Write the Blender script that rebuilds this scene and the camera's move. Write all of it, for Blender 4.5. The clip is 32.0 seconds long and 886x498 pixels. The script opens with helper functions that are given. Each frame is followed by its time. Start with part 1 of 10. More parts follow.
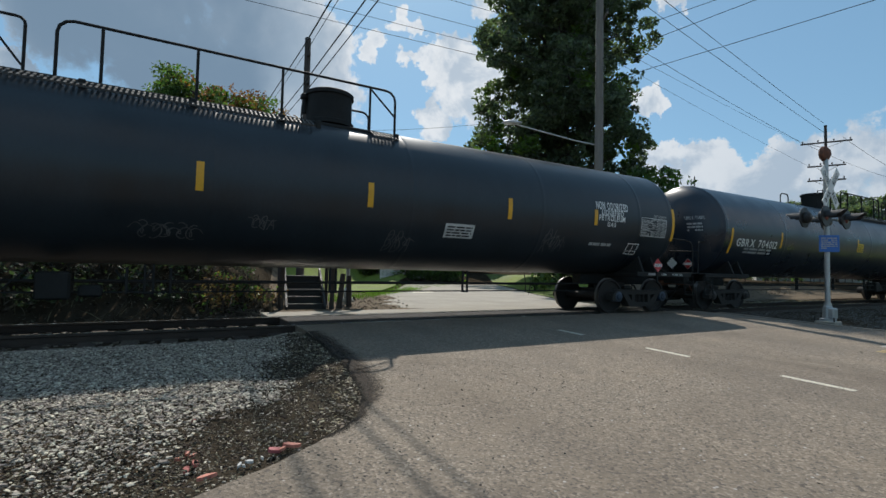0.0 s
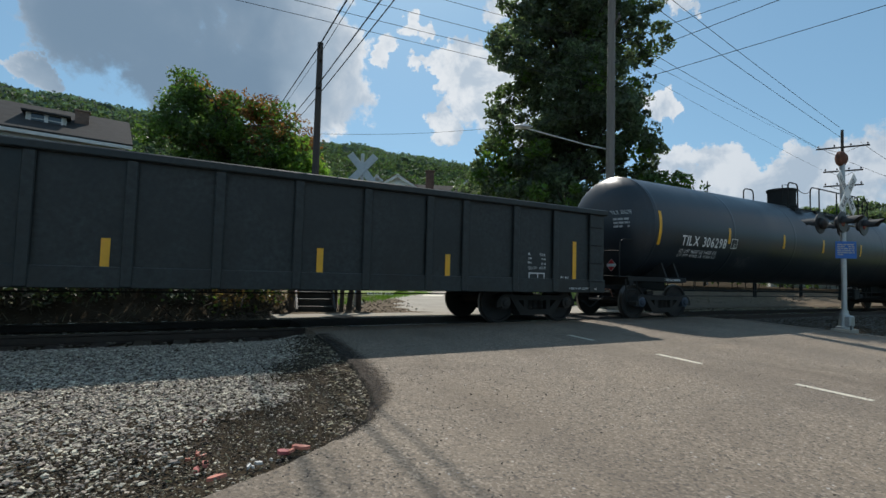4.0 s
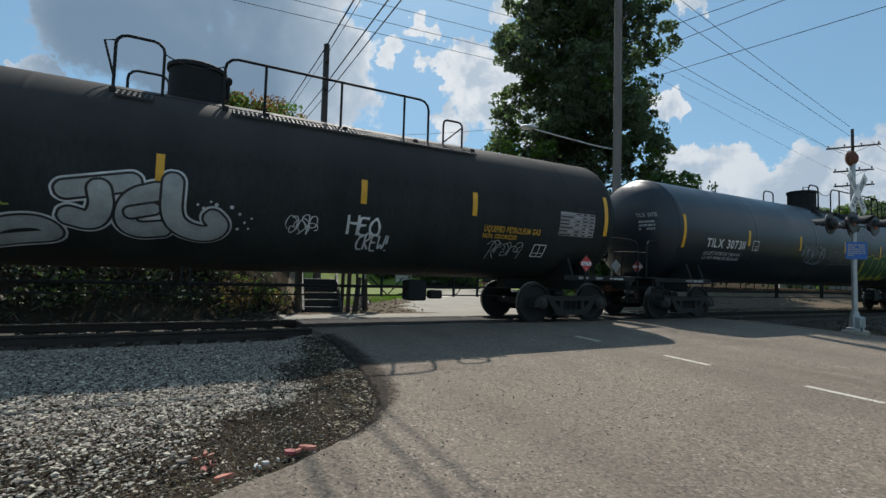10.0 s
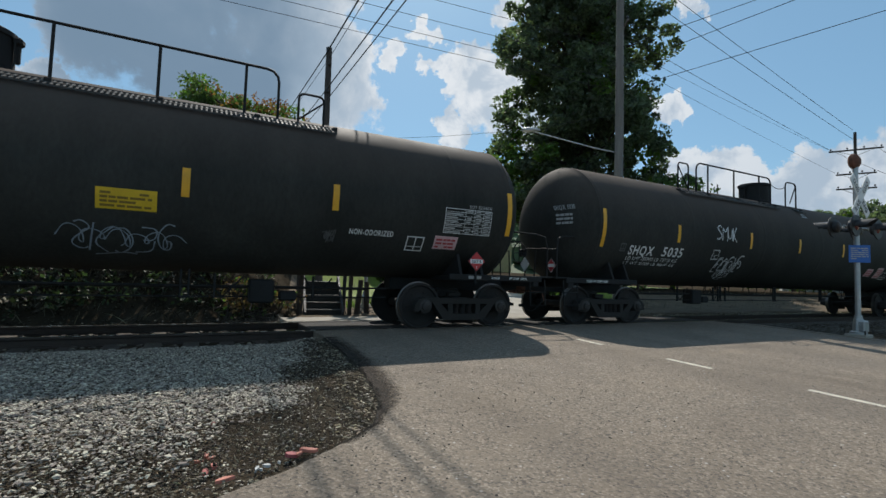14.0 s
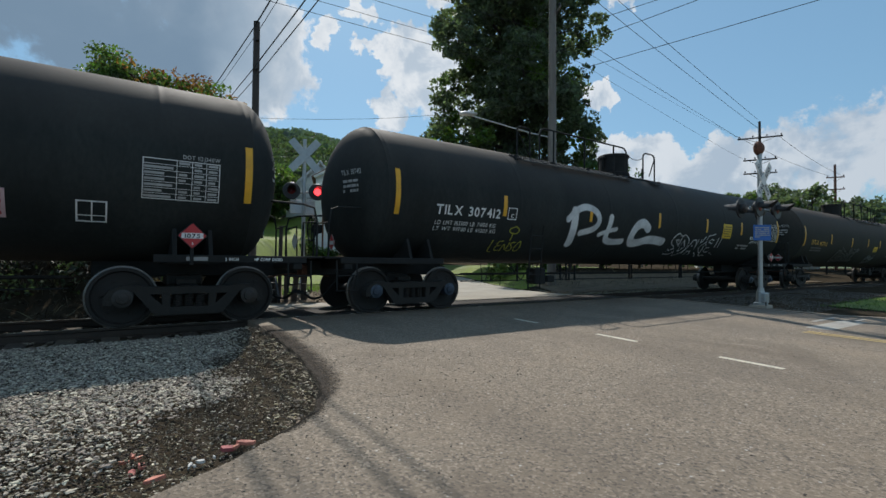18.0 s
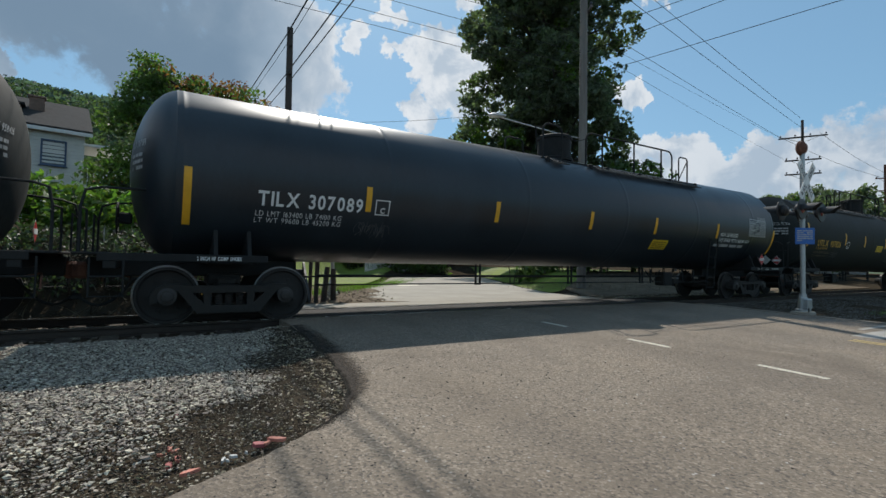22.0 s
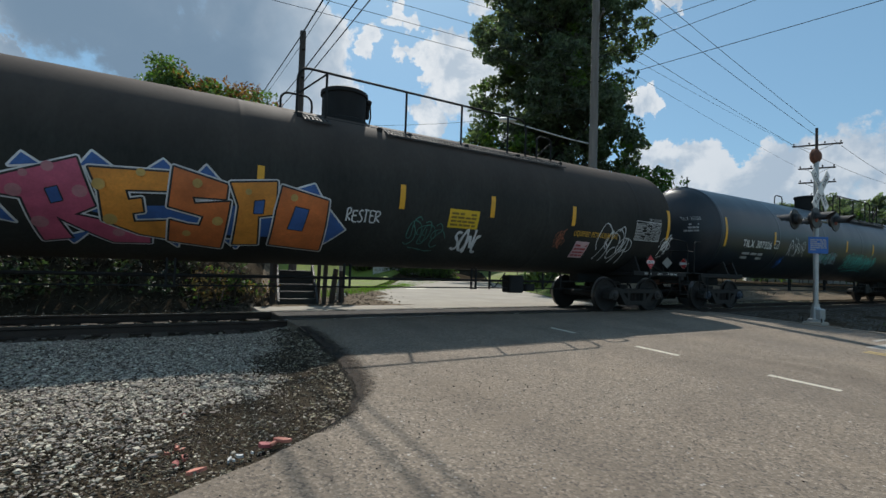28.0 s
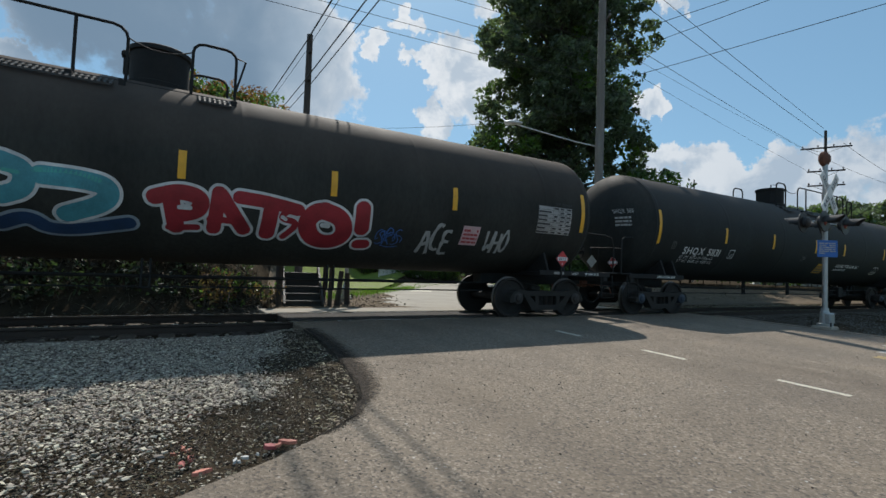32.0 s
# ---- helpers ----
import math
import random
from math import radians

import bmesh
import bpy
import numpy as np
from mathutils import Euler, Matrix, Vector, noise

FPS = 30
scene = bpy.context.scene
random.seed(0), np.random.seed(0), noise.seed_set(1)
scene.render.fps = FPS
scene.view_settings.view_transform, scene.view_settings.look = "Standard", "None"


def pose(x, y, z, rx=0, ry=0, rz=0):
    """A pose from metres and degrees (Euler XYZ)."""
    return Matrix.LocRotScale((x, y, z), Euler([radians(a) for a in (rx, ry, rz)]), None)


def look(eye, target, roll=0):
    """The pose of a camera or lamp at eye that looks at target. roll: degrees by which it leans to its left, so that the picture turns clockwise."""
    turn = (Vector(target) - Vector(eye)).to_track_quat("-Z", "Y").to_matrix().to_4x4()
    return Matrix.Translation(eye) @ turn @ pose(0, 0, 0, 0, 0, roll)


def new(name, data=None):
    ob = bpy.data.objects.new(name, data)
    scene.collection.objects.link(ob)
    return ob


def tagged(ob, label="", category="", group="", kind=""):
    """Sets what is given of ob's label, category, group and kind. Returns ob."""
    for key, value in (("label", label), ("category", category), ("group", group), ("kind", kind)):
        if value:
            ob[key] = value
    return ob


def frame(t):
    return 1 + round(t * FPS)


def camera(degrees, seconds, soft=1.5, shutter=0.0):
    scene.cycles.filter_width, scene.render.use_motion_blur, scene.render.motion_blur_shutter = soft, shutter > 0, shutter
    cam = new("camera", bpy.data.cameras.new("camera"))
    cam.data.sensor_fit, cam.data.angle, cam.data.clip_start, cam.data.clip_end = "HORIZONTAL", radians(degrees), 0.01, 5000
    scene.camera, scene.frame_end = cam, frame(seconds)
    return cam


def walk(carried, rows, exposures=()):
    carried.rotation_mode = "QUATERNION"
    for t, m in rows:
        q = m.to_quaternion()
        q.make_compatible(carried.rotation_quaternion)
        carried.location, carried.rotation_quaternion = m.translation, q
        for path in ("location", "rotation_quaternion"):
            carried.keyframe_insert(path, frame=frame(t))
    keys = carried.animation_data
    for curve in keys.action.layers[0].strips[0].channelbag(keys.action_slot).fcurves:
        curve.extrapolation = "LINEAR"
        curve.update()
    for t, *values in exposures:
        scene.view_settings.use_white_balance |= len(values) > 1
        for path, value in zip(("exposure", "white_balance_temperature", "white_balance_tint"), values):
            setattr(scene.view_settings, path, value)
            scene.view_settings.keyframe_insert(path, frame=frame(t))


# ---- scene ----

# The rail tops lie at z = 0, x runs along the track, y away from the camera.
EYE = (0.0, -9.55, 1.05)
cam = camera(86.4, 32.0, 1.5)


def view(yaw, pitch, roll):
    """The camera's pose at EYE: yaw from +y towards +x, pitch up, roll as in look()."""
    a, b = radians(yaw), radians(pitch)
    way = Vector((math.sin(a) * math.cos(b), math.cos(a) * math.cos(b), math.sin(b)))
    return look(EYE, Vector(EYE) + way, roll)


walk(cam, [
    (0, view(29.69, 2.57, 1.22)),
    (0.5, view(29.45, 2.65, 1.32)),
    (1, view(29.27, 2.64, 1.38)),
    (1.5, view(29.24, 2.59, 1.56)),
    (2, view(29.11, 2.67, 1.62)),
    (2.5, view(28.89, 2.84, 1.64)),
    (3, view(28.63, 2.91, 1.76)),
    (3.5, view(28.45, 2.97, 1.71)),
    (5.5, view(28.70, 3.04, 1.54)),
    (6, view(28.67, 3.12, 1.48)),
    (6.5, view(28.69, 3.16, 1.67)),
    (7, view(28.66, 3.31, 1.59)),
    (7.5, view(28.59, 3.47, 1.51)),
    (8, view(28.38, 3.45, 1.61)),
    (8.5, view(28.09, 3.26, 1.68)),
    (9, view(27.93, 3.06, 1.71)),
    (9.5, view(27.82, 3.05, 1.67)),
    (10, view(27.75, 3.05, 1.70)),
    (10.5, view(27.68, 3.04, 1.73)),
    (11, view(27.68, 3.04, 1.73)),
    (11.5, view(27.71, 2.95, 1.70)),
    (12, view(27.73, 2.87, 1.68)),
    (12.5, view(27.75, 2.94, 1.67)),
    (13, view(27.67, 3.05, 1.80)),
    (13.5, view(27.50, 3.22, 1.81)),
    (14, view(27.53, 3.38, 1.79)),
    (14.5, view(27.80, 3.45, 1.51)),
    (16.5, view(32.97, 2.17, 0.82)),
    (17, view(34.20, 1.93, 0.73)),
    (17.5, view(34.79, 1.69, 0.78)),
    (18, view(34.94, 1.57, 0.59)),
    (18.5, view(34.84, 1.47, 0.33)),
    (19, view(34.31, 1.43, 0.24)),
    (19.5, view(33.50, 1.39, 0.47)),
    (20, view(32.74, 1.48, 0.64)),
    (20.5, view(32.21, 1.55, 0.86)),
    (21, view(31.89, 1.62, 0.99)),
    (21.5, view(31.71, 1.70, 1.06)),
    (22, view(31.53, 1.75, 1.04)),
    (22.5, view(31.36, 1.78, 1.21)),
    (23, view(31.12, 1.91, 1.19)),
    (23.5, view(30.93, 1.99, 1.30)),
    (24, view(30.85, 2.00, 1.40)),
    (24.5, view(30.81, 1.97, 1.63)),
    (25, view(30.70, 1.97, 1.66)),
    (25.5, view(30.65, 1.96, 1.67)),
    (27.5, view(30.49, 2.08, 1.92)),
    (28, view(30.51, 2.18, 1.94)),
    (28.5, view(30.49, 2.26, 1.97)),
    (29, view(30.41, 2.35, 2.01)),
    (29.5, view(30.35, 2.45, 2.12)),
    (30, view(30.32, 2.44, 2.11)),
    (30.5, view(30.32, 2.44, 2.11)),
    (31, view(30.32, 2.44, 2.11)),
    (31.5, view(30.14, 2.43, 2.17)),
    (32, view(29.83, 2.46, 2.12)),
])

# ---- sky, sun ----
SUN = Vector((0.93, 2.2, 2.68)).normalized()


def sky():
    world = bpy.data.worlds.new("sky")
    scene.world = world
    world.use_nodes = True
    nt = world.node_tree
    N, L = nt.nodes, nt.links
    N.clear()
    out, bg = N.new("ShaderNodeOutputWorld"), N.new("ShaderNodeBackground")
    tex = N.new("ShaderNodeTexSky")
    tex.sky_type, tex.sun_disc = "NISHITA", False
    tex.sun_elevation = math.asin(SUN.z)
    tex.sun_rotation = math.atan2(SUN.x, SUN.y)
    tex.air_density, tex.dust_density, tex.ozone_density = 1.0, 0.6, 1.5
    co = N.new("ShaderNodeTexCoord")

    def math_node(op, a, b, clamp=False):
        n = N.new("ShaderNodeMath")
        n.operation, n.use_clamp = op, clamp
        for i, v in enumerate((a, b)):
            if isinstance(v, (int, float)):
                n.inputs[i].default_value = v
            elif v is not None:
                L.new(v, n.inputs[i])
        return n.outputs[0]

    def ramp(v, lo, hi, a=0.0, b=1.0):
        n = N.new("ShaderNodeMapRange")
        n.interpolation_type = "SMOOTHSTEP"
        for i, w in enumerate((v, lo, hi, a, b)):
            if isinstance(w, (int, float)):
                n.inputs[i].default_value = w
            else:
                L.new(w, n.inputs[i])
        return n.outputs[0]

    def way(az, el):
        a, e = radians(az), radians(el)
        return (math.sin(a) * math.cos(e), math.cos(a) * math.cos(e), math.sin(e))

    # the view direction, pushed about by turbulence, so that cloud edges billow
    def stirred(vec, scale, amount, detail):
        n = N.new("ShaderNodeTexNoise")
        n.inputs["Scale"].default_value, n.inputs["Detail"].default_value, n.inputs["Roughness"].default_value = scale, detail, 0.62
        L.new(co.outputs["Generated"], n.inputs["Vector"])
        a = N.new("ShaderNodeVectorMath")
        a.operation = "MULTIPLY_ADD"
        L.new(n.outputs["Color"], a.inputs[0])
        a.inputs[1].default_value = (amount, amount, amount)
        b = N.new("ShaderNodeVectorMath")
        b.operation = "SUBTRACT"
        L.new(vec, b.inputs[0])
        b.inputs[1].default_value = (amount / 2, amount / 2, amount / 2)
        L.new(b.outputs[0], a.inputs[2])
        return a.outputs[0]

    warped = N.new("ShaderNodeVectorMath")
    warped.operation = "NORMALIZE"
    L.new(stirred(stirred(co.outputs["Generated"], 9.0, 0.2, 6.0), 30.0, 0.06, 5.0), warped.inputs[0])

    def blob(az, el, r, even=False):
        n = N.new("ShaderNodeVectorMath")
        n.operation = "DOT_PRODUCT"
        L.new(co.outputs["Generated"] if even else warped.outputs[0], n.inputs[0])
        n.inputs[1].default_value = way(az, el)
        return ramp(n.outputs["Value"], math.cos(radians(r)), math.cos(radians(r * 0.25)))

    def fbm(scale, detail, rough, dist=0.0):
        n = N.new("ShaderNodeTexNoise")
        n.inputs["Scale"].default_value = scale
        n.inputs["Detail"].default_value = detail
        n.inputs["Roughness"].default_value = rough
        n.inputs["Distortion"].default_value = dist
        L.new(co.outputs["Generated"], n.inputs["Vector"])
        return n.outputs["Fac"]

    def fbm_at(shift, scale, detail, rough, dist):
        add = N.new("ShaderNodeVectorMath")
        add.operation = "ADD"
        L.new(co.outputs["Generated"], add.inputs[0])
        add.inputs[1].default_value = shift
        n = N.new("ShaderNodeTexNoise")
        n.inputs["Scale"].default_value = scale
        n.inputs["Detail"].default_value = detail
        n.inputs["Roughness"].default_value = rough
        n.inputs["Distortion"].default_value = dist
        L.new(add.outputs[0], n.inputs["Vector"])
        return n.outputs["Fac"]

    def colour(f, a, b):
        n = N.new("ShaderNodeMix")
        n.data_type = "RGBA"
        for i, v in ((0, f), (6, a), (7, b)):
            if isinstance(v, (int, float, tuple)):
                n.inputs[i].default_value = v
            else:
                L.new(v, n.inputs[i])
        return n.outputs[2]

    cover = None
    for az, el, r in ((2, 27, 15), (-5, 25.5, 12.5), (-9.5, 25, 8.5), (9, 22.5, 12), (12.5, 19, 8), (14, 26, 6), (15.5, 21.5, 5.5), (-10, 32, 13), (5, 37, 17), (12, 33, 9), (7, 17.5, 7), (0, 20, 8), (-13.5, 17.5, 2.6),
                      (27.6, 23.4, 2.4), (31.5, 25.5, 4.2), (30.8, 21.5, 4.4), (28.4, 17.8, 3.2), (33.5, 22.5, 6), (37, 19, 7), (21.5, 25.6, 2.4), (25.2, 27.3, 2.0), (36, 32, 4),
                      (59, 11.8, 3.7), (56.4, 9.8, 3.7), (62.8, 9.8, 4.2), (66.3, 10.2, 4.4), (71, 10.8, 5), (76, 11, 6), (60, 7.6, 4.4), (67.5, 7.4, 5.5), (73.5, 7.5, 6), (53.4, 18.8, 2.0), (54.2, 27.6, 2.0), (53.8, 12.5, 3.2), (82, 12, 8),
                      (110, 20, 16), (160, 30, 22), (200, 45, 20), (-70, 30, 20), (-120, 28, 20), (-40, 25, 14)):
        b = blob(az, el, r)
        cover = b if cover is None else math_node("MAXIMUM", cover, b)
    puff = fbm_at((0, 0, 0), 8.0, 9.0, 0.55, 0.3)
    sunny = fbm_at((SUN.x * 0.022, SUN.y * 0.022, SUN.z * 0.022), 8.0, 9.0, 0.55, 0.3)
    fine = fbm_at((3.1, 1.7, 0.4), 24.0, 6.0, 0.6, 0.2)
    lumpy = math_node("ADD", math_node("MULTIPLY", math_node("SUBTRACT", puff, 0.5), 1.9), math_node("MULTIPLY", math_node("SUBTRACT", fine, 0.5), 0.9))
    dens = math_node("ADD", math_node("SUBTRACT", math_node("MULTIPLY", cover, 1.2), 0.42), lumpy)
    mask = ramp(dens, 0.1, 0.58)
    # billows: lighter where the cloud thins towards the sun
    relief = ramp(math_node("ADD", math_node("SUBTRACT", puff, sunny), math_node("MULTIPLY", math_node("SUBTRACT", fine, 0.5), 0.12)), -0.1, 0.06)
    near, far_ = colour(relief, (4.9, 5.7, 6.6, 1), (8.0, 8.3, 8.6, 1)), colour(relief, (3.7, 4.6, 5.7, 1), (5.6, 6.2, 6.9, 1))
    bright = colour(blob(23, 38, 60, True), far_, near)
    # the big cloud before the sun is grey underneath, darkest in its thick middle
    core = None
    for az, el, r in ((-3, 26, 16), (-6, 22, 11), (2, 21, 9), (-8, 28, 11), (-4, 34, 17)):
        b = blob(az, el, r, True)
        core = b if core is None else math_node("MAXIMUM", core, b)
    soft = fbm(4.0, 6.0, 0.55)
    broad = ramp(math_node("ADD", math_node("MULTIPLY", dens, 0.7), blob(-1, 25, 23, True)), 0.6, 1.65)
    cloud = colour(math_node("MULTIPLY", broad, ramp(soft, 0.25, 0.6, 0.55, 1.0)), bright, (3.1, 4.0, 5.0, 1))
    deep = ramp(math_node("ADD", core, math_node("MULTIPLY", math_node("SUBTRACT", puff, 0.5), 0.9)), 0.1, 1.05)
    cloud = colour(math_node("MULTIPLY", deep, ramp(soft, 0.3, 0.6, 0.75, 1.0)), cloud, (1.75, 2.55, 3.5, 1))
    tone = N.new("ShaderNodeMix")
    tone.data_type, tone.blend_type = "RGBA", "MULTIPLY"
    tone.inputs[0].default_value = 1.0
    L.new(tex.outputs[0], tone.inputs[6])
    tone.inputs[7].default_value = (0.78, 1.0, 1.06, 1)
    # summer haze over the blue
    hazy = colour(0.42, tone.outputs[2], (2.7, 4.9, 6.8, 1))
    mix = N.new("ShaderNodeMix")
    mix.data_type = "RGBA"
    L.new(math_node("MULTIPLY", mask, 0.93), mix.inputs[0])
    L.new(hazy, mix.inputs[6])
    L.new(cloud, mix.inputs[7])
    L.new(mix.outputs[2], bg.inputs[0])
    bg.inputs[1].default_value = 0.1
    L.new(bg.outputs[0], out.inputs[0])


sky()
sun = new("sun", bpy.data.lights.new("sun", "SUN"))
sun.data.energy, sun.data.angle, sun.data.color = 4.2, radians(0.53), (1.0, 0.95, 0.87)
sun.matrix_world = look(SUN * 50, (0, 0, 0))
scene.view_settings.exposure = 0.0

# ---- materials ----
def material(name, base, rough=0.6, metal=0.0, vary=0.25, scale=3.0, fine=40.0, bump=0.15, spec=0.5, tint=None, obj=False, dust=None, leaf=0.0, island=0.0, coat=0.0, rvary=0.1, stretch=(1, 1, 1)):
    """A surface with variation at two scales, grain relief, and where given dust that lies on what faces up."""
    m = bpy.data.materials.new(name)
    m.use_nodes = True
    nt = m.node_tree
    N, L = nt.nodes, nt.links
    p = N["Principled BSDF"]
    co = N.new("ShaderNodeTexCoord")
    mp = N.new("ShaderNodeMapping")
    mp.inputs["Scale"].default_value = stretch
    L.new(co.outputs["Object"], mp.inputs["Vector"])

    def fbm(s, d, r=0.6):
        n = N.new("ShaderNodeTexNoise")
        n.inputs["Scale"].default_value, n.inputs["Detail"].default_value, n.inputs["Roughness"].default_value = s, d, r
        L.new(mp.outputs[0], n.inputs["Vector"])
        return n.outputs["Fac"]

    big, small = fbm(scale, 5.0), fbm(fine, 3.0)

    def scaled(v, lo, hi, a, b):
        n = N.new("ShaderNodeMapRange")
        n.inputs[1].default_value, n.inputs[2].default_value, n.inputs[3].default_value, n.inputs[4].default_value = lo, hi, a, b
        L.new(v, n.inputs[0])
        return n.outputs[0]

    def mixed(f, a, b, kind="MIX"):
        n = N.new("ShaderNodeMix")
        n.data_type, n.blend_type = "RGBA", kind
        for i, v in ((0, f), (6, a), (7, b)):
            if isinstance(v, (int, float)):
                n.inputs[i].default_value = v
            elif isinstance(v, tuple):
                n.inputs[i].default_value = (*v, 1) if len(v) == 3 else v
            else:
                L.new(v, n.inputs[i])
        return n.outputs[2]

    lo = tuple(c * (1 - vary) for c in base)
    hi = tuple(min(1, c * (1 + vary)) for c in base) if tint is None else tint
    col = mixed(scaled(big, 0.3, 0.7, 0, 1), lo, hi)
    col = mixed(scaled(small, 0.25, 0.75, 0, vary), col, tuple(c * 0.35 for c in base))
    if obj or island:
        if obj:
            r = N.new("ShaderNodeObjectInfo").outputs["Random"]
        else:
            r = N.new("ShaderNodeNewGeometry").outputs["Random Per Island"]
        k = island or 0.3
        n = N.new("ShaderNodeHueSaturation")
        L.new(scaled(r, 0, 1, 1 - k, 1 + k), n.inputs["Value"])
        L.new(scaled(r, 0, 1, 0.5 - 0.05 * k, 0.5 + 0.05 * k), n.inputs["Hue"])
        L.new(col, n.inputs["Color"])
        col = n.outputs[0]
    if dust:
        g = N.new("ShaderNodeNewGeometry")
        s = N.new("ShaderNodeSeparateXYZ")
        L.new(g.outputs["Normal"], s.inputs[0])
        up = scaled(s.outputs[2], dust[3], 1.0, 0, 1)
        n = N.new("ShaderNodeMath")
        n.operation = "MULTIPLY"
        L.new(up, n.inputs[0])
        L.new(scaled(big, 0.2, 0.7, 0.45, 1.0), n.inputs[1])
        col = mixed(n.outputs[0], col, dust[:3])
    L.new(col, p.inputs["Base Color"])
    L.new(scaled(big, 0.3, 0.7, max(0, rough - rvary), min(1, rough + rvary)), p.inputs["Roughness"])
    p.inputs["Metallic"].default_value = metal
    p.inputs["Specular IOR Level"].default_value = spec
    p.inputs["Coat Weight"].default_value = coat
    if bump:
        b = N.new("ShaderNodeBump")
        b.inputs["Strength"].default_value, b.inputs["Distance"].default_value = bump, 0.02
        L.new(small, b.inputs["Height"])
        L.new(b.outputs[0], p.inputs["Normal"])
    if leaf:
        t = N.new("ShaderNodeBsdfTranslucent")
        L.new(mixed(1.0, col, (1.35, 1.55, 0.75), "MULTIPLY"), t.inputs[0])
        ms = N.new("ShaderNodeMixShader")
        ms.inputs[0].default_value = leaf
        L.new(p.outputs[0], ms.inputs[1])
        L.new(t.outputs[0], ms.inputs[2])
        L.new(ms.outputs[0], N["Material Output"].inputs[0])
    return m


def glow(name, colour, strength):
    m = bpy.data.materials.new(name)
    m.use_nodes = True
    p = m.node_tree.nodes["Principled BSDF"]
    p.inputs["Base Color"].default_value = (*colour, 1)
    p.inputs["Emission Color"].default_value = (*colour, 1)
    p.inputs["Emission Strength"].default_value = strength
    return m


def glass(name):
    m = material(name, (0.03, 0.035, 0.04), 0.06, 0.0, 0.1, bump=0.0, spec=0.8)
    return m


def paving(name, base):
    """Worn asphalt: broad patches, wheel-polished bands, small stones of many tones and open pits."""
    m = material(name, base, 0.85, vary=0.13, scale=0.45, fine=120.0, bump=0.35, spec=0.3)
    nt = m.node_tree
    N, L = nt.nodes, nt.links
    p = N["Principled BSDF"]
    col = p.inputs["Base Color"].links[0].from_socket
    co = N.new("ShaderNodeTexCoord")

    def cells(scale):
        n = N.new("ShaderNodeTexVoronoi")
        n.inputs["Scale"].default_value = scale
        L.new(co.outputs["Object"], n.inputs["Vector"])
        sep = N.new("ShaderNodeSeparateColor")
        L.new(n.outputs["Color"], sep.inputs[0])
        return n.outputs["Distance"], sep.outputs[0], sep.outputs[1]

    def curve(v, lo, hi, a, b):
        n = N.new("ShaderNodeMapRange")
        for i, w in enumerate((v, lo, hi, a, b)):
            if isinstance(w, (int, float)):
                n.inputs[i].default_value = w
            else:
                L.new(w, n.inputs[i])
        return n.outputs[0]

    def times(a, b):
        n = N.new("ShaderNodeMath")
        n.operation = "MULTIPLY"
        L.new(a, n.inputs[0])
        L.new(b, n.inputs[1])
        return n.outputs[0]

    def tinted(f, c, d, kind):
        n = N.new("ShaderNodeMix")
        n.data_type, n.blend_type = "RGBA", kind
        L.new(f, n.inputs[0])
        L.new(c, n.inputs[6])
        n.inputs[7].default_value = d
        return n.outputs[2]

    d1, r1, g1 = cells(58.0)
    col = tinted(curve(r1, 0.55, 1.0, 0.0, 0.65), col, (base[0] * 1.9, base[1] * 1.95, base[2] * 2.0, 1), "MIX")
    col = tinted(curve(g1, 0.6, 1.0, 0.0, 0.8), col, (0.05, 0.045, 0.04, 1), "MIX")
    d2, r2, g2 = cells(16.0)
    pit = times(curve(d2, 0.1, 0.24, 1.0, 0.0), curve(r2, 0.9, 0.92, 0.0, 0.8))
    col = tinted(pit, col, (0.025, 0.022, 0.02, 1), "MIX")
    chip = times(curve(d2, 0.1, 0.2, 1.0, 0.0), curve(g2, 0.86, 0.88, 0.0, 1.0))
    col = tinted(chip, col, (0.5, 0.47, 0.43, 1), "MIX")
    d3, r3, g3 = cells(48.0)
    speck = times(curve(d3, 0.1, 0.3, 0.8, 0.0), curve(g3, 0.8, 0.83, 0.0, 1.0))
    col = tinted(speck, col, (0.42, 0.38, 0.33, 1), "MIX")
    stain = N.new("ShaderNodeTexNoise")
    stain.inputs["Scale"].default_value, stain.inputs["Detail"].default_value, stain.inputs["Roughness"].default_value, stain.inputs["Distortion"].default_value = 0.55, 8.0, 0.62, 0.8
    L.new(co.outputs["Object"], stain.inputs["Vector"])
    col = tinted(curve(stain.outputs["Fac"], 0.52, 0.68, 0.0, 0.5), col, (base[0] * 0.55, base[1] * 0.54, base[2] * 0.55, 1), "MIX")
    col = tinted(curve(stain.outputs["Fac"], 0.46, 0.3, 0.0, 0.45), col, (base[0] * 1.3, base[1] * 1.27, base[2] * 1.2, 1), "MIX")
    wave = N.new("ShaderNodeTexNoise")
    wave.inputs["Scale"].default_value, wave.inputs["Detail"].default_value = 0.9, 6.0
    mp = N.new("ShaderNodeMapping")
    mp.inputs["Scale"].default_value, mp.inputs["Rotation"].default_value = (1.0, 0.22, 1.0), (0, 0, 1.2)
    L.new(co.outputs["Object"], mp.inputs["Vector"])
    L.new(mp.outputs[0], wave.inputs["Vector"])
    col = tinted(curve(wave.outputs["Fac"], 0.45, 0.72, 0.0, 0.42), col, (base[0] * 0.5, base[1] * 0.5, base[2] * 0.52, 1), "MIX")
    L.new(col, p.inputs["Base Color"])
    b = N.new("ShaderNodeBump")
    b.inputs["Strength"].default_value, b.inputs["Distance"].default_value = 0.5, 0.006
    L.new(d1, b.inputs["Height"])
    L.new(p.inputs["Normal"].links[0].from_socket, b.inputs["Normal"])
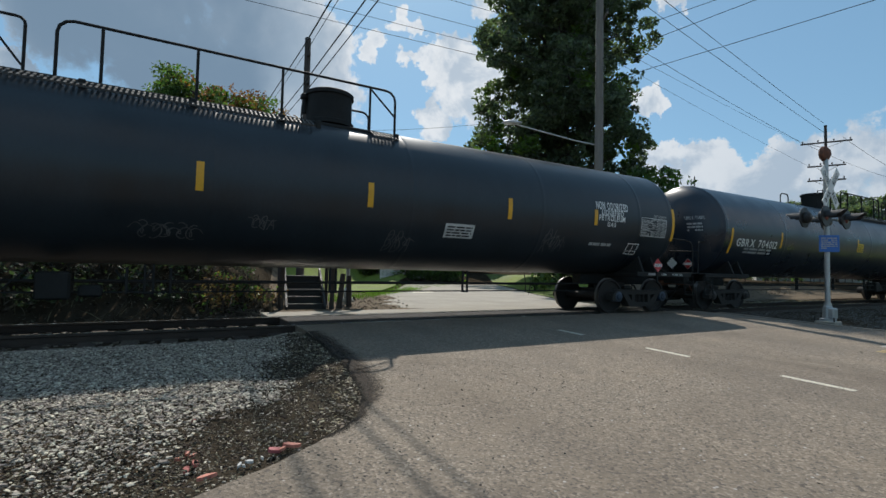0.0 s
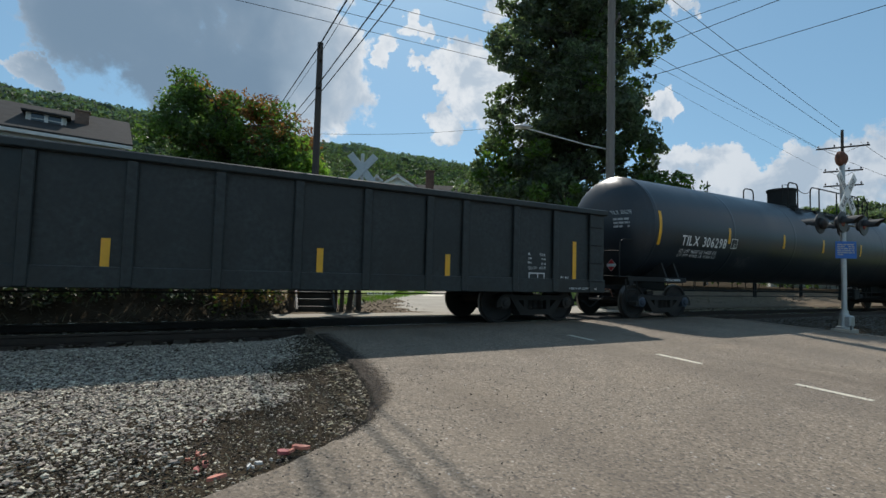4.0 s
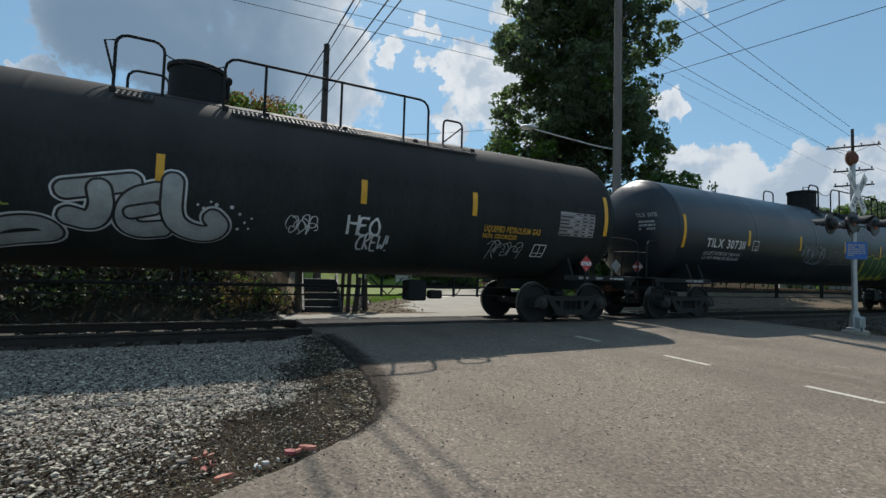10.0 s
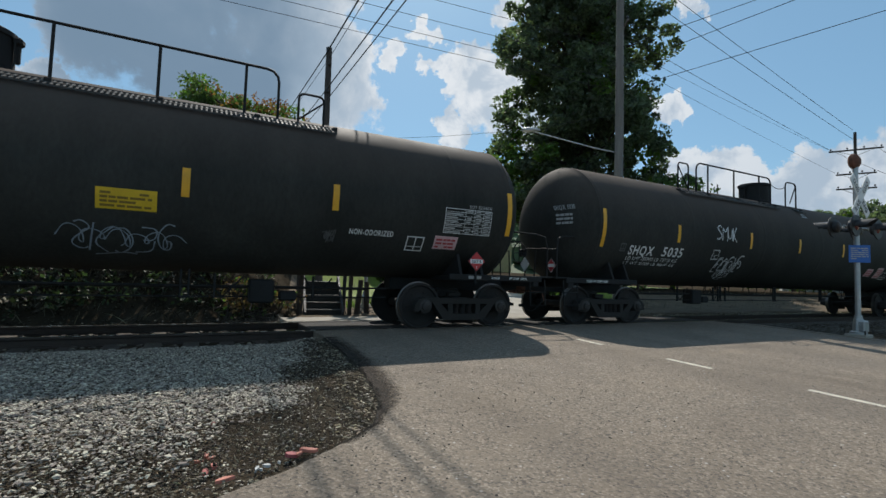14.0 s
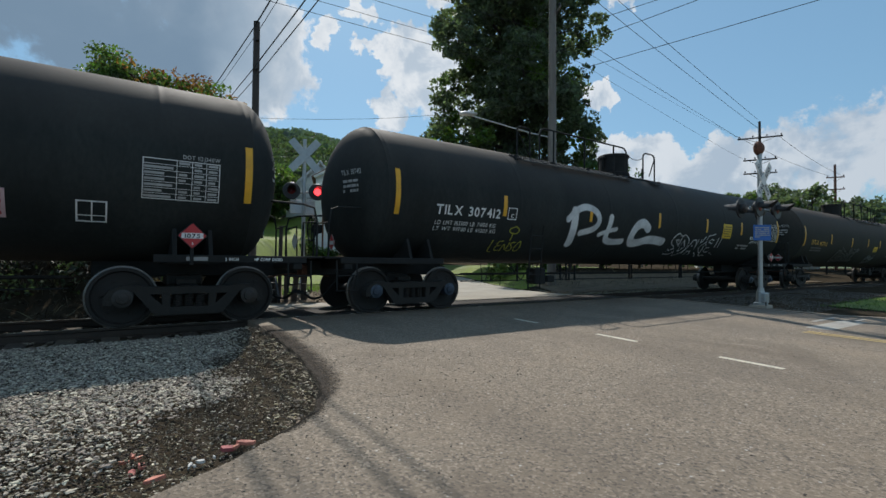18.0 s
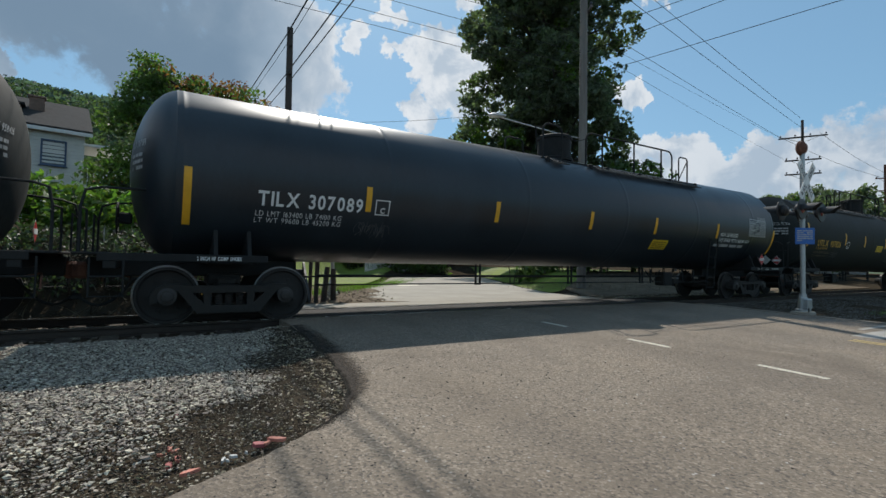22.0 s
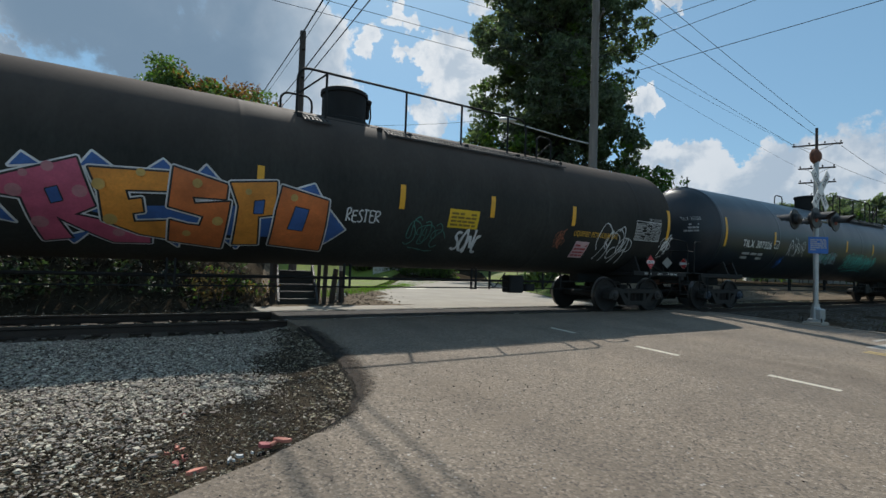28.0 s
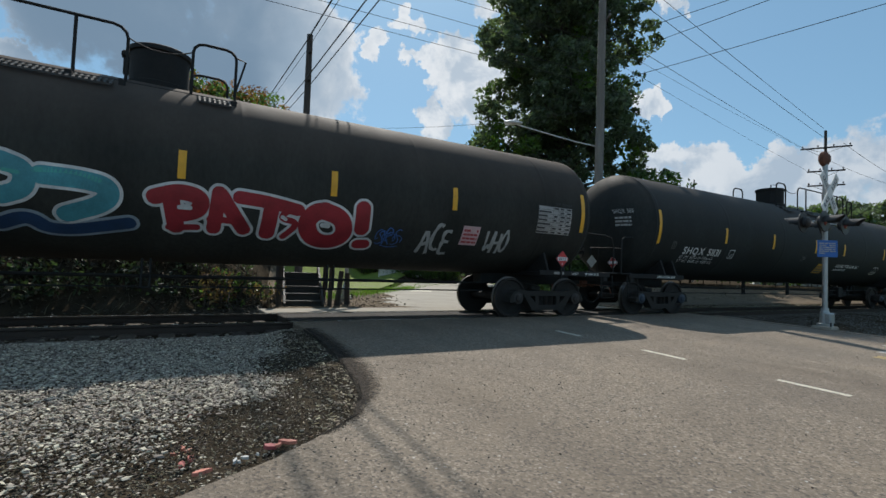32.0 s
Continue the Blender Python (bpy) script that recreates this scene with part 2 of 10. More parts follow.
    L.new(b.outputs[0], p.inputs["Normal"])
    return m


def dirt_fringe(name):
    """Dark dirt that lies in grains, dense at one side of its strip and fading out to the other."""
    m = material(name, (0.06, 0.05, 0.042), 0.95, vary=0.3, scale=3.0, fine=70.0, bump=0.3, spec=0.1)
    N, L = m.node_tree.nodes, m.node_tree.links
    uv = N.new("ShaderNodeUVMap")
    uv.uv_map = "across"
    sep = N.new("ShaderNodeSeparateXYZ")
    L.new(uv.outputs[0], sep.inputs[0])
    co = N.new("ShaderNodeTexCoord")
    grain = N.new("ShaderNodeTexNoise")
    grain.inputs["Scale"].default_value, grain.inputs["Detail"].default_value, grain.inputs["Roughness"].default_value = 14.0, 8.0, 0.75
    L.new(co.outputs["Object"], grain.inputs["Vector"])
    less = N.new("ShaderNodeMath")
    less.operation = "MULTIPLY_ADD"
    L.new(sep.outputs[1], less.inputs[0])
    less.inputs[1].default_value = -0.5
    L.new(grain.outputs["Fac"], less.inputs[2])
    cut = N.new("ShaderNodeMapRange")
    for i, v in ((1, 0.08), (2, 0.42), (3, 0.0), (4, 0.85)):
        cut.inputs[i].default_value = v
    L.new(less.outputs[0], cut.inputs[0])
    L.new(cut.outputs[0], N["Principled BSDF"].inputs["Alpha"])
    return m


M = {
    "fringe": dirt_fringe("fringe"),
    "asphalt": paving("asphalt", (0.212, 0.17, 0.128)),
    "asphalt_dark": material("asphalt_dark", (0.05, 0.047, 0.044), 0.9, vary=0.35, scale=1.5, fine=80.0, bump=0.5, spec=0.3),
    "concrete": material("concrete", (0.34, 0.31, 0.26), 0.85, vary=0.2, scale=0.8, fine=60.0, bump=0.35, spec=0.3),
    "dirt": material("dirt", (0.17, 0.132, 0.092), 0.95, vary=0.4, scale=2.2, fine=40.0, bump=1.0, spec=0.1),
    "soil": material("soil", (0.062, 0.05, 0.036), 0.95, vary=0.5, scale=1.6, fine=35.0, bump=0.8, spec=0.0),
    "stone": material("stone", (0.42, 0.365, 0.3), 0.85, vary=0.3, scale=14.0, fine=60.0, bump=0.3, island=0.6, spec=0.25),
    "bank_stone": material("bank_stone", (0.1, 0.088, 0.07), 0.9, vary=0.3, scale=14.0, fine=60.0, bump=0.3, island=0.9, spec=0.05),
    "stone_dark": material("stone_dark", (0.15, 0.13, 0.108), 0.85, vary=0.3, scale=14.0, fine=60.0, bump=0.3, island=0.6, spec=0.3),
    "soil_grit": material("soil_grit", (0.12, 0.1, 0.078), 0.95, vary=0.4, scale=3.0, fine=60.0, bump=0.3, island=0.85, spec=0.1),
    "shoulder_stone": material("shoulder_stone", (0.14, 0.113, 0.085), 0.9, vary=0.3, scale=14.0, fine=60.0, bump=0.3, island=0.8, spec=0.1),
    "verge_stone": material("verge_stone", (0.15, 0.14, 0.125), 0.9, vary=0.3, scale=14.0, fine=60.0, bump=0.3, island=0.45, spec=0.2),
    "tar_dirt": material("tar_dirt", (0.05, 0.042, 0.034), 0.95, vary=0.4, scale=6.0, fine=60.0, bump=0.3, island=0.6, spec=0.1),
    "twig": material("twig", (0.25, 0.19, 0.125), 0.9, vary=0.3, scale=14.0, fine=60.0, bump=0.3, island=0.8, spec=0.1),
    "chip": material("chip", (0.3, 0.25, 0.18), 0.9, vary=0.3, scale=14.0, fine=60.0, bump=0.3, island=0.5, spec=0.2),
    "grass": material("grass", (0.15, 0.2, 0.03), 0.8, vary=0.35, scale=0.5, fine=30.0, bump=0.8, spec=0.25),
    "blade": material("blade", (0.13, 0.22, 0.04), 0.6, vary=0.3, scale=2.0, fine=10.0, bump=0.0, leaf=0.4, island=0.45),
    "dry": material("dry", (0.15, 0.13, 0.09), 0.85, vary=0.3, scale=2.0, fine=20.0, bump=0.0, island=0.7),
    "rail": material("rail", (0.055, 0.042, 0.034), 0.75, 0.4, vary=0.35, scale=6.0, fine=60.0, bump=0.2),
    "rail_top": material("rail_top", (0.5, 0.49, 0.47), 0.22, 1.0, vary=0.1, scale=5.0, bump=0.05),
    "tie": material("tie", (0.07, 0.055, 0.042), 0.9, vary=0.35, scale=4.0, fine=40.0, bump=0.8, obj=True),
    "paint_white": material("paint_white", (0.72, 0.71, 0.68), 0.55, vary=0.12, scale=6.0, fine=60.0, bump=0.1),
    "road_white": material("road_white", (0.6, 0.55, 0.44), 0.7, vary=0.3, scale=8.0, fine=60.0, bump=0.3),
    "road_faded": material("road_faded", (0.36, 0.335, 0.295), 0.75, vary=0.3, scale=4.0, fine=40.0, bump=0.3),
    "road_yellow": material("road_yellow", (0.46, 0.33, 0.12), 0.7, vary=0.25, scale=8.0, fine=60.0, bump=0.3),
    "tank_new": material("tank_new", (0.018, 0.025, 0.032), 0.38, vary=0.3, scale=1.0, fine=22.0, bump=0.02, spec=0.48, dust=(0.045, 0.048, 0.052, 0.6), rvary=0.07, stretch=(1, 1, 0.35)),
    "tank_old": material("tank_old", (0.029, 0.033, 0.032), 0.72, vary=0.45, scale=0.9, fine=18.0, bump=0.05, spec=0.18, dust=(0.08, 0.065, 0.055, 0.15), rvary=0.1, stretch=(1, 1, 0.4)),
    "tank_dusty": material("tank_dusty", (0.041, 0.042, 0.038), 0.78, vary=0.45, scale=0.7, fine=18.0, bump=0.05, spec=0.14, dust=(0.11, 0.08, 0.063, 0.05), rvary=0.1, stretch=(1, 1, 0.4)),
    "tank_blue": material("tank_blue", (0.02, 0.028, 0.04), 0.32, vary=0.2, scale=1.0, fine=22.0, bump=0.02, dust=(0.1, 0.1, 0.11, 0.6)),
    "black": material("black", (0.02, 0.021, 0.021), 0.75, vary=0.4, scale=4.0, fine=40.0, bump=0.1, spec=0.25),
    "iron": material("iron", (0.034, 0.03, 0.027), 0.8, 0.1, vary=0.4, scale=5.0, fine=40.0, bump=0.3),
    "iron_dusty": material("iron_dusty", (0.026, 0.024, 0.021), 0.85, 0.1, vary=0.4, scale=5.0, fine=40.0, bump=0.4),
    "wheel_rim": material("wheel_rim", (0.17, 0.16, 0.15), 0.4, 0.9, vary=0.3, scale=4.0, fine=40.0, bump=0.05),
    "wheel": material("wheel", (0.026, 0.023, 0.021), 0.8, 0.1, vary=0.35, scale=6.0, fine=40.0, bump=0.2),
    "hub_blue": material("hub_blue", (0.05, 0.07, 0.1), 0.55, 0.2, vary=0.35, scale=10.0, bump=0.1),
    "hub_grey": material("hub_grey", (0.042, 0.038, 0.035), 0.6, 0.2, vary=0.3, scale=10.0, bump=0.1),
    "gondola": material("gondola", (0.026, 0.032, 0.032), 0.5, vary=0.75, scale=0.8, fine=14.0, bump=0.1, spec=0.4, dust=(0.16, 0.15, 0.14, 0.6), rvary=0.2),
    "grating": material("grating", (0.06, 0.058, 0.055), 0.7, 0.3, vary=0.2, scale=5.0, bump=0.1),
    "reflector": material("reflector", (0.75, 0.38, 0.02), 0.4, vary=0.12, scale=5.0, fine=40.0, bump=0.05),
    "letter_white": material("letter_white", (0.75, 0.75, 0.73), 0.5, vary=0.12, scale=6.0, fine=40.0, bump=0.05),
    "letter_grey": material("letter_grey", (0.38, 0.38, 0.37), 0.6, vary=0.2, scale=6.0, fine=40.0, bump=0.05),
    "letter_ochre": material("letter_ochre", (0.17, 0.14, 0.08), 0.6, vary=0.3, scale=4.0, fine=40.0, bump=0.05),
    "letter_faint": material("letter_faint", (0.2, 0.2, 0.2), 0.6, vary=0.4, scale=4.0, fine=40.0, bump=0.05),
    "letter_dim": material("letter_dim", (0.11, 0.11, 0.11), 0.6, vary=0.4, scale=4.0, fine=40.0, bump=0.05),
    "letter_yellow": material("letter_yellow", (0.6, 0.33, 0.03), 0.5, vary=0.15, scale=6.0, fine=40.0, bump=0.05),
    "label_yellow": material("label_yellow", (0.7, 0.46, 0.02), 0.5, vary=0.12, scale=6.0, bump=0.05),
    "label_white": material("label_white", (0.6, 0.6, 0.58), 0.5, vary=0.15, scale=6.0, bump=0.05),
    "label_pink": material("label_pink", (0.62, 0.42, 0.43), 0.5, vary=0.15, scale=6.0, bump=0.05),
    "red": material("red", (0.5, 0.03, 0.035), 0.45, vary=0.12, scale=6.0, bump=0.05),
    "label_ink": material("label_ink", (0.2, 0.13, 0.02), 0.5, vary=0.1, scale=6.0, bump=0.0),
    "ink": material("ink", (0.02, 0.02, 0.022), 0.5, vary=0.1, scale=6.0, bump=0.0),
    "ink_red": material("ink_red", (0.4, 0.05, 0.06), 0.5, vary=0.1, scale=6.0, bump=0.0),
    "bark": material("bark", (0.075, 0.06, 0.048), 0.9, vary=0.4, scale=3.0, fine=20.0, bump=1.0, stretch=(1, 1, 0.2)),
    "pole_wood": material("pole_wood", (0.21, 0.19, 0.17), 0.85, vary=0.35, scale=2.0, fine=25.0, bump=0.6, stretch=(3, 3, 0.15)),
    "pole_dark": material("pole_dark", (0.075, 0.062, 0.055), 0.85, vary=0.35, scale=2.0, fine=25.0, bump=0.6, stretch=(3, 3, 0.15)),
    "leaf": material("leaf", (0.085, 0.13, 0.05), 0.5, vary=0.3, scale=0.5, fine=6.0, bump=0.0, leaf=0.6, island=0.45),
    # darker, less translucent copy of leaf: the bank's shade put into its colour
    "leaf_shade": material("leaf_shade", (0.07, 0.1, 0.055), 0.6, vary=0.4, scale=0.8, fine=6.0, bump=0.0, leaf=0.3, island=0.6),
    "straw": material("straw", (0.24, 0.15, 0.075), 0.8, vary=0.35, scale=2.0, fine=20.0, bump=0.0, leaf=0.25, island=0.5),
    "leaf_tall": material("leaf_tall", (0.115, 0.145, 0.105), 0.5, vary=0.3, scale=0.5, fine=6.0, bump=0.0, leaf=0.55, island=0.45),
    "leaf_light": material("leaf_light", (0.1, 0.17, 0.035), 0.5, vary=0.3, scale=0.5, fine=6.0, bump=0.0, leaf=0.5, island=0.4),
    "leaf_bright": material("leaf_bright", (0.19, 0.28, 0.06), 0.5, vary=0.3, scale=0.5, fine=6.0, bump=0.0, leaf=0.6, island=0.4),
    "leaf_red": material("leaf_red", (0.26, 0.115, 0.05), 0.5, vary=0.4, scale=0.5, fine=6.0, bump=0.0, leaf=0.45, island=0.5),
    "forest": material("forest", (0.075, 0.115, 0.05), 0.85, vary=0.5, scale=0.03, fine=0.5, bump=0.0, island=0.4),
    "leaf_hill": material("leaf_hill", (0.085, 0.12, 0.065), 0.7, vary=0.4, scale=0.08, fine=1.0, bump=0.0, leaf=0.4, island=0.5),
    # ridge greens: distance haze is mixed into these paler, bluer base colours
    "leaf_hazed": material("leaf_hazed", (0.1, 0.145, 0.135), 0.8, vary=0.3, scale=0.1, fine=1.0, bump=0.0, leaf=0.4, island=0.35),
    "forest_hazed": material("forest_hazed", (0.085, 0.12, 0.1), 0.9, vary=0.3, scale=0.03, fine=0.4, bump=0.0, island=0.3),
    "siding": material("siding", (0.6, 0.59, 0.54), 0.7, vary=0.1, scale=2.0, fine=20.0, bump=0.1),
    "siding_white": material("siding_white", (0.82, 0.82, 0.8), 0.7, vary=0.08, scale=2.0, fine=20.0, bump=0.1),
    "siding_yellow": material("siding_yellow", (0.66, 0.58, 0.36), 0.7, vary=0.1, scale=2.0, fine=20.0, bump=0.1),
    "shingle": material("shingle", (0.05, 0.048, 0.047), 0.9, vary=0.3, scale=2.0, fine=15.0, bump=0.7, spec=0.1, obj=True),
    "shingle_red": material("shingle_red", (0.2, 0.1, 0.075), 0.9, vary=0.3, scale=2.0, fine=15.0, bump=0.7),
    "brick": material("brick", (0.2, 0.125, 0.1), 0.9, vary=0.35, scale=4.0, fine=25.0, bump=0.5, obj=True),
    "trim_white": material("trim_white", (0.7, 0.69, 0.66), 0.6, vary=0.1, scale=4.0, bump=0.05),
    "frame_blue": material("frame_blue", (0.05, 0.09, 0.16), 0.5, vary=0.15, scale=4.0, bump=0.05),
    "glass": glass("window_glass"),
    "steel": material("steel", (0.42, 0.43, 0.43), 0.45, 0.7, vary=0.2, scale=5.0, fine=40.0, bump=0.1),
    "alloy": material("alloy", (0.55, 0.56, 0.56), 0.4, 0.6, vary=0.15, scale=5.0, bump=0.05),
    "signal_black": material("signal_black", (0.025, 0.025, 0.026), 0.5, vary=0.3, scale=6.0, bump=0.1),
    "rust": material("rust", (0.16, 0.07, 0.045), 0.85, 0.2, vary=0.4, scale=8.0, fine=50.0, bump=0.4),
    "lens_off": material("lens_off", (0.12, 0.012, 0.014), 0.2, vary=0.2, scale=10.0, bump=0.0),
    "lens_on": glow("lens_on", (1.0, 0.05, 0.06), 3.0),
    "sign_blue": material("sign_blue", (0.02, 0.12, 0.42), 0.4, vary=0.12, scale=5.0, bump=0.05),
    "wire": material("wire", (0.03, 0.03, 0.032), 0.6, vary=0.2, scale=5.0, bump=0.0),
    "debris_red": material("debris_red", (0.52, 0.16, 0.13), 0.7, vary=0.3, scale=20.0, fine=60.0, bump=0.3, obj=True),
    "debris_white": material("debris_white", (0.55, 0.54, 0.52), 0.7, vary=0.25, scale=20.0, fine=60.0, bump=0.3),
    "step_wood": material("step_wood", (0.035, 0.032, 0.03), 0.6, vary=0.4, scale=4.0, fine=30.0, bump=0.3, stretch=(0.3, 3, 3)),
    "car_blue": material("car_blue", (0.02, 0.16, 0.5), 0.25, 0.2, vary=0.08, scale=2.0, bump=0.0, coat=0.6),
    "car_silver": material("car_silver", (0.4, 0.42, 0.45), 0.3, 0.5, vary=0.08, scale=2.0, bump=0.0, coat=0.6),
    "car_glass": material("car_glass", (0.05, 0.06, 0.07), 0.06, vary=0.1, scale=2.0, bump=0.0, spec=0.9, coat=0.8),
    "tyre": material("tyre", (0.02, 0.02, 0.02), 0.85, vary=0.2, scale=10.0, bump=0.2),
}

# ---- mesh helpers ----
def part(name, bm, mat, parent=None, label="", smooth=False):
    """Links a bmesh, or a ready mesh, as one mesh object under its thing."""
    if isinstance(bm, bmesh.types.BMesh):
        me = bpy.data.meshes.new(name)
        bm.to_mesh(me)
        bm.free()
        me.materials.append(M[mat])
        if smooth:
            me.shade_smooth()
            me.set_sharp_from_angle(angle=radians(35))
    else:
        me = bm
    ob = new(name, me)
    ob.parent = parent
    if label:
        ob["label"] = label
    return ob


def thing(name, label, category, at=(0, 0, 0), rz=0.0, group="", kind=""):
    ob = new(name)
    ob.matrix_world = pose(*at, 0, 0, rz)
    ob.empty_display_size = 0.2
    return tagged(ob, label, category, group, kind)


def numpy_mesh(name, verts, faces, mat, smooth=False):
    me = bpy.data.meshes.new(name)
    me.from_pydata(verts, [], faces)
    me.materials.append(M[mat])
    if smooth:
        me.shade_smooth()
    return me


def box(bm, c, s, bevel=0.0, m=None):
    x, y, z = (v / 2 for v in s)
    b = min(bevel, x * 0.9, y * 0.9, z * 0.9)
    pts = []
    if b <= 0:
        vs = [bm.verts.new(Vector(c) + Vector((i * x, j * y, k * z))) for i in (-1, 1) for j in (-1, 1) for k in (-1, 1)]
        for f in ((0, 1, 3, 2), (4, 6, 7, 5), (0, 4, 5, 1), (2, 3, 7, 6), (0, 2, 6, 4), (1, 5, 7, 3)):
            bm.faces.new([vs[i] for i in f])
        pts = vs
    else:
        v = {}
        for i in (-1, 1):
            for j in (-1, 1):
                for k in (-1, 1):
                    for a in range(3):
                        d = [i * (x - b), j * (y - b), k * (z - b)]
                        d[a] = (i * x, j * y, k * z)[a]
                        v[i, j, k, a] = bm.verts.new(Vector(c) + Vector(d))
        for a in range(3):
            o = [q for q in range(3) if q != a]
            for s_ in (-1, 1):
                ring = []
                for p_, q_ in ((-1, -1), (1, -1), (1, 1), (-1, 1)):
                    key = [0, 0, 0]
                    key[a], key[o[0]], key[o[1]] = s_, p_, q_
                    ring.append(v[(*key, a)])
                bm.faces.new(ring)
            for p_ in (-1, 1):
                for q_ in (-1, 1):
                    lo, hi = [0, 0, 0], [0, 0, 0]
                    lo[a], hi[a] = -1, 1
                    for key in (lo, hi):
                        key[o[0]], key[o[1]] = p_, q_
                    bm.faces.new([v[(*lo, o[0])], v[(*hi, o[0])], v[(*hi, o[1])], v[(*lo, o[1])]])
        for i in (-1, 1):
            for j in (-1, 1):
                for k in (-1, 1):
                    bm.faces.new([v[i, j, k, a] for a in range(3)])
        pts = list(v.values())
        bmesh.ops.recalc_face_normals(bm, faces=list({f for p_ in pts for f in p_.link_faces}))
    if m is not None:
        for p_ in pts:
            p_.co = m @ p_.co
    return pts


def ring(bm, c, u, w, r, n):
    return [bm.verts.new(Vector(c) + u * (r * math.cos(2 * math.pi * i / n)) + w * (r * math.sin(2 * math.pi * i / n))) for i in range(n)]


def tube(bm, pts, r, n=8, caps=True, radii=None):
    """A round bar through the points."""
    pts = [Vector(p) for p in pts]
    rows, u = [], None
    for i, p in enumerate(pts):
        d = (pts[min(i + 1, len(pts) - 1)] - pts[max(i - 1, 0)]).normalized()
        if u is None:
            u = d.orthogonal().normalized()
        u = (u - d * u.dot(d)).normalized()
        rows.append(ring(bm, p, u, d.cross(u), radii[i] if radii else r, n))
    for a, b in zip(rows, rows[1:]):
        for i in range(n):
            bm.faces.new((a[i], a[(i + 1) % n], b[(i + 1) % n], b[i]))
    if caps:
        bm.faces.new(rows[0][::-1])
        bm.faces.new(rows[-1])


def lathe(bm, profile, axis, n=32, c=(0, 0, 0)):
    """A turned body: profile of (along, radius) about the axis 'x', 'y' or 'z'."""
    ax = {"x": Vector((1, 0, 0)), "y": Vector((0, 1, 0)), "z": Vector((0, 0, 1))}[axis]
    u = Vector((0, 0, 1)) if axis != "z" else Vector((1, 0, 0))
    w = ax.cross(u)
    rows = []
    for a, r in profile:
        p = Vector(c) + ax * a
        rows.append([bm.verts.new(p)] if r < 1e-6 else ring(bm, p, u, w, r, n))
    for a, b in zip(rows, rows[1:]):
        for i in range(n):
            j = (i + 1) % n
            if len(a) == 1 and len(b) > 1:
                bm.faces.new((a[0], b[j], b[i]))
            elif len(b) == 1 and len(a) > 1:
                bm.faces.new((a[i], a[j], b[0]))
            elif len(a) > 1:
                bm.faces.new((a[i], a[j], b[j], b[i]))
    bmesh.ops.recalc_face_normals(bm, faces=bm.faces)


def prism(bm, outline, z0, z1, plane="xy"):
    """An outline in a plane, made solid between two levels of the third axis."""
    put = {"xy": lambda a, b, c: (a, b, c), "xz": lambda a, b, c: (a, c, b), "yz": lambda a, b, c: (c, a, b)}[plane]
    lo = [bm.verts.new(put(a, b, z0)) for a, b in outline]
    hi = [bm.verts.new(put(a, b, z1)) for a, b in outline]
    fs = [bm.faces.new(lo[::-1]), bm.faces.new(hi)]
    for i in range(len(lo)):
        j = (i + 1) % len(lo)
        fs.append(bm.faces.new((lo[i], lo[j], hi[j], hi[i])))
    bmesh.ops.recalc_face_normals(bm, faces=fs)


def B():
    return bmesh.new()


def sag(a, b, drop, n=12):
    """Points of a hanging wire."""
    a, b = Vector(a), Vector(b)
    return [a.lerp(b, i / n) - Vector((0, 0, drop * 4 * (i / n) * (1 - i / n))) for i in range(n + 1)]


def smooth(v, a, b):
    t = min(1.0, max(0.0, (v - a) / (b - a)))
    return t * t * (3 - 2 * t)


# ---- letters: one flat mesh a character, set into lines later ----
GLYPHS = {}


def make_glyphs():
    made = []
    for weight, extra in (("thin", 0.0), ("bold", 0.022), ("fat", 0.075), ("fatter", 0.115)):
        for ch in "ABCDEFGHIJKLMNOPQRSTUVWXYZ0123456789-!.&abcdefghijklmnoprstuvwxyz" if weight != "fatter" else "RESPOATUFDSJELVN!":
            cu = bpy.data.curves.new("glyph", "FONT")
            cu.body, cu.size, cu.offset, cu.resolution_u = ch, 1.0, extra, 3
            made.append((weight, ch, new("glyph", cu)))
    dg = bpy.context.evaluated_depsgraph_get()
    for weight, ch, ob in made:
        me = bpy.data.meshes.new_from_object(ob.evaluated_get(dg))
        vs = [v.co.copy() for v in me.vertices]
        fs = [tuple(p.vertices) for p in me.polygons]
        xs = [v.x for v in vs] or [0]
        GLYPHS[weight, ch] = (vs, fs, min(xs), max(xs))
        bpy.data.meshes.remove(me)
    for _, _, ob in made:
        cu = ob.data
        bpy.data.objects.remove(ob)
        bpy.data.curves.remove(cu)


make_glyphs()


def letters(txt, height, weight="bold", gap=0.13, shear=0.0, wide=1.0, width=None):
    """Vertices and faces of a line of text of that capital height, from x = 0 on, in the x-z plane."""
    k = height / 0.73
    V, F, x = [], [], 0.0
    for ch in txt:
        if ch == " ":
            x += 0.42
            continue
        if (weight, ch) not in GLYPHS:
            continue
        vs, fs, lo, hi = GLYPHS[weight, ch]
        o = len(V)
        V += [Vector(((v.x - lo + x + shear * v.y) * k * wide, 0, v.y * k)) for v in vs]
        F += [tuple(i + o for i in f) for f in fs]
        x += hi - lo + gap
    if width and V:
        s = width / max(v.x for v in V)
        for v in V:
            v.x *= s
    return V, F

# ---- ground, road, track ----
SLOPE = 0.025
EDGE = [(1.95, -1.6), (1.88, -3.0), (1.82, -3.96), (1.67, -4.9), (1.54, -5.48), (1.32, -5.97), (1.14, -6.16), (0.73, -6.46), (0.47, -6.63), (0.17, -6.8), (-0.5, -7.15), (-3.0, -7.9)]


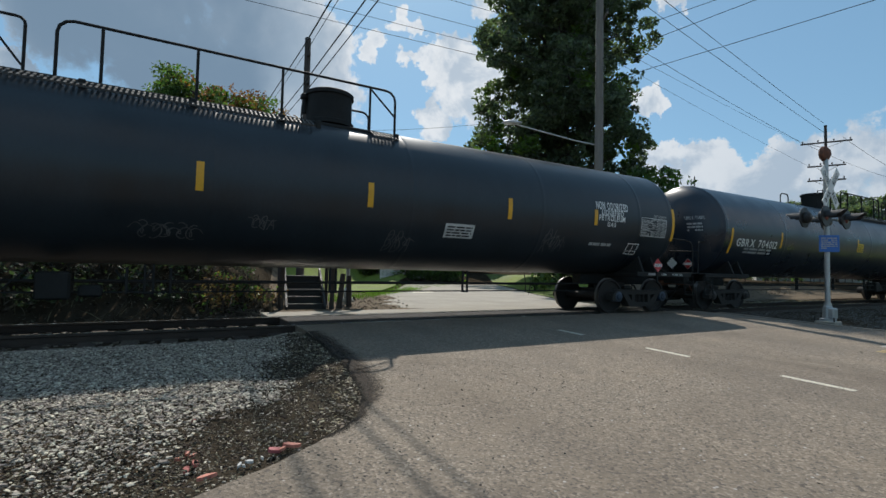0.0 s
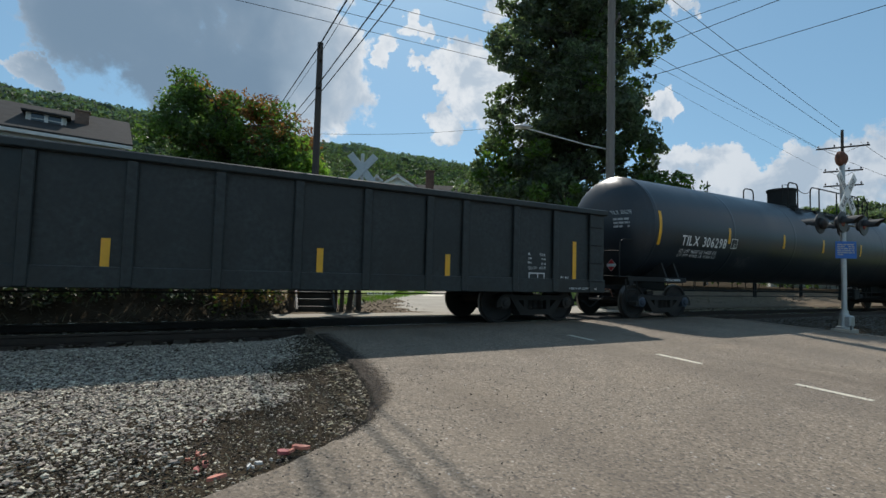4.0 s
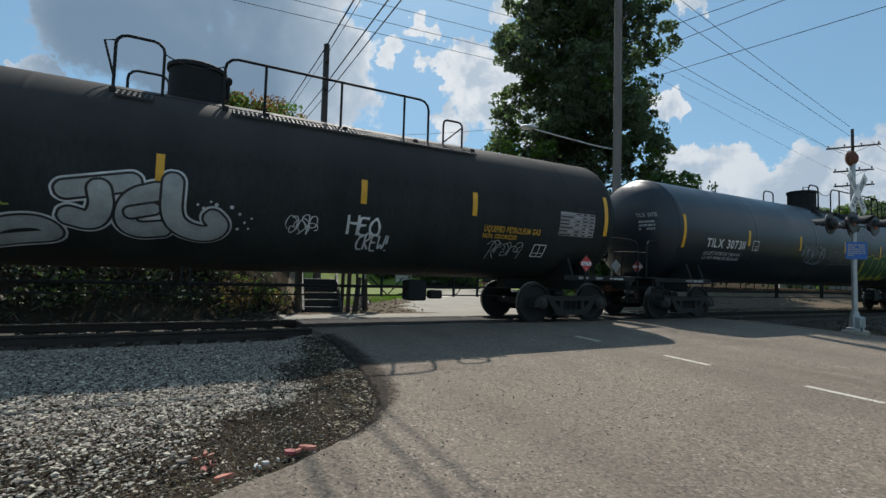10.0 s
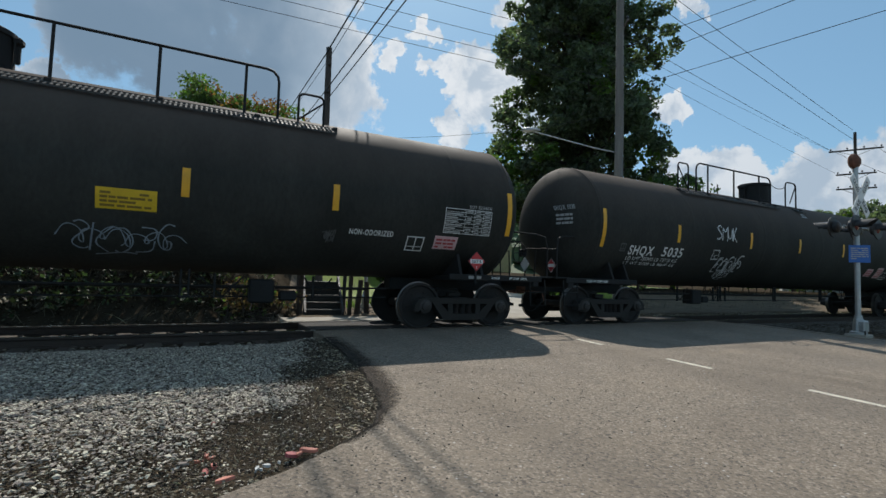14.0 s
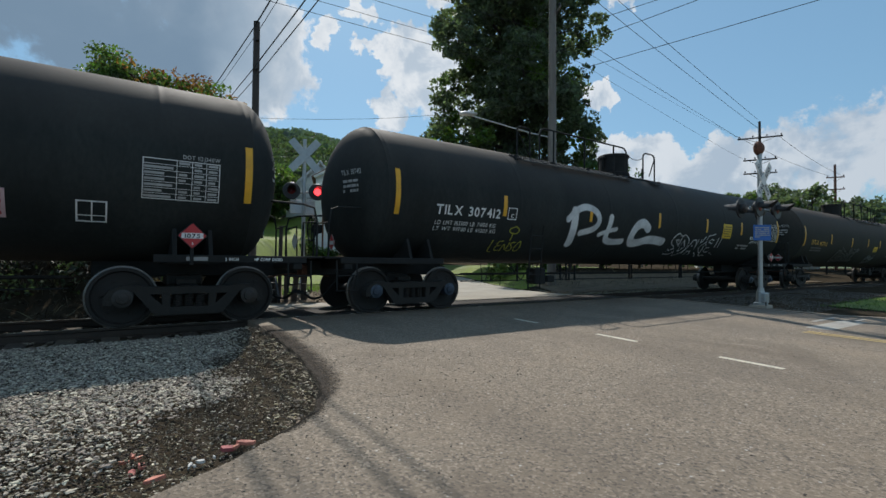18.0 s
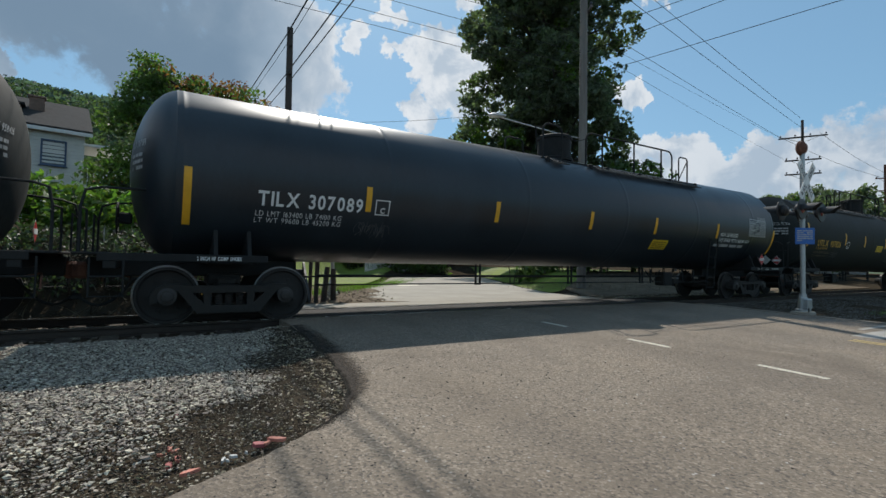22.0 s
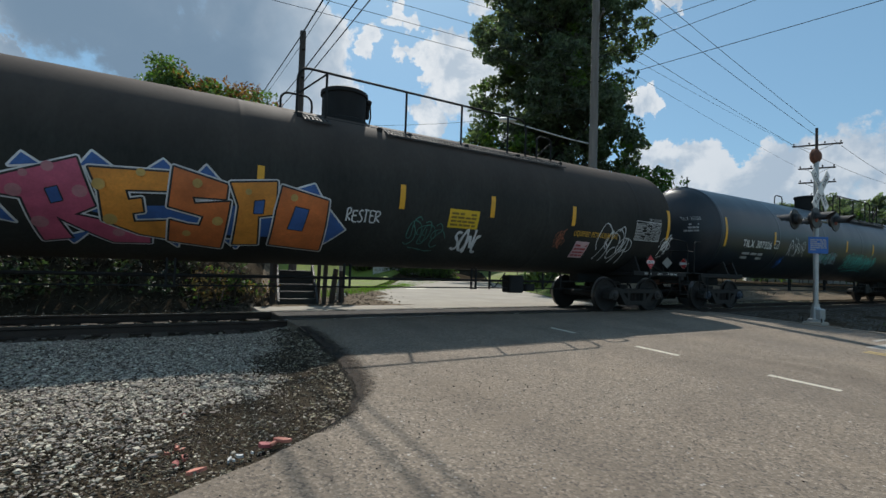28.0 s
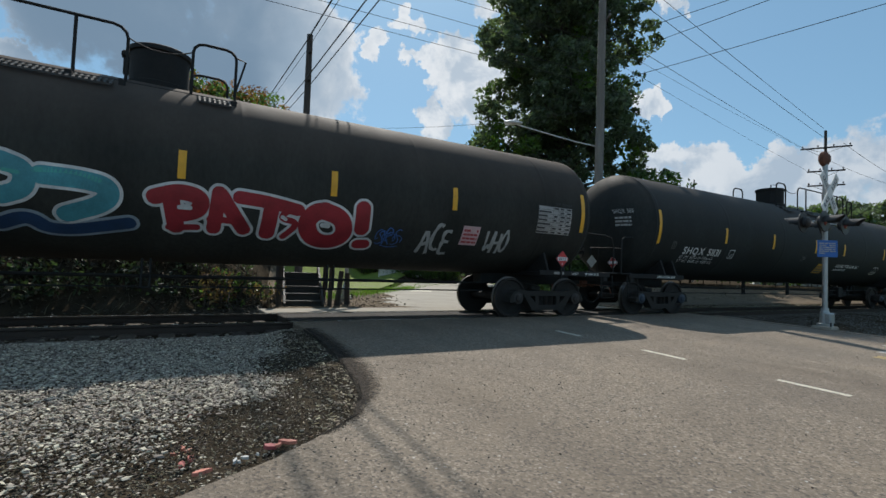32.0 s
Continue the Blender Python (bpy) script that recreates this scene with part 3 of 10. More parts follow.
def ragged(line):
    """The broken edge of the asphalt: small bites and tongues along the line."""
    out = []
    for (x0, y0), (x1, y1) in zip(line, line[1:]):
        n = max(1, int(math.hypot(x1 - x0, y1 - y0) / 0.05))
        for i in range(n):
            x, y = x0 + (x1 - x0) * i / n, y0 + (y1 - y0) * i / n
            k = smooth(-y, 1.8, 2.6) * (1 - smooth(-y, 6.6, 7.4))
            out.append((x + k * (0.045 * noise.noise(Vector((x * 2.1, y * 2.1, 1))) + 0.03 * noise.noise(Vector((x * 9, y * 9, 4)))), y))
    return out + [line[-1]]


def road_z(y):
    return -SLOPE * max(0.0, -1.6 - y)


ROAD_LEFT = [(2.0, 1.75), (3.6, 3.9), (5.0, 5.2), (7.1, 7.9), (8.6, 10.5), (11.5, 15.5), (14.5, 21), (23, 33)]
ROAD_RIGHT = [(12.5, 1.75), (13.0, 4.0), (15.0, 8.0), (18.7, 14.4), (27, 30)]


def side_x(line, y):
    for (x0, y0), (x1, y1) in zip(line, line[1:]):
        if y0 <= y <= y1:
            return x0 + (x1 - x0) * (y - y0) / (y1 - y0)
    return line[-1][0]


def edge_x(y):
    """x of the asphalt's left edge."""
    for (x0, y0), (x1, y1) in zip(EDGE, EDGE[1:]):
        if y1 <= y <= y0:
            return x0 + (x1 - x0) * (y - y0) / (y1 - y0)
    return EDGE[-1][0] if y < -7 else EDGE[0][0]


def ground_z(x, y):
    """The lie of the land."""
    if y < -1.6:
        return road_z(max(y, -60)) - 0.03 - 0.1 * smooth(edge_x(y) - x, 0.05, 0.95) * (1 - smooth(-y, 7.4, 9.0))
    bed = -0.16
    left = smooth(3.2 + max(0.0, min(y, 40.0) - 6.0) * 0.5 - x, 0, 2.5)
    right = smooth(x - 11.5, 0, 5)
    z = bed + smooth(y, 1.6, 2.4) * 0.12
    z += left * (smooth(y, 1.9, 3.6) * 1.25 + smooth(y, 5.0, 22.0) * 1.7 + smooth(y, 24, 42) * 2.2)
    z += right * smooth(y, 2.6, 9.0) * 0.7
    az = math.degrees(math.atan2(x, y + 9.55))      # a hollow between the bank and the far road
    z -= left * 0.6 * smooth(y, 6, 17) * smooth(az, 9.0, 11.0) * (1 - smooth(y, 30, 42))
    z += smooth(y, 25, 90) * 2.0
    if 1.75 < y < 28:      # the far road lies level in a shallow cutting
        k = smooth(x - side_x(ROAD_LEFT, y), -1.2, -0.3) * (1 - smooth(x - side_x(ROAD_RIGHT, y), 0.5, 2.6)) * (1 - smooth(y, 22, 28)) * smooth(y, 1.75, 3.0)
        z += k * (min(z, -0.05) - z)
    return z


def grid_sheet(name, xs, ys, fz, mat, parent=None):
    V = [(x, y, fz(x, y)) for y in ys for x in xs]
    n = len(xs)
    F = [(j * n + i, j * n + i + 1, (j + 1) * n + i + 1, (j + 1) * n + i) for j in range(len(ys) - 1) for i in range(n - 1)]
    return part(name, numpy_mesh(name, V, F, mat, True), None, parent)


def spread(lo, hi, near, step, far):
    """Steps that widen away from the middle."""
    vals, v, s = [near[0]], near[0], step
    while v < near[1]:
        v += step
        vals.append(v)
    while v < hi:
        s *= far
        v += s
        vals.append(v)
    v, s, low = near[0], step, []
    while v > lo:
        s *= far
        v -= s
        low.append(v)
    return low[::-1] + vals


def ground_noise(x, y):
    k = 0.0 if -7.5 < y < 1.6 and 1.0 < x < 14.5 else 1.0
    return ground_z(x, y) + k * 0.035 * noise.noise(Vector((x * 0.9, y * 0.9, 0))) * smooth(abs(y), 1.4, 2.5)


tagged(grid_sheet("ground", spread(-3000, 3000, (-14, 30), 0.5, 1.35), spread(-2500, 3500, (-12, 42), 0.4, 1.35), ground_noise, "soil"),
       "dark bare soil with gravel beside the railway", "ground", kind="structure")


def slab(name, outline, fz, depth, mat, parent=None):
    """A paved patch with a thickness that follows a plane."""
    bm = B()
    hi = [bm.verts.new((x, y, fz(y))) for x, y in outline]
    lo = [bm.verts.new((x, y, fz(y) - depth)) for x, y in outline]
    fs = [bm.faces.new(hi), bm.faces.new(lo[::-1])]
    for i in range(len(hi)):
        j = (i + 1) % len(hi)
        fs.append(bm.faces.new((hi[j], hi[i], lo[i], lo[j])))
    bmesh.ops.recalc_face_normals(bm, faces=fs)
    bmesh.ops.triangulate(bm, faces=fs[:2])
    return part(name, bm, mat, parent)


road = slab("road", ragged(EDGE) + [(-30, -9.5), (-30, -55), (70, -55), (70, -8.2), (22, -7.6), (16, -7.2), (14.3, -6.7), (13.75, -6.0), (13.6, -4.5), (13.6, -1.6)], road_z, 0.2, "asphalt")
tagged(road, "worn grey-brown asphalt road at the level crossing", "road", kind="structure")

def worn_shoulder():
    """The asphalt's broken margin turns down to the gravel; dark dirt fades out over the paving."""
    rim = [p for p in ragged(EDGE) if -6.3 < p[1] < -1.7]
    bm = B()
    rows = []
    for x, y in rim:
        k = smooth(y, -6.2, -4.9)
        w = k * (0.06 + 0.04 * noise.noise(Vector((x * 3, y * 3, 7))))
        rows.append([bm.verts.new(p) for p in ((x + 0.02, y, road_z(y) + 0.004), (x - 0.3 * w, y, road_z(y) - 0.012), (x - w, y, road_z(y) - 0.05), (x - 1.5 * w - 0.01, y, road_z(y) - 0.16))])
    for a, b in zip(rows, rows[1:]):
        for i in range(3):
            bm.faces.new((a[i], b[i], b[i + 1], a[i + 1]))
    bmesh.ops.recalc_face_normals(bm, faces=bm.faces)
    part("shoulder", bm, "tar_dirt", road, "broken dark shoulder of the asphalt", smooth=True)
    V, F, U = [], [], []
    for x, y in rim:
        reach = 0.3 * smooth(y, -6.3, -4.9) + 0.02
        for c in range(2):
            V.append((x + 0.006 + c * reach, y, road_z(y) + 0.005))
            U.append((y, float(c)))
    for i in range(len(rim) - 1):
        F.append((2 * i, 2 * i + 1, 2 * i + 3, 2 * i + 2))
    me = numpy_mesh("dirt_fringe", V, F, "fringe")
    uv = me.uv_layers.new(name="across")
    for lp in me.loops:
        uv.data[lp.index].uv = U[lp.vertex_index]
    part("dirt_fringe", me, None, road, "dark dirt trodden into the margin of the asphalt")


worn_shoulder()


def mark(name, x0, y0, x1, y1, mat, lift=0.004):
    bm = B()
    for f in ((1, 0),):
        vs = [bm.verts.new((x, y, road_z(y) + lift)) for x, y in ((x0, y0), (x1, y0), (x1, y1), (x0, y1))]
        bm.faces.new(vs)
    return part(name, bm, mat, road)


for a, b in ((-2.87, -3.48), (-4.75, -5.46), (-6.62, -7.33), (-8.5, -9.2), (-10.4, -11.1)):
    mark("lane_dash", 6.31, a, 6.41, b, "road_white")
for x in (9.98, 10.16):
    mark("centre_line", x - 0.05, -6.35, x + 0.05, -26, "road_yellow")
mark("stop_bar", 10.7, -6.15, 12.9, -6.55, "road_faded")
mark("edge_dash", 11.9, -5.86, 13.3, -5.96, "road_faded")
mark("edge_dash", 12.6, -6.3, 13.5, -6.38, "road_faded")


def crossing():
    """Paving between and beside the rails."""
    for name, x0, x1, y0, y1, z, mat in (("crossing_panel", 1.95, 13.6, -1.6, -0.80, 0.0, "asphalt"), ("crossing_panel", 1.95, 13.6, -0.66, 0.66, 0.0, "asphalt_dark"), ("crossing_panel", 1.75, 12.6, 0.82, 1.75, 0.012, "concrete")):
        bm = B()
        n = 6
        for i in range(n):
            w = (x1 - x0) / n
            box(bm, (x0 + w * (i + 0.5), (y0 + y1) / 2, z - 0.1), (w - 0.012, y1 - y0, 0.2), 0.012)
        part(name, bm, mat, road)


crossing()
far_road = slab("far_road", [(2.0, 1.75), (12.5, 1.75), (13.0, 4.0), (15.0, 8.0), (18.7, 14.4), (27, 30), (40, 54), (36, 56), (23, 33), (14.5, 21), (11.5, 15.5), (8.6, 10.5), (7.1, 7.9), (5.0, 5.2), (3.6, 3.9)], lambda y: 0.005 + 0.0 * y, 0.25, "concrete")
tagged(far_road, "pale sunlit concrete road beyond the tracks", "road", kind="structure")

bm = B()
bm.faces.new([bm.verts.new(p) for p in ((9.3, 9.5, 0.01), (10.4, 9.5, 0.01), (11.4, 11.3, 0.01), (10.4, 11.3, 0.01))])
part("far_mark", bm, "road_white", far_road)


def track():
    # rail section, both rails, long enough to run out of sight both ways
    sec = [(-0.035, 0.0), (0.035, 0.0), (0.036, -0.035), (0.01, -0.05), (0.009, -0.13), (0.07, -0.15), (0.07, -0.165), (-0.07, -0.165), (-0.07, -0.15), (-0.009, -0.13), (-0.01, -0.05), (-0.036, -0.035)]
    tr = thing("railway_track", "railway track of rusty rails on dark ties", "railway track", kind="structure")
    for y in (-0.7525, 0.7525):
        bm = B()
        prism(bm, [(y + a, b) for a, b in sec], -400, 600, "yz")
        part("rail", bm, "rail", tr)
        bm = B()
        box(bm, (100, y, 0.0005), (1000, 0.05, 0.005), 0.0)
        part("rail_head", bm, "rail_top", tr, "polished steel running surface")
    bm = B()
    box(bm, (0, 0, -0.22), (0.23, 2.6, 0.17), 0.012)
    me = bpy.data.meshes.new("tie")
    bm.to_mesh(me)
    bm.free()
    me.materials.append(M["tie"])
    for i in range(-40, 110):
        x = i * 0.53
        if 1.6 < x < 13.8:
            continue
        ob = part("tie", me, None, tr)
        ob.location = (x, random.uniform(-0.04, 0.04), random.uniform(-0.012, 0.012))
        ob.rotation_euler.z = random.uniform(-0.015, 0.015)


track()

# ---- the train ----
ZC = 2.5          # height of the tanks' axis
CACHE = {}


def shared(key, build, mat, soft=False):
    """A mesh made once and used by all cars."""
    if key not in CACHE:
        bm = B()
        build(bm)
        me = bpy.data.meshes.new(key if isinstance(key, str) else key[0])
        bm.to_mesh(me)
        bm.free()
        for m in (mat if isinstance(mat, tuple) else (mat,)):
            me.materials.append(M[m])
        if soft:
            me.shade_smooth()
            me.set_sharp_from_angle(angle=radians(32))
        CACHE[key] = me
    return CACHE[key]


def add(name, key, build, mat, parent, at=(0, 0, 0), rz=0.0, label="", soft=False):
    ob = part(name, shared(key, build, mat, soft), None, parent, label)
    ob.matrix_basis = pose(*at, 0, 0, rz)
    return ob


def wheelset_mesh(bm):
    prof = [(0.70, 0.14), (0.70, 0.40), (0.715, 0.484), (0.745, 0.484), (0.75, 0.462), (0.83, 0.455), (0.835, 0.41), (0.79, 0.385), (0.765, 0.25), (0.80, 0.15), (0.84, 0.14), (0.84, 0.0)]
    for s in (-1, 1):
        lathe(bm, [(s * a, r) for a, r in prof], "y", 40)
    tube(bm, [(0, -0.72, 0), (0, 0.72, 0)], 0.09, 14)
    for i in range(6):      # casting marks round the web
        a = i * math.pi / 3
        for s in (-1, 1):
            box(bm, (0.27 * math.cos(a), s * 0.785, 0.27 * math.sin(a)), (0.05, 0.012, 0.05), 0.004)
    for f in bm.faces:
        c = f.calc_center_median()
        if math.hypot(c.x, c.z) > 0.445:
            f.material_index = 1


def side_frame_mesh(bm):
    w = 0.11
    arch = [(1.13, 0.36), (1.12, 0.48), (1.05, 0.58), (0.92, 0.64), (0.74, 0.65), (0.55, 0.62)]
    under = [(0.60, 0.51), (0.72, 0.55), (0.84, 0.56), (0.94, 0.54), (1.0, 0.48), (1.02, 0.36)]
    prism(bm, [(-a, b) for a, b in arch] + arch[::-1] + under[::-1] + [(-a, b) for a, b in under], -w, w, "xz")
    for s in (-1, 1):
        pts = [(s * 0.76, 0.56), (s * 0.60, 0.56), (s * 0.33, 0.30), (s * 0.40, 0.185), (s * 0.48, 0.19)]
        prism(bm, pts, -w, w, "xz")
        prism(bm, [(s * 0.27, 0.29), (s * 0.37, 0.29), (s * 0.39, 0.565), (s * 0.27, 0.565)], -w * 0.9, w * 0.9, "xz")
        box(bm, (s * 0.89, 0, 0.52), (0.30, 0.2, 0.10), 0.02)
    prism(bm, [(-0.42, 0.185), (0.42, 0.185), (0.40, 0.305), (-0.40, 0.305)], -w, w, "xz")


def bearing_mesh(bm):
    lathe(bm, [(-0.16, 0.0), (-0.16, 0.06), (-0.15, 0.085), (-0.12, 0.09), (-0.11, 0.135), (0.1, 0.14), (0.1, 0.0)], "y", 18)
    for i in range(3):
        a = i * 2.094 + 0.5
        lathe(bm, [(-0.175, 0.0), (-0.175, 0.016), (-0.155, 0.016)], "y", 6, (0.05 * math.cos(a), 0, 0.05 * math.sin(a)))


def spring_mesh(bm):
    for x in (-0.16, 0.0, 0.16):
        lathe(bm, [(0.305, 0.05)] + [(0.31 + 0.19 * i / 14, 0.075 if i % 2 else 0.055) for i in range(15)] + [(0.51, 0.05)], "z", 10, (x, 0, 0))


def truck_bolster_mesh(bm):
    box(bm, (0, 0, 0.55), (0.36, 2.0, 0.16), 0.03)
    box(bm, (0, 0, 0.70), (0.55, 0.7, 0.2), 0.03)
    for s in (-1, 1):
        box(bm, (s * 0.45, 0, 0.36), (0.1, 1.5, 0.12), 0.02)
        box(bm, (0.0, s * 0.6, 0.68), (0.3, 0.14, 0.10), 0.02)


WHEELSETS = []


def truck(car, x, hub):
    t = add("truck", "truck_bolster", truck_bolster_mesh, "iron", car, (x, 0, 0))
    for s in (-1, 1):
        add("side_frame", "side_frame", side_frame_mesh, "iron_dusty", t, (0, s * 1.0, 0))
        add("spring", "spring", spring_mesh, "iron", t, (0, s * 1.0, 0), soft=True)
        for dx in (-0.89, 0.89):
            add("bearing", ("bearing", hub), bearing_mesh, hub, t, (dx, s * 1.0, 0.457), 0 if s < 0 else 180, soft=True)
    for dx in (-0.89, 0.89):
        w = add("wheelset", "wheelset", wheelset_mesh, ("wheel", "wheel_rim"), t, (dx, 0, 0.457), label="steel wheels with bright rims on one axle", soft=True)
        WHEELSETS.append(w)
    return t


def coupler_mesh(bm):
    box(bm, (0.35, 0, 0.84), (0.75, 0.16, 0.17), 0.03)
    box(bm, (0.78, 0.05, 0.84), (0.2, 0.28, 0.27), 0.05)
    box(bm, (0.86, -0.12, 0.84), (0.14, 0.1, 0.25), 0.03)
    tube(bm, [(0.15, -0.12, 0.72), (0.5, -0.5, 0.8), (0.62, -1.25, 0.78), (0.62, -1.33, 0.6)], 0.014, 6)


def hose_mesh(bm):
    pts = [(0.25, 0, 0.72)] + [(0.35 + 0.75 * i / 8, 0, 0.70 - 0.42 * math.sin(math.pi * i / 10)) for i in range(9)]
    tube(bm, [(a, 0.2 + 0.0 * b, c) for a, b, c in pts], 0.024, 8)
    box(bm, (1.12, 0.2, 0.42), (0.12, 0.06, 0.07), 0.015)


def ends(car, half, mat):
    """Draft gear, platform, handrails, at both ends; the coupler line lies 1.45 beyond the end stripes."""
    for s in (-1, 1):
        rz = 0 if s > 0 else 180
        add("coupler", "coupler", coupler_mesh, "rust", car, (s * (half + 0.62), 0, 0), rz)
        add("air_hose", "hose", hose_mesh, "black", car, (s * (half + 0.35), 0, 0), rz)


# -- tank car --
def tank_mesh(half, r):
    def build(bm):
        e = half + 0.1
        prof = [(-e - 0.72, 0.0)]
        prof += [(-e - 0.72 * math.cos(a), r * math.sin(a)) for a in [radians(d) for d in (8, 18, 28, 38, 48, 57, 66, 74, 82)]]
        seams = [-e, -e * 0.62, -e * 0.24, e * 0.14, e * 0.5, e * 0.86, e]
        for q in seams:
            prof += [(q - 0.09, r), (q - 0.03, r), (q - 0.012, r + 0.004), (q + 0.012, r + 0.004), (q + 0.03, r), (q + 0.09, r)]
        prof += [(e + 0.72 * math.cos(a), r * math.sin(a)) for a in [radians(d) for d in (82, 74, 66, 57, 48, 38, 28, 18, 8)]]
        prof += [(e + 0.72, 0.0)]
        lathe(bm, prof, "x", 72, (0, 0, ZC))
    return build


def stub_mesh(bm):
    """Stub sill, saddle and platform of the right-hand end, about the truck's centre."""
    box(bm, (0.35, 0, 0.90), (3.3, 0.34, 0.30), 0.02)
    for dx, w in ((-0.25, 0.03), (0.25, 0.03)):
        ol = [(-1.38, 0.98), (1.38, 0.98), (1.36, 1.12), (1.2, 1.52), (0.9, 1.3), (0.45, 1.08), (-0.45, 1.08), (-0.9, 1.3), (-1.2, 1.52), (-1.36, 1.12)]
        prism(bm, ol, dx - w, dx + w, "yz")
    box(bm, (0, 0, 1.03), (0.75, 2.76, 0.1), 0.015)
    box(bm, (0.62, -1.37, 1.06), (2.3, 0.05, 0.12), 0.01)
    box(bm, (0.62, 1.37, 1.06), (2.3, 0.05, 0.12), 0.01)
    box(bm, (1.62, 0, 1.0), (0.16, 2.76, 0.22), 0.015)
    box(bm, (1.85, 0, 1.11), (0.42, 2.74, 0.035), 0.008)


def end_rail_mesh(bm, sides=(-1,)):
    for s in sides:
        tube(bm, [(1.98, s * 1.3, 1.1), (1.98, s * 1.3, 1.75), (1.93, s * 1.28, 2.0), (1.75, s * 1.2, 2.06), (1.15, s * 1.0, 2.1)], 0.02, 8)
        tube(bm, [(1.98, s * 1.3, 1.75), (1.98, s * 0.55, 1.78), (1.98, s * 0.5, 1.1)], 0.017, 8)
        tube(bm, [(1.45, s * 1.38, 1.05), (1.45, s * 1.42, 0.5), (1.85, s * 1.42, 0.5), (1.85, s * 1.38, 1.05)], 0.016, 6)
        tube(bm, [(1.45, s * 1.42, 0.78), (1.85, s * 1.42, 0.78)], 0.014, 6)


def brake_wheel_mesh(bm):
    pts = [(0, 0.27 * math.cos(a), 0.27 * math.sin(a)) for a in [i * math.pi / 10 for i in range(21)]]
    tube(bm, pts, 0.016, 6, False)
    for i in range(4):
        a = i * math.pi / 2
        tube(bm, [(0, 0, 0), (0, 0.27 * math.cos(a), 0.27 * math.sin(a))], 0.012, 6)
    box(bm, (-0.12, 0, 0), (0.2, 0.16, 0.2), 0.03)


def manway_mesh(bm):
    lathe(bm, [(3.92, 0.0), (3.92, 0.50), (4.0, 0.50), (4.02, 0.455), (4.52, 0.455), (4.53, 0.49), (4.60, 0.49), (4.62, 0.46), (4.64, 0.2), (4.64, 0.0)], "z", 36)
    box(bm, (0.5, -0.05, 4.5), (0.14, 0.18, 0.12), 0.03)
    box(bm, (0.5, -0.05, 4.3), (0.08, 0.08, 0.3), 0.02)
    tube(bm, [(0.5, -0.2, 4.46), (0.52, -0.2, 4.15), (0.48, -0.22, 3.98)], 0.016, 6)


def loop_pts(x0, x1, y, z0, z1, c=0.16):
    """A hoop of bent tube."""
    out = [(x0, y, z0), (x0, y, z1 - c)]
    out += [(x0 + c - c * math.cos(a), y, z1 - c + c * math.sin(a)) for a in (0.5, 1.05, 1.57)]
    out += [(x1 - c + c * math.sin(a), y, z1 - c + c * math.cos(a)) for a in (0.0, 0.52, 1.07)]
    out += [(x1, y, z1 - c), (x1, y, z0)]
    return out


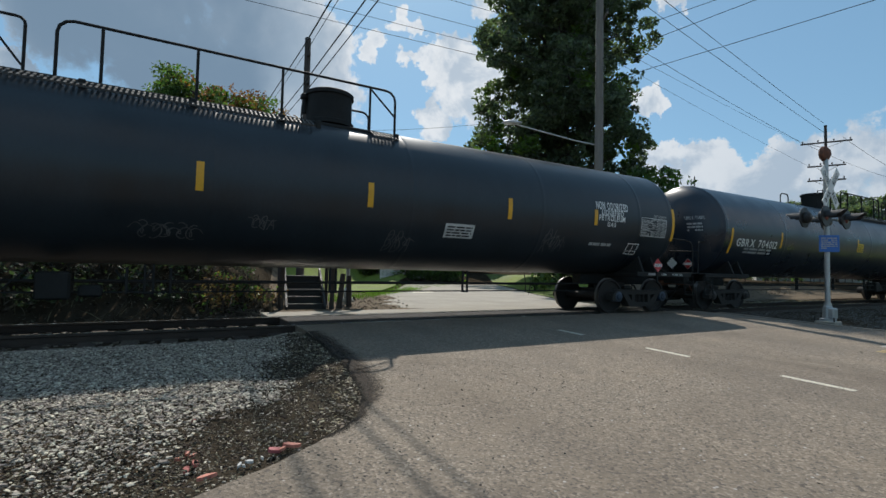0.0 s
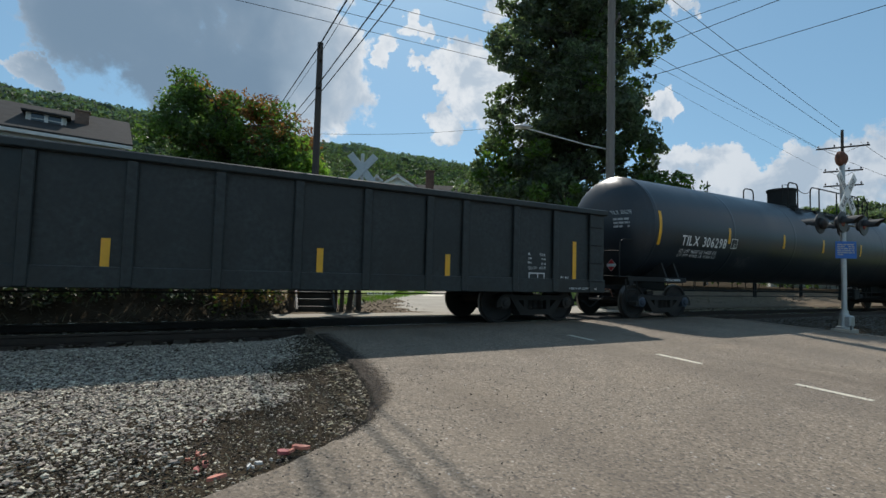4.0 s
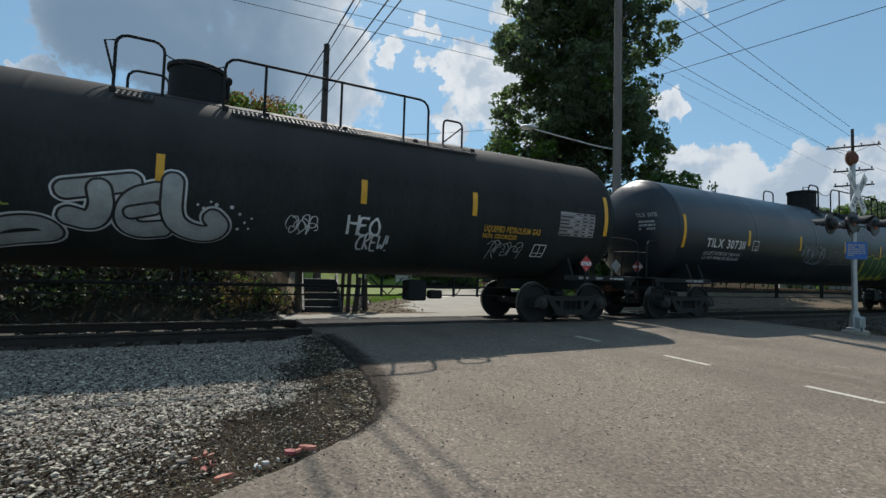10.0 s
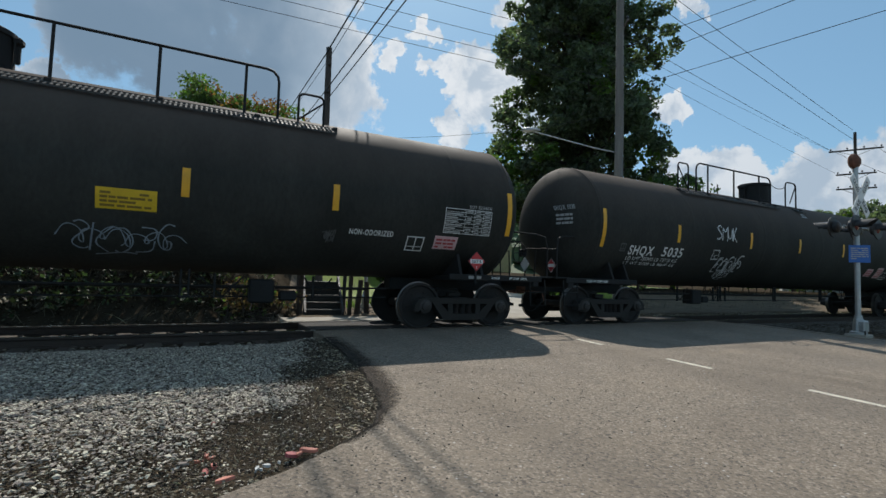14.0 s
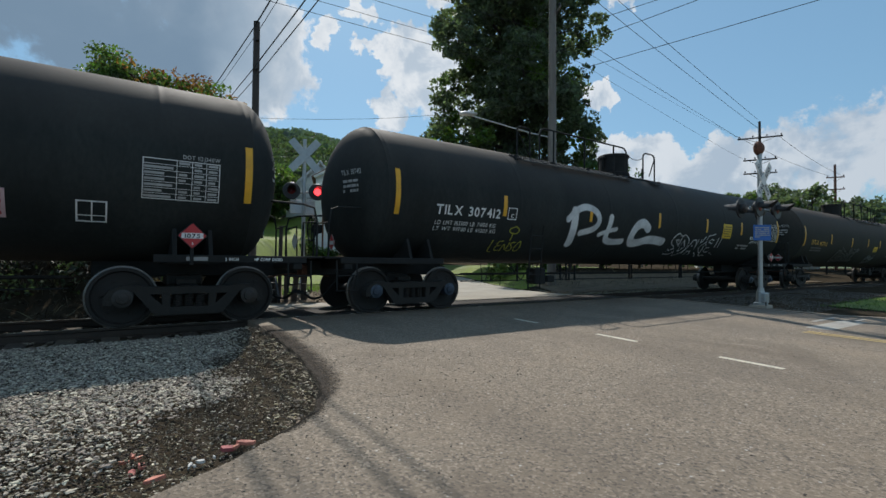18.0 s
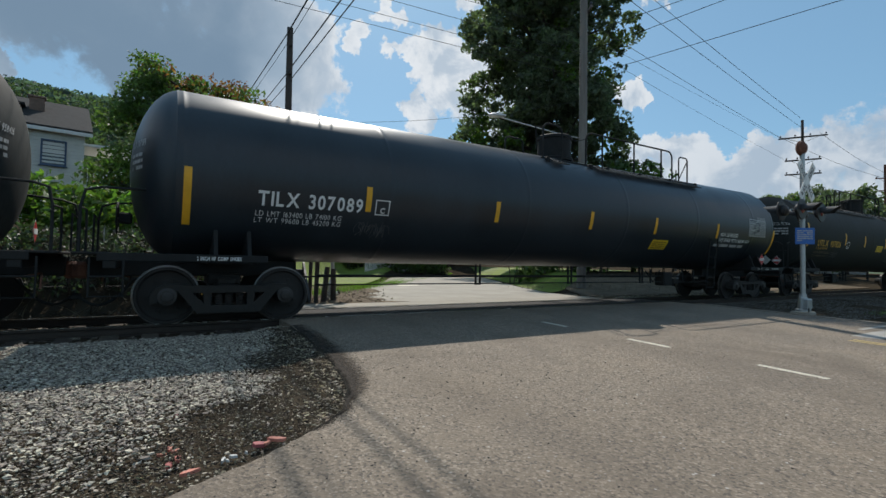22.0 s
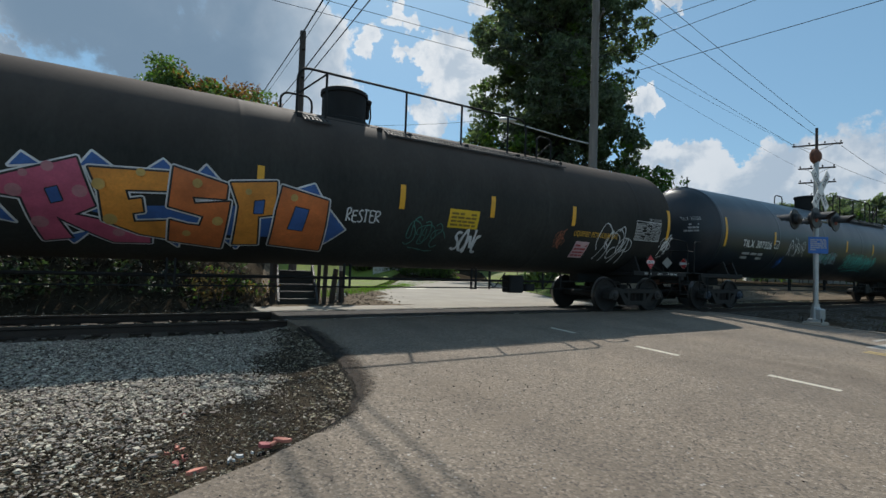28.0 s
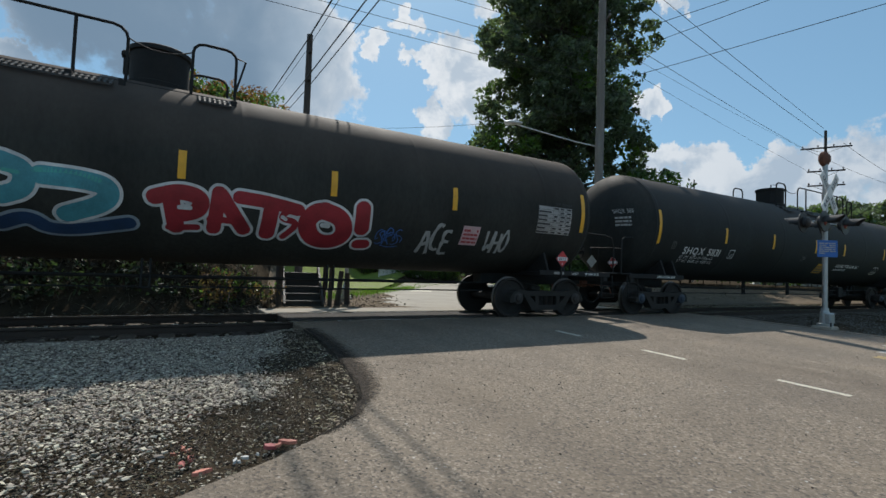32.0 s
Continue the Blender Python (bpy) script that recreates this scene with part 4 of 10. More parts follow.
def top_works(car, m, r, loose, closed):
    """Walkway, railings, manway; m = 1 puts the long rail to the right of the manway, -1 to the left."""
    z0, z1, y = 3.74, 4.66, -0.76
    root = add("walkway", ("walkway", m), lambda bm: [box(bm, (m * 2.1, s * 0.76, 3.745), (6.6, 0.06, 0.09), 0.01) for s in (-1, 1)] +
               [box(bm, (m * x, s * 0.9, 3.6), (0.09, 0.1, 0.32), 0.01) for x in (-1.12, 0.45, 1.1, 2.5, 3.95, 5.3) for s in (-1, 1)], "black", car)

    def grate(bm):
        for s in (-1, 1):
            for i in range(86):
                x = m * (-1.05 + i * 0.074)
                if -0.56 < x < 0.56:
                    continue
                box(bm, (x, s * 0.965, 3.675), (0.03, 0.34, 0.022), 0, Matrix.Translation((x, s * 0.965, 3.675)) @ Matrix.Rotation(s * -0.5, 4, "X") @ Matrix.Translation((-x, -s * 0.965, -3.675)))
            for dy in (-0.15, 0.0, 0.15):
                for a, b in ((-1.05, -0.56), (0.56, 5.3)):
                    box(bm, (m * (a + b) / 2, s * (0.965 + dy), 3.675 - dy * 0.54), (b - a, 0.015, 0.03), 0)
            for i in range(60):
                x = m * (0.6 + i * 0.08)
                box(bm, (x, s * 0.55, 3.755), (0.028, 0.4, 0.02), 0)
    add("grating", ("grating", m), grate, "grating", root)
    for s in (-1, 1):
        if s > 0 or not closed:
            add("hoop", ("hoop", m, s), lambda bm: tube(bm, loop_pts(*sorted((m * -1.14, m * -0.48)), s * 0.76, z0, z1), 0.024, 8), "black", root, soft=True)
        if s < 0:
            if closed:
                add("hoop_brace", ("brace_closed", m), lambda bm: tube(bm, [(m * -1.12, y, z0 + 0.42), (m * -0.62, y, z1 - 0.04)], 0.018, 6), "black", root)
                add("rail_post", ("rail_post", m, 9), lambda bm: tube(bm, [(m * -0.6, y, z0 - 0.1), (m * -0.6, y, z1 - 0.01)], 0.024, 8), "black", root)
            else:
                add("hoop_brace", ("brace", m), lambda bm: tube(bm, [(m * -1.12, y, z1 - 0.1), (m * -1.3, y + 0.1, z1 - 0.1), (m * -1.16, y + 0.2, 4.0)], 0.018, 6), "black", root)
            add("railing", ("railing", m, closed), lambda bm: tube(bm, loop_pts(*sorted((m * (-1.14 if closed else 0.42), m * 4.3)), y, z0, z1, 0.2), 0.024, 8), "black", root, soft=True)
            for i, x in enumerate((1.08, 2.45, 3.75)):
                add("rail_post", ("rail_post", m, i), lambda bm: tube(bm, [(m * x, y, z0 - 0.1), (m * x, y, z1 - 0.01)], 0.024, 8), "black", root)
            add("toe_rail", ("toe", m), lambda bm: tube(bm, loop_pts(*sorted((m * 0.55, m * 3.5)), 0.3, z0, z0 + 0.26, 0.12), 0.018, 6), "black", root)
        else:
            add("railing", ("railing_far", m), lambda bm: tube(bm, loop_pts(*sorted((m * 0.42, m * 4.3)), -y, z0, z0 + 0.3, 0.15), 0.02, 8), "black", root, soft=True)
    tall = z0 + 0.6 if loose else z1 - 0.1
    add("end_hoop", ("end_hoop", m, loose), lambda bm: (tube(bm, loop_pts(*sorted((m * 4.66, m * 5.12)), y, z0, tall, 0.1), 0.022, 8), tube(bm, [(m * 4.68, y, z0 + 0.12), (m * 5.1, y, tall - 0.12)], 0.017, 6)), "black", root)
    if not closed:
        add("chain", ("chain", m), lambda bm: tube(bm, sag((m * -0.5, y, 4.5), (m * 0.44, y, 4.5), 0.13, 10), 0.011, 5), "iron", root)
    add("manway", ("manway", m), manway_mesh, "black", car, (0, 0, 0), 0 if m > 0 else 180, soft=True)


def under_works(car, half, m, kind):
    """Brake rods, hangers, valve boxes and the side ladder under and beside the tank."""
    for y, z, q in ((-0.62, 0.78, 0.018), (-0.62, 0.60, 0.014), (0.5, 0.72, 0.02)):
        add("brake_rod", ("rod", half, y, z), lambda bm: tube(bm, [(-half + 2.2, y, z), (half - 2.2, y, z)], q, 6), "black", car)

    def hanger(bm):
        for dx in (-0.06, 0.06):
            box(bm, (dx, -0.62, 0.81), (0.035, 0.05, 0.48), 0.006)
        box(bm, (0, -0.62, 0.585), (0.17, 0.05, 0.03), 0.006)
    for x in (-3.0, 0.0, 3.0):
        add("rod_hanger", "rod_hanger", hanger, "black", car, (x, 0, 0))

    def valve(bm):
        box(bm, (0, -0.55, 0.70), (0.42, 0.35, 0.42), 0.03)
        box(bm, (0.45, -0.6, 0.62), (0.3, 0.18, 0.18), 0.03)
        tube(bm, [(-1.0, -0.62, 0.95), (-0.62, -0.62, 0.6), (-0.3, -0.62, 0.95)], 0.015, 6)
        tube(bm, [(0.75, -0.62, 0.95), (0.95, -0.62, 0.6), (1.25, -0.62, 0.95)], 0.015, 6)
        for a in (0.9, 1.5, -0.75):
            box(bm, (a, -0.62, 0.78), (0.04, 0.05, 0.42), 0.005)
    add("valve_box", "valve", valve, "black", car, (m * 4.2, 0, 0))

    def ladder(bm):
        r = 1.53
        for dx in (-0.2, 0.2):
            tube(bm, [(dx, -1.45, 0.42), (dx, -1.5, 1.2), (dx, -1.58, 1.95)], 0.018, 6)
        for i in range(5):
            z = 0.46 + i * 0.31
            yy = -1.45 - 0.06 * min(1, max(0, (z - 0.42) / 0.8)) - 0.11 * min(1, max(0, (z - 1.2) / 1.1))
            if z > ZC + 0.4:
                yy = -math.sqrt(max(0, (r + 0.08) ** 2 - (z - ZC) ** 2))
            tube(bm, [(-0.2, yy, z), (0.2, yy, z)], 0.014, 6)
    if kind == "new":
        add("ladder", "ladder", ladder, "black", car, (m * 5.2, 0, 0))


def on_tank(V, r, x, z, out):
    """Wraps flat points (x, z) round the tank's near side."""
    res = []
    for v in V:
        a = (z + v.z - ZC) / r
        a = max(-1.45, min(1.45, a))
        res.append((x + v.x, -(r + out) * math.cos(a), ZC + (r + out) * math.sin(a)))
    return res


LOOSE = ("lettering", "graffiti", "small_writing", "data_writing", "stencil_box", "plate_mark")


def refined(V, F, step=0.13):
    """Faces cut up until none is tall enough to sink into the curve."""
    V, out = list(V), []
    todo = [(f[0], f[i], f[i + 1]) for f in F for i in range(1, len(f) - 1)]
    while todo:
        a, b, c = todo.pop()
        e = max(((abs(V[i].z - V[j].z), i, j, k) for i, j, k in ((a, b, c), (b, c, a), (c, a, b))))
        if e[0] <= step:
            out.append((a, b, c))
            continue
        _, i, j, k = e
        V.append((V[i] + V[j]) / 2)
        n = len(V) - 1
        todo += [(i, n, k), (n, j, k)]
    return V, out


def decal(car, name, V, F, mat, r, x, z, out=0.009, label=""):
    V, F = refined(V, F)
    ob = part(name, numpy_mesh(name, on_tank(V, r, x, z, out), F, mat), None, car, label)
    if name in LOOSE:
        tagged(ob, kind="stuff")
    return ob


def patch(w, h, nz=6, x0=0.0, z0=0.0):
    V = [Vector((x0 + w * i, 0, z0 + h * j / nz)) for j in range(nz + 1) for i in (0, 1)]
    F = [(2 * j, 2 * j + 1, 2 * j + 3, 2 * j + 2) for j in range(nz)]
    return V, F


def joined(*sets):
    V, F = [], []
    for v, f in sets:
        o = len(V)
        V += v
        F += [tuple(i + o for i in q) for q in f]
    return V, F


def write(car, r, txt, x, z, h, mat="letter_white", weight="bold", name="lettering", out=0.009, width=None, shear=0.0, label=""):
    V, F = letters(txt, h, weight, shear=shear, width=width)
    return decal(car, name, V, F, mat, r, x, z, out, label)


def bars(w, h, rows, seed, fill=0.75):
    """Plain bars where small writing cannot be read."""
    rnd = random.Random(seed)
    sets = []
    for i in range(rows):
        z = h * (rows - 1 - i) / rows
        x = 0.0
        while x < w * 0.95:
            l = min(w - x, rnd.uniform(0.15, 0.4) * w)
            if rnd.random() < fill + 0.15:
                sets.append(patch(l * 0.85, h / rows * 0.55, 1, x, z))
            x += l
    return joined(*sets)


def outline_box(w, h, t):
    return joined(patch(w, t, 1), patch(w, t, 1, 0, h - t), patch(t, h, 4), patch(t, h, 4, w - t, 0))


def data_panel(car, r, x, z, w, h, mat="letter_white", seed=1):
    sets = [outline_box(w, h, 0.012)] + [patch(0.008, h, 3, w * f, 0) for f in (0.42, 0.62, 0.81)] + [patch(w, 0.007, 1, 0, h * i / 7) for i in range(1, 7)]
    decal(car, "data_panel", *joined(*sets), mat, r, x, z)
    V, F = [], []
    rnd = random.Random(seed)
    sets = []
    for i in range(7):
        for a, b in ((0.02, 0.38), (0.45, 0.6), (0.65, 0.79), (0.84, 0.98)):
            if rnd.random() < 0.85:
                sets.append(patch(w * (b - a) * rnd.uniform(0.6, 1.0), h / 7 * 0.42, 1, w * a, h * (i + 0.3) / 7))
    sets.append(tuple([[v + Vector((w * 0.5, 0, h + 0.03)) for v in q] if i == 0 else q for i, q in enumerate(letters("DOT 112J340W", 0.065, "bold", width=w * 0.5))]))
    decal(car, "data_writing", *joined(*sets), "letter_grey" if mat == "letter_white" else mat, r, x, z, 0.008)


def hung_placard(car, x, z, s=0.19):
    """A hazard placard in its flat holder beside the end frame."""
    bm = B()
    box(bm, (x, -1.455, z), (0.3, 0.012, 0.3), 0.003, Matrix.Translation((x, -1.455, z)) @ Matrix.Rotation(math.pi / 4, 4, "Y") @ Matrix.Translation((-x, 1.455, -z)))
    box(bm, (x, -1.435, z - 0.2), (0.05, 0.03, 0.5), 0.004)
    h = part("placard_holder", bm, "black", car)
    d = ([Vector((0, 0, -s)), Vector((s, 0, 0)), Vector((0, 0, s)), Vector((-s, 0, 0))], [(0, 1, 2, 3)])
    V, F = d
    part("placard", numpy_mesh("placard", [(x + v.x, -1.464, z + v.z) for v in V], F, "red"), None, h, "red diamond hazard placard with white band")
    V, F = patch(2 * s * 0.78, s * 0.44, 1, -s * 0.78, -s * 0.22)
    part("band", numpy_mesh("band", [(x + v.x, -1.467, z + v.z) for v in V], F, "letter_white"), None, h)
    V, F = letters("1075", s * 0.34, "bold", width=s * 1.1)
    part("number", numpy_mesh("number", [(x + v.x - s * 0.55, -1.470, z + v.z - s * 0.17) for v in V], F, "ink"), None, h)
    V, F = letters("2", s * 0.2, "bold")
    part("number", numpy_mesh("number", [(x + v.x - s * 0.06, -1.467, z + v.z - s * 0.7) for v in V], F, "letter_white"), None, h)


def placard(car, r, x, z, s=0.19):
    d = ([Vector((0, 0, -s)), Vector((s, 0, 0)), Vector((0, 0, s)), Vector((-s, 0, 0))], [(0, 1, 2, 3)])
    p = decal(car, "placard", *d, "red", r, x, z, 0.016, "red diamond hazard placard with white band")
    V, F = patch(2 * s * 0.86, s * 0.5, 1, -s * 0.86, -s * 0.25)
    part("band", numpy_mesh("band", on_tank(V, r, x, z, 0.02), F, "letter_white"), None, p)
    V, F = letters("1075", s * 0.36, "bold", width=s * 1.15)
    V = [v + Vector((-s * 0.57, 0, -s * 0.18)) for v in V]
    part("number", numpy_mesh("number", on_tank(V, r, x, z, 0.024), F, "ink"), None, p)
    V, F = letters("2", s * 0.2, "bold")
    V = [v + Vector((-s * 0.06, 0, -s * 0.72)) for v in V]
    part("number", numpy_mesh("number", on_tank(V, r, x, z, 0.02), F, "letter_white"), None, p)


def plate_box(car, r, x, z, mat="letter_white", s=0.26):
    decal(car, "plate_mark", *joined(outline_box(s, s, 0.02), bars(s * 0.6, s * 0.14, 1, 3)), mat, r, x, z)
    V, F = letters("C", s * 0.36, "bold")
    decal(car, "plate_letter", [v + Vector((s * 0.36, 0, s * 0.14)) for v in V], F, mat, r, x, z)


def consol_box(car, r, x, z, w=0.5, h=0.27, mat="letter_white"):
    decal(car, "stencil_box", *joined(outline_box(w, h, 0.022), patch(0.018, h, 2, w * 0.48, 0), patch(w, 0.015, 1, 0, h * 0.3), bars(w * 0.3, h * 0.3, 2, 5)), mat, r, x, z)


def stroke(pts, w, wob=0.1):
    """A flat brush stroke through (x, z) points."""
    V, F = [], []
    n = len(pts)
    for i, (a, b) in enumerate(pts):
        p, q = pts[max(0, i - 1)], pts[min(n - 1, i + 1)]
        dx, dz = q[0] - p[0], q[1] - p[1]
        l = math.hypot(dx, dz) or 1
        k = w * (0.5 + wob * math.sin(i * 1.3))
        V += [Vector((a - dz / l * k, 0, b + dx / l * k)), Vector((a + dz / l * k, 0, b - dx / l * k))]
    F = [(2 * i, 2 * i + 1, 2 * i + 3, 2 * i + 2) for i in range(n - 1)]
    return V, F


SCRIPT = {"A": "00 29 50|13 44", "B": "00 09 39 47 35 05|35 53 41 00", "C": "58 39 06 02 30 51", "D": "00 09 38 54 31 00", "E": "59 09 05 45|05 00 50", "F": "59 09 00|05 45", "G": "58 29 05 21 51 54 34",
          "H": "09 00|59 50|05 55", "I": "29 20", "J": "59 52 30 02", "K": "09 00|59 04 50", "L": "09 00 50", "M": "00 09 34 69 60", "N": "00 09 50 59", "O": "39 06 02 30 52 56 39", "P": "00 09 49 56 44 04",
          "Q": "39 06 02 30 52 56 39|32 60", "R": "00 09 49 56 04 50", "S": "58 39 07 35 52 20 01", "T": "09 59|29 20", "U": "09 02 20 42 59 50", "V": "09 20 59", "W": "09 10 35 50 69", "X": "09 50|59 00",
          "Y": "09 25 59|25 20", "Z": "09 59 00 50", ".": "10 11", "!": "29 24|20 21", "6": "49 04 11 41 43 14", "7": "09 59 20", "8": "25 48 29 08 25 52 20 02 25", "'": "29 27"}


def rounded(pts, times=2):
    for _ in range(times):
        out = [pts[0]]
        for a, b in zip(pts, pts[1:]):
            out += [(a[0] * 0.75 + b[0] * 0.25, a[1] * 0.75 + b[1] * 0.25), (a[0] * 0.25 + b[0] * 0.75, a[1] * 0.25 + b[1] * 0.75)]
        pts = out + [pts[-1]]
    return pts


def script_letters(txt, w, h, thick, seed=1, slant=0.0, mirror=False):
    """Letters drawn with one spray can: uneven height, rounded turns, overlapping a little."""
    rnd = random.Random(seed)
    n, sets = len(txt), []
    for i, ch in enumerate(txt):
        if ch not in SCRIPT:
            continue
        cw, up, dz = w / n * rnd.uniform(0.85, 1.1), rnd.uniform(0.85, 1.08), rnd.uniform(-0.06, 0.08) * h
        flip = mirror and rnd.random() < 0.6
        for line in SCRIPT[ch].split("|"):
            pts = []
            for q in line.split():
                a, b = int(q[0]) / 6.0 + rnd.uniform(-0.05, 0.05), int(q[1]) / 9.0 + rnd.uniform(-0.05, 0.05)
                a = 1 - a if flip else a
                pts.append((w * i / n + a * cw + slant * b * h, dz + b * h * up))
            if len(pts) > 2:
                pts = rounded(pts)
            sets.append(stroke(pts, thick))
    return joined(*sets)


def script(car, r, txt, x, z, w, h, mat, thick=0.045, seed=1, slant=0.0):
    decal(car, "graffiti", *script_letters(txt, w, h, thick, seed, slant), mat, r, x, z, 0.008)


def outline_script(car, r, txt, x, z, w, h, mat, fat=0.2, seed=1, slant=0.0, line=0.05):
    """Hollow painted letters: a broad line with a dark core."""
    decal(car, "graffiti", *script_letters(txt, w, h, h * fat, seed, slant), mat, r, x, z, 0.006)
    decal(car, "graffiti", *script_letters(txt, w, h, h * fat - line, seed, slant), "tank_old", r, x, z, 0.010)


def scribble(w, h, seed, thick=0.03):
    """An unreadable sprayed tag: looping handwriting in a few connected runs, with a swash or two."""
    rnd = random.Random(seed)
    thick = min(thick * 0.6, 0.055 * h)
    n = max(3, int(w / h * 2.5))
    txt = "".join(rnd.choice("SRKEBGPSCNA") for _ in range(n))
    sets = [script_letters(txt, w * 0.95, h * 0.85, thick, seed, 0.15, True)]
    for a, b, lift in ((0.0, 0.5, 0.5), (0.4, 1.0, 0.42)):
        m = max(8, int((b - a) * n * 5))
        loop = [(w * (a + (b - a) * q / m) + 0.16 * h * math.sin(q * 1.5 + seed), h * (lift + 0.36 * math.cos(q * 1.5 + seed) * (0.7 + 0.3 * math.sin(q * 0.7)))) for q in range(m + 1)]
        sets.append(stroke(rounded(loop, 2), thick * 0.8, 0.14))
    if rnd.random() < 0.5:
        a, b = rnd.uniform(0.0, 0.3), rnd.uniform(0.6, 1.0)
        sets.append(stroke(rounded([(w * (a + (b - a) * f), h * (-0.08 + 0.06 * math.sin(f * 5 + seed))) for f in (0, 0.35, 0.7, 1)], 2), thick, 0.12))
    return joined(*sets)


def tag(car, r, x, z, w, h, mat, seed, thick=0.03, label=""):
    V, F = scribble(w, h, seed, thick)
    decal(car, "graffiti", V, F, mat, r, x, z, 0.008, label)


def on_head(V, half, r, s, u0, z):
    """Wraps flat points onto the near shoulder of a tank's end; u runs outward from the end seam."""
    res = []
    for v in V:
        u = u0 + (v.x if s < 0 else v.x)
        th = radians(24 + 25 * u) if s < 0 else radians(49 - 25 * u)
        q = (r + 0.008) * math.sin(th)
        dz = z + v.z - ZC
        res.append((s * (half + 0.1 + 0.728 * math.cos(th)), -math.sqrt(max(0.0, q * q - dz * dz)), ZC + dz))
    return res


def head_mark(car, half, r, txt, s):
    """Small reporting marks on the end of the tank."""
    if not txt:
        return
    V, F = letters(txt, 0.115, "bold", width=0.95)
    tagged(part("end_lettering", numpy_mesh("end_lettering", on_head(V, half, r, s, 0.0, 2.78), F, "letter_grey"), None, car), kind="stuff")
    V, F = bars(0.8, 0.3, 3, int(half * 100) + s)
    tagged(part("small_writing", numpy_mesh("small_writing", on_head(V, half, r, s, 0.0, 2.42), F, "letter_grey"), None, car), kind="stuff")
    q, x, y, z = 0.17, s * (half + 1.08), -0.82, 1.4
    for k, (size, mat) in enumerate(((q, "letter_white"), (q * 0.92, "red"))):
        part("placard", numpy_mesh("placard", [(x + s * 0.004 * k, y + a * size, z + b * size) for a, b in ((0, -1), (1, 0), (0, 1), (-1, 0))], [(0, 1, 2, 3)], mat), None, car, "small red hazard placard on the end rail")
    V, F = patch(2 * q * 0.74, q * 0.46, 1, -q * 0.74, -q * 0.23)
    part("band", numpy_mesh("band", [(x + s * 0.009, y + v.x, z + v.z) for v in V], F, "letter_white"), None, car)


def tank_car(spec):
    c, half, r, m = spec["c"], spec["half"], spec["r"], spec["m"]
    car = thing("tank_car", spec["label"], "tank car", (c, 0, 0), group="cars of the freight train")
    kind = spec["kind"]
    skin = spec["skin"]
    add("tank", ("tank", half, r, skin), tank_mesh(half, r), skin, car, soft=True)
    tc = half - 0.65 if "tc" not in spec else spec["tc"]
    for s in (-1, 1):
        e = add("end_frame", "stub", stub_mesh, "black", car, (s * tc, 0, 0), 0 if s > 0 else 180)
        add("handrail", "end_rail", end_rail_mesh, "black", e)
        add("handrail", "end_rail_back", lambda bm: end_rail_mesh(bm, (1,)), "black", e)
        truck(car, s * tc, spec["hub"])
    ends(car, half, skin)
    add("brake_wheel", "brake_wheel", brake_wheel_mesh, "black", car, (-half - 1.0, 0.55, 1.75), 180)
    top_works(car, m, r, spec["loose"], spec.get("closed", False))
    under_works(car, half, m, kind)
    for x, z0, z1 in spec["stripes"]:
        V, F = patch(0.11, z1 - z0, 8, -0.055, 0)
        decal(car, "reflector_stripe", V, F, "reflector", r, x, z0, 0.007)
    say(car, "2 INCH", tc + 0.45, 1.035, 0.2, 0.05, y=-1.399)
    say(car, "HF COMP SHOES", tc + 0.9, 1.035, 0.45, 0.05, y=-1.399)
    flat(car, "sill_label", *patch(0.3, 0.06, 1), "label_grey", tc - 0.1, 1.03, -1.399)
    for s in (-1, 1):
        head_mark(car, half, r, spec.get("mark", ""), s)
    spec["extra"](car, r) if "extra" in spec else None
    return car


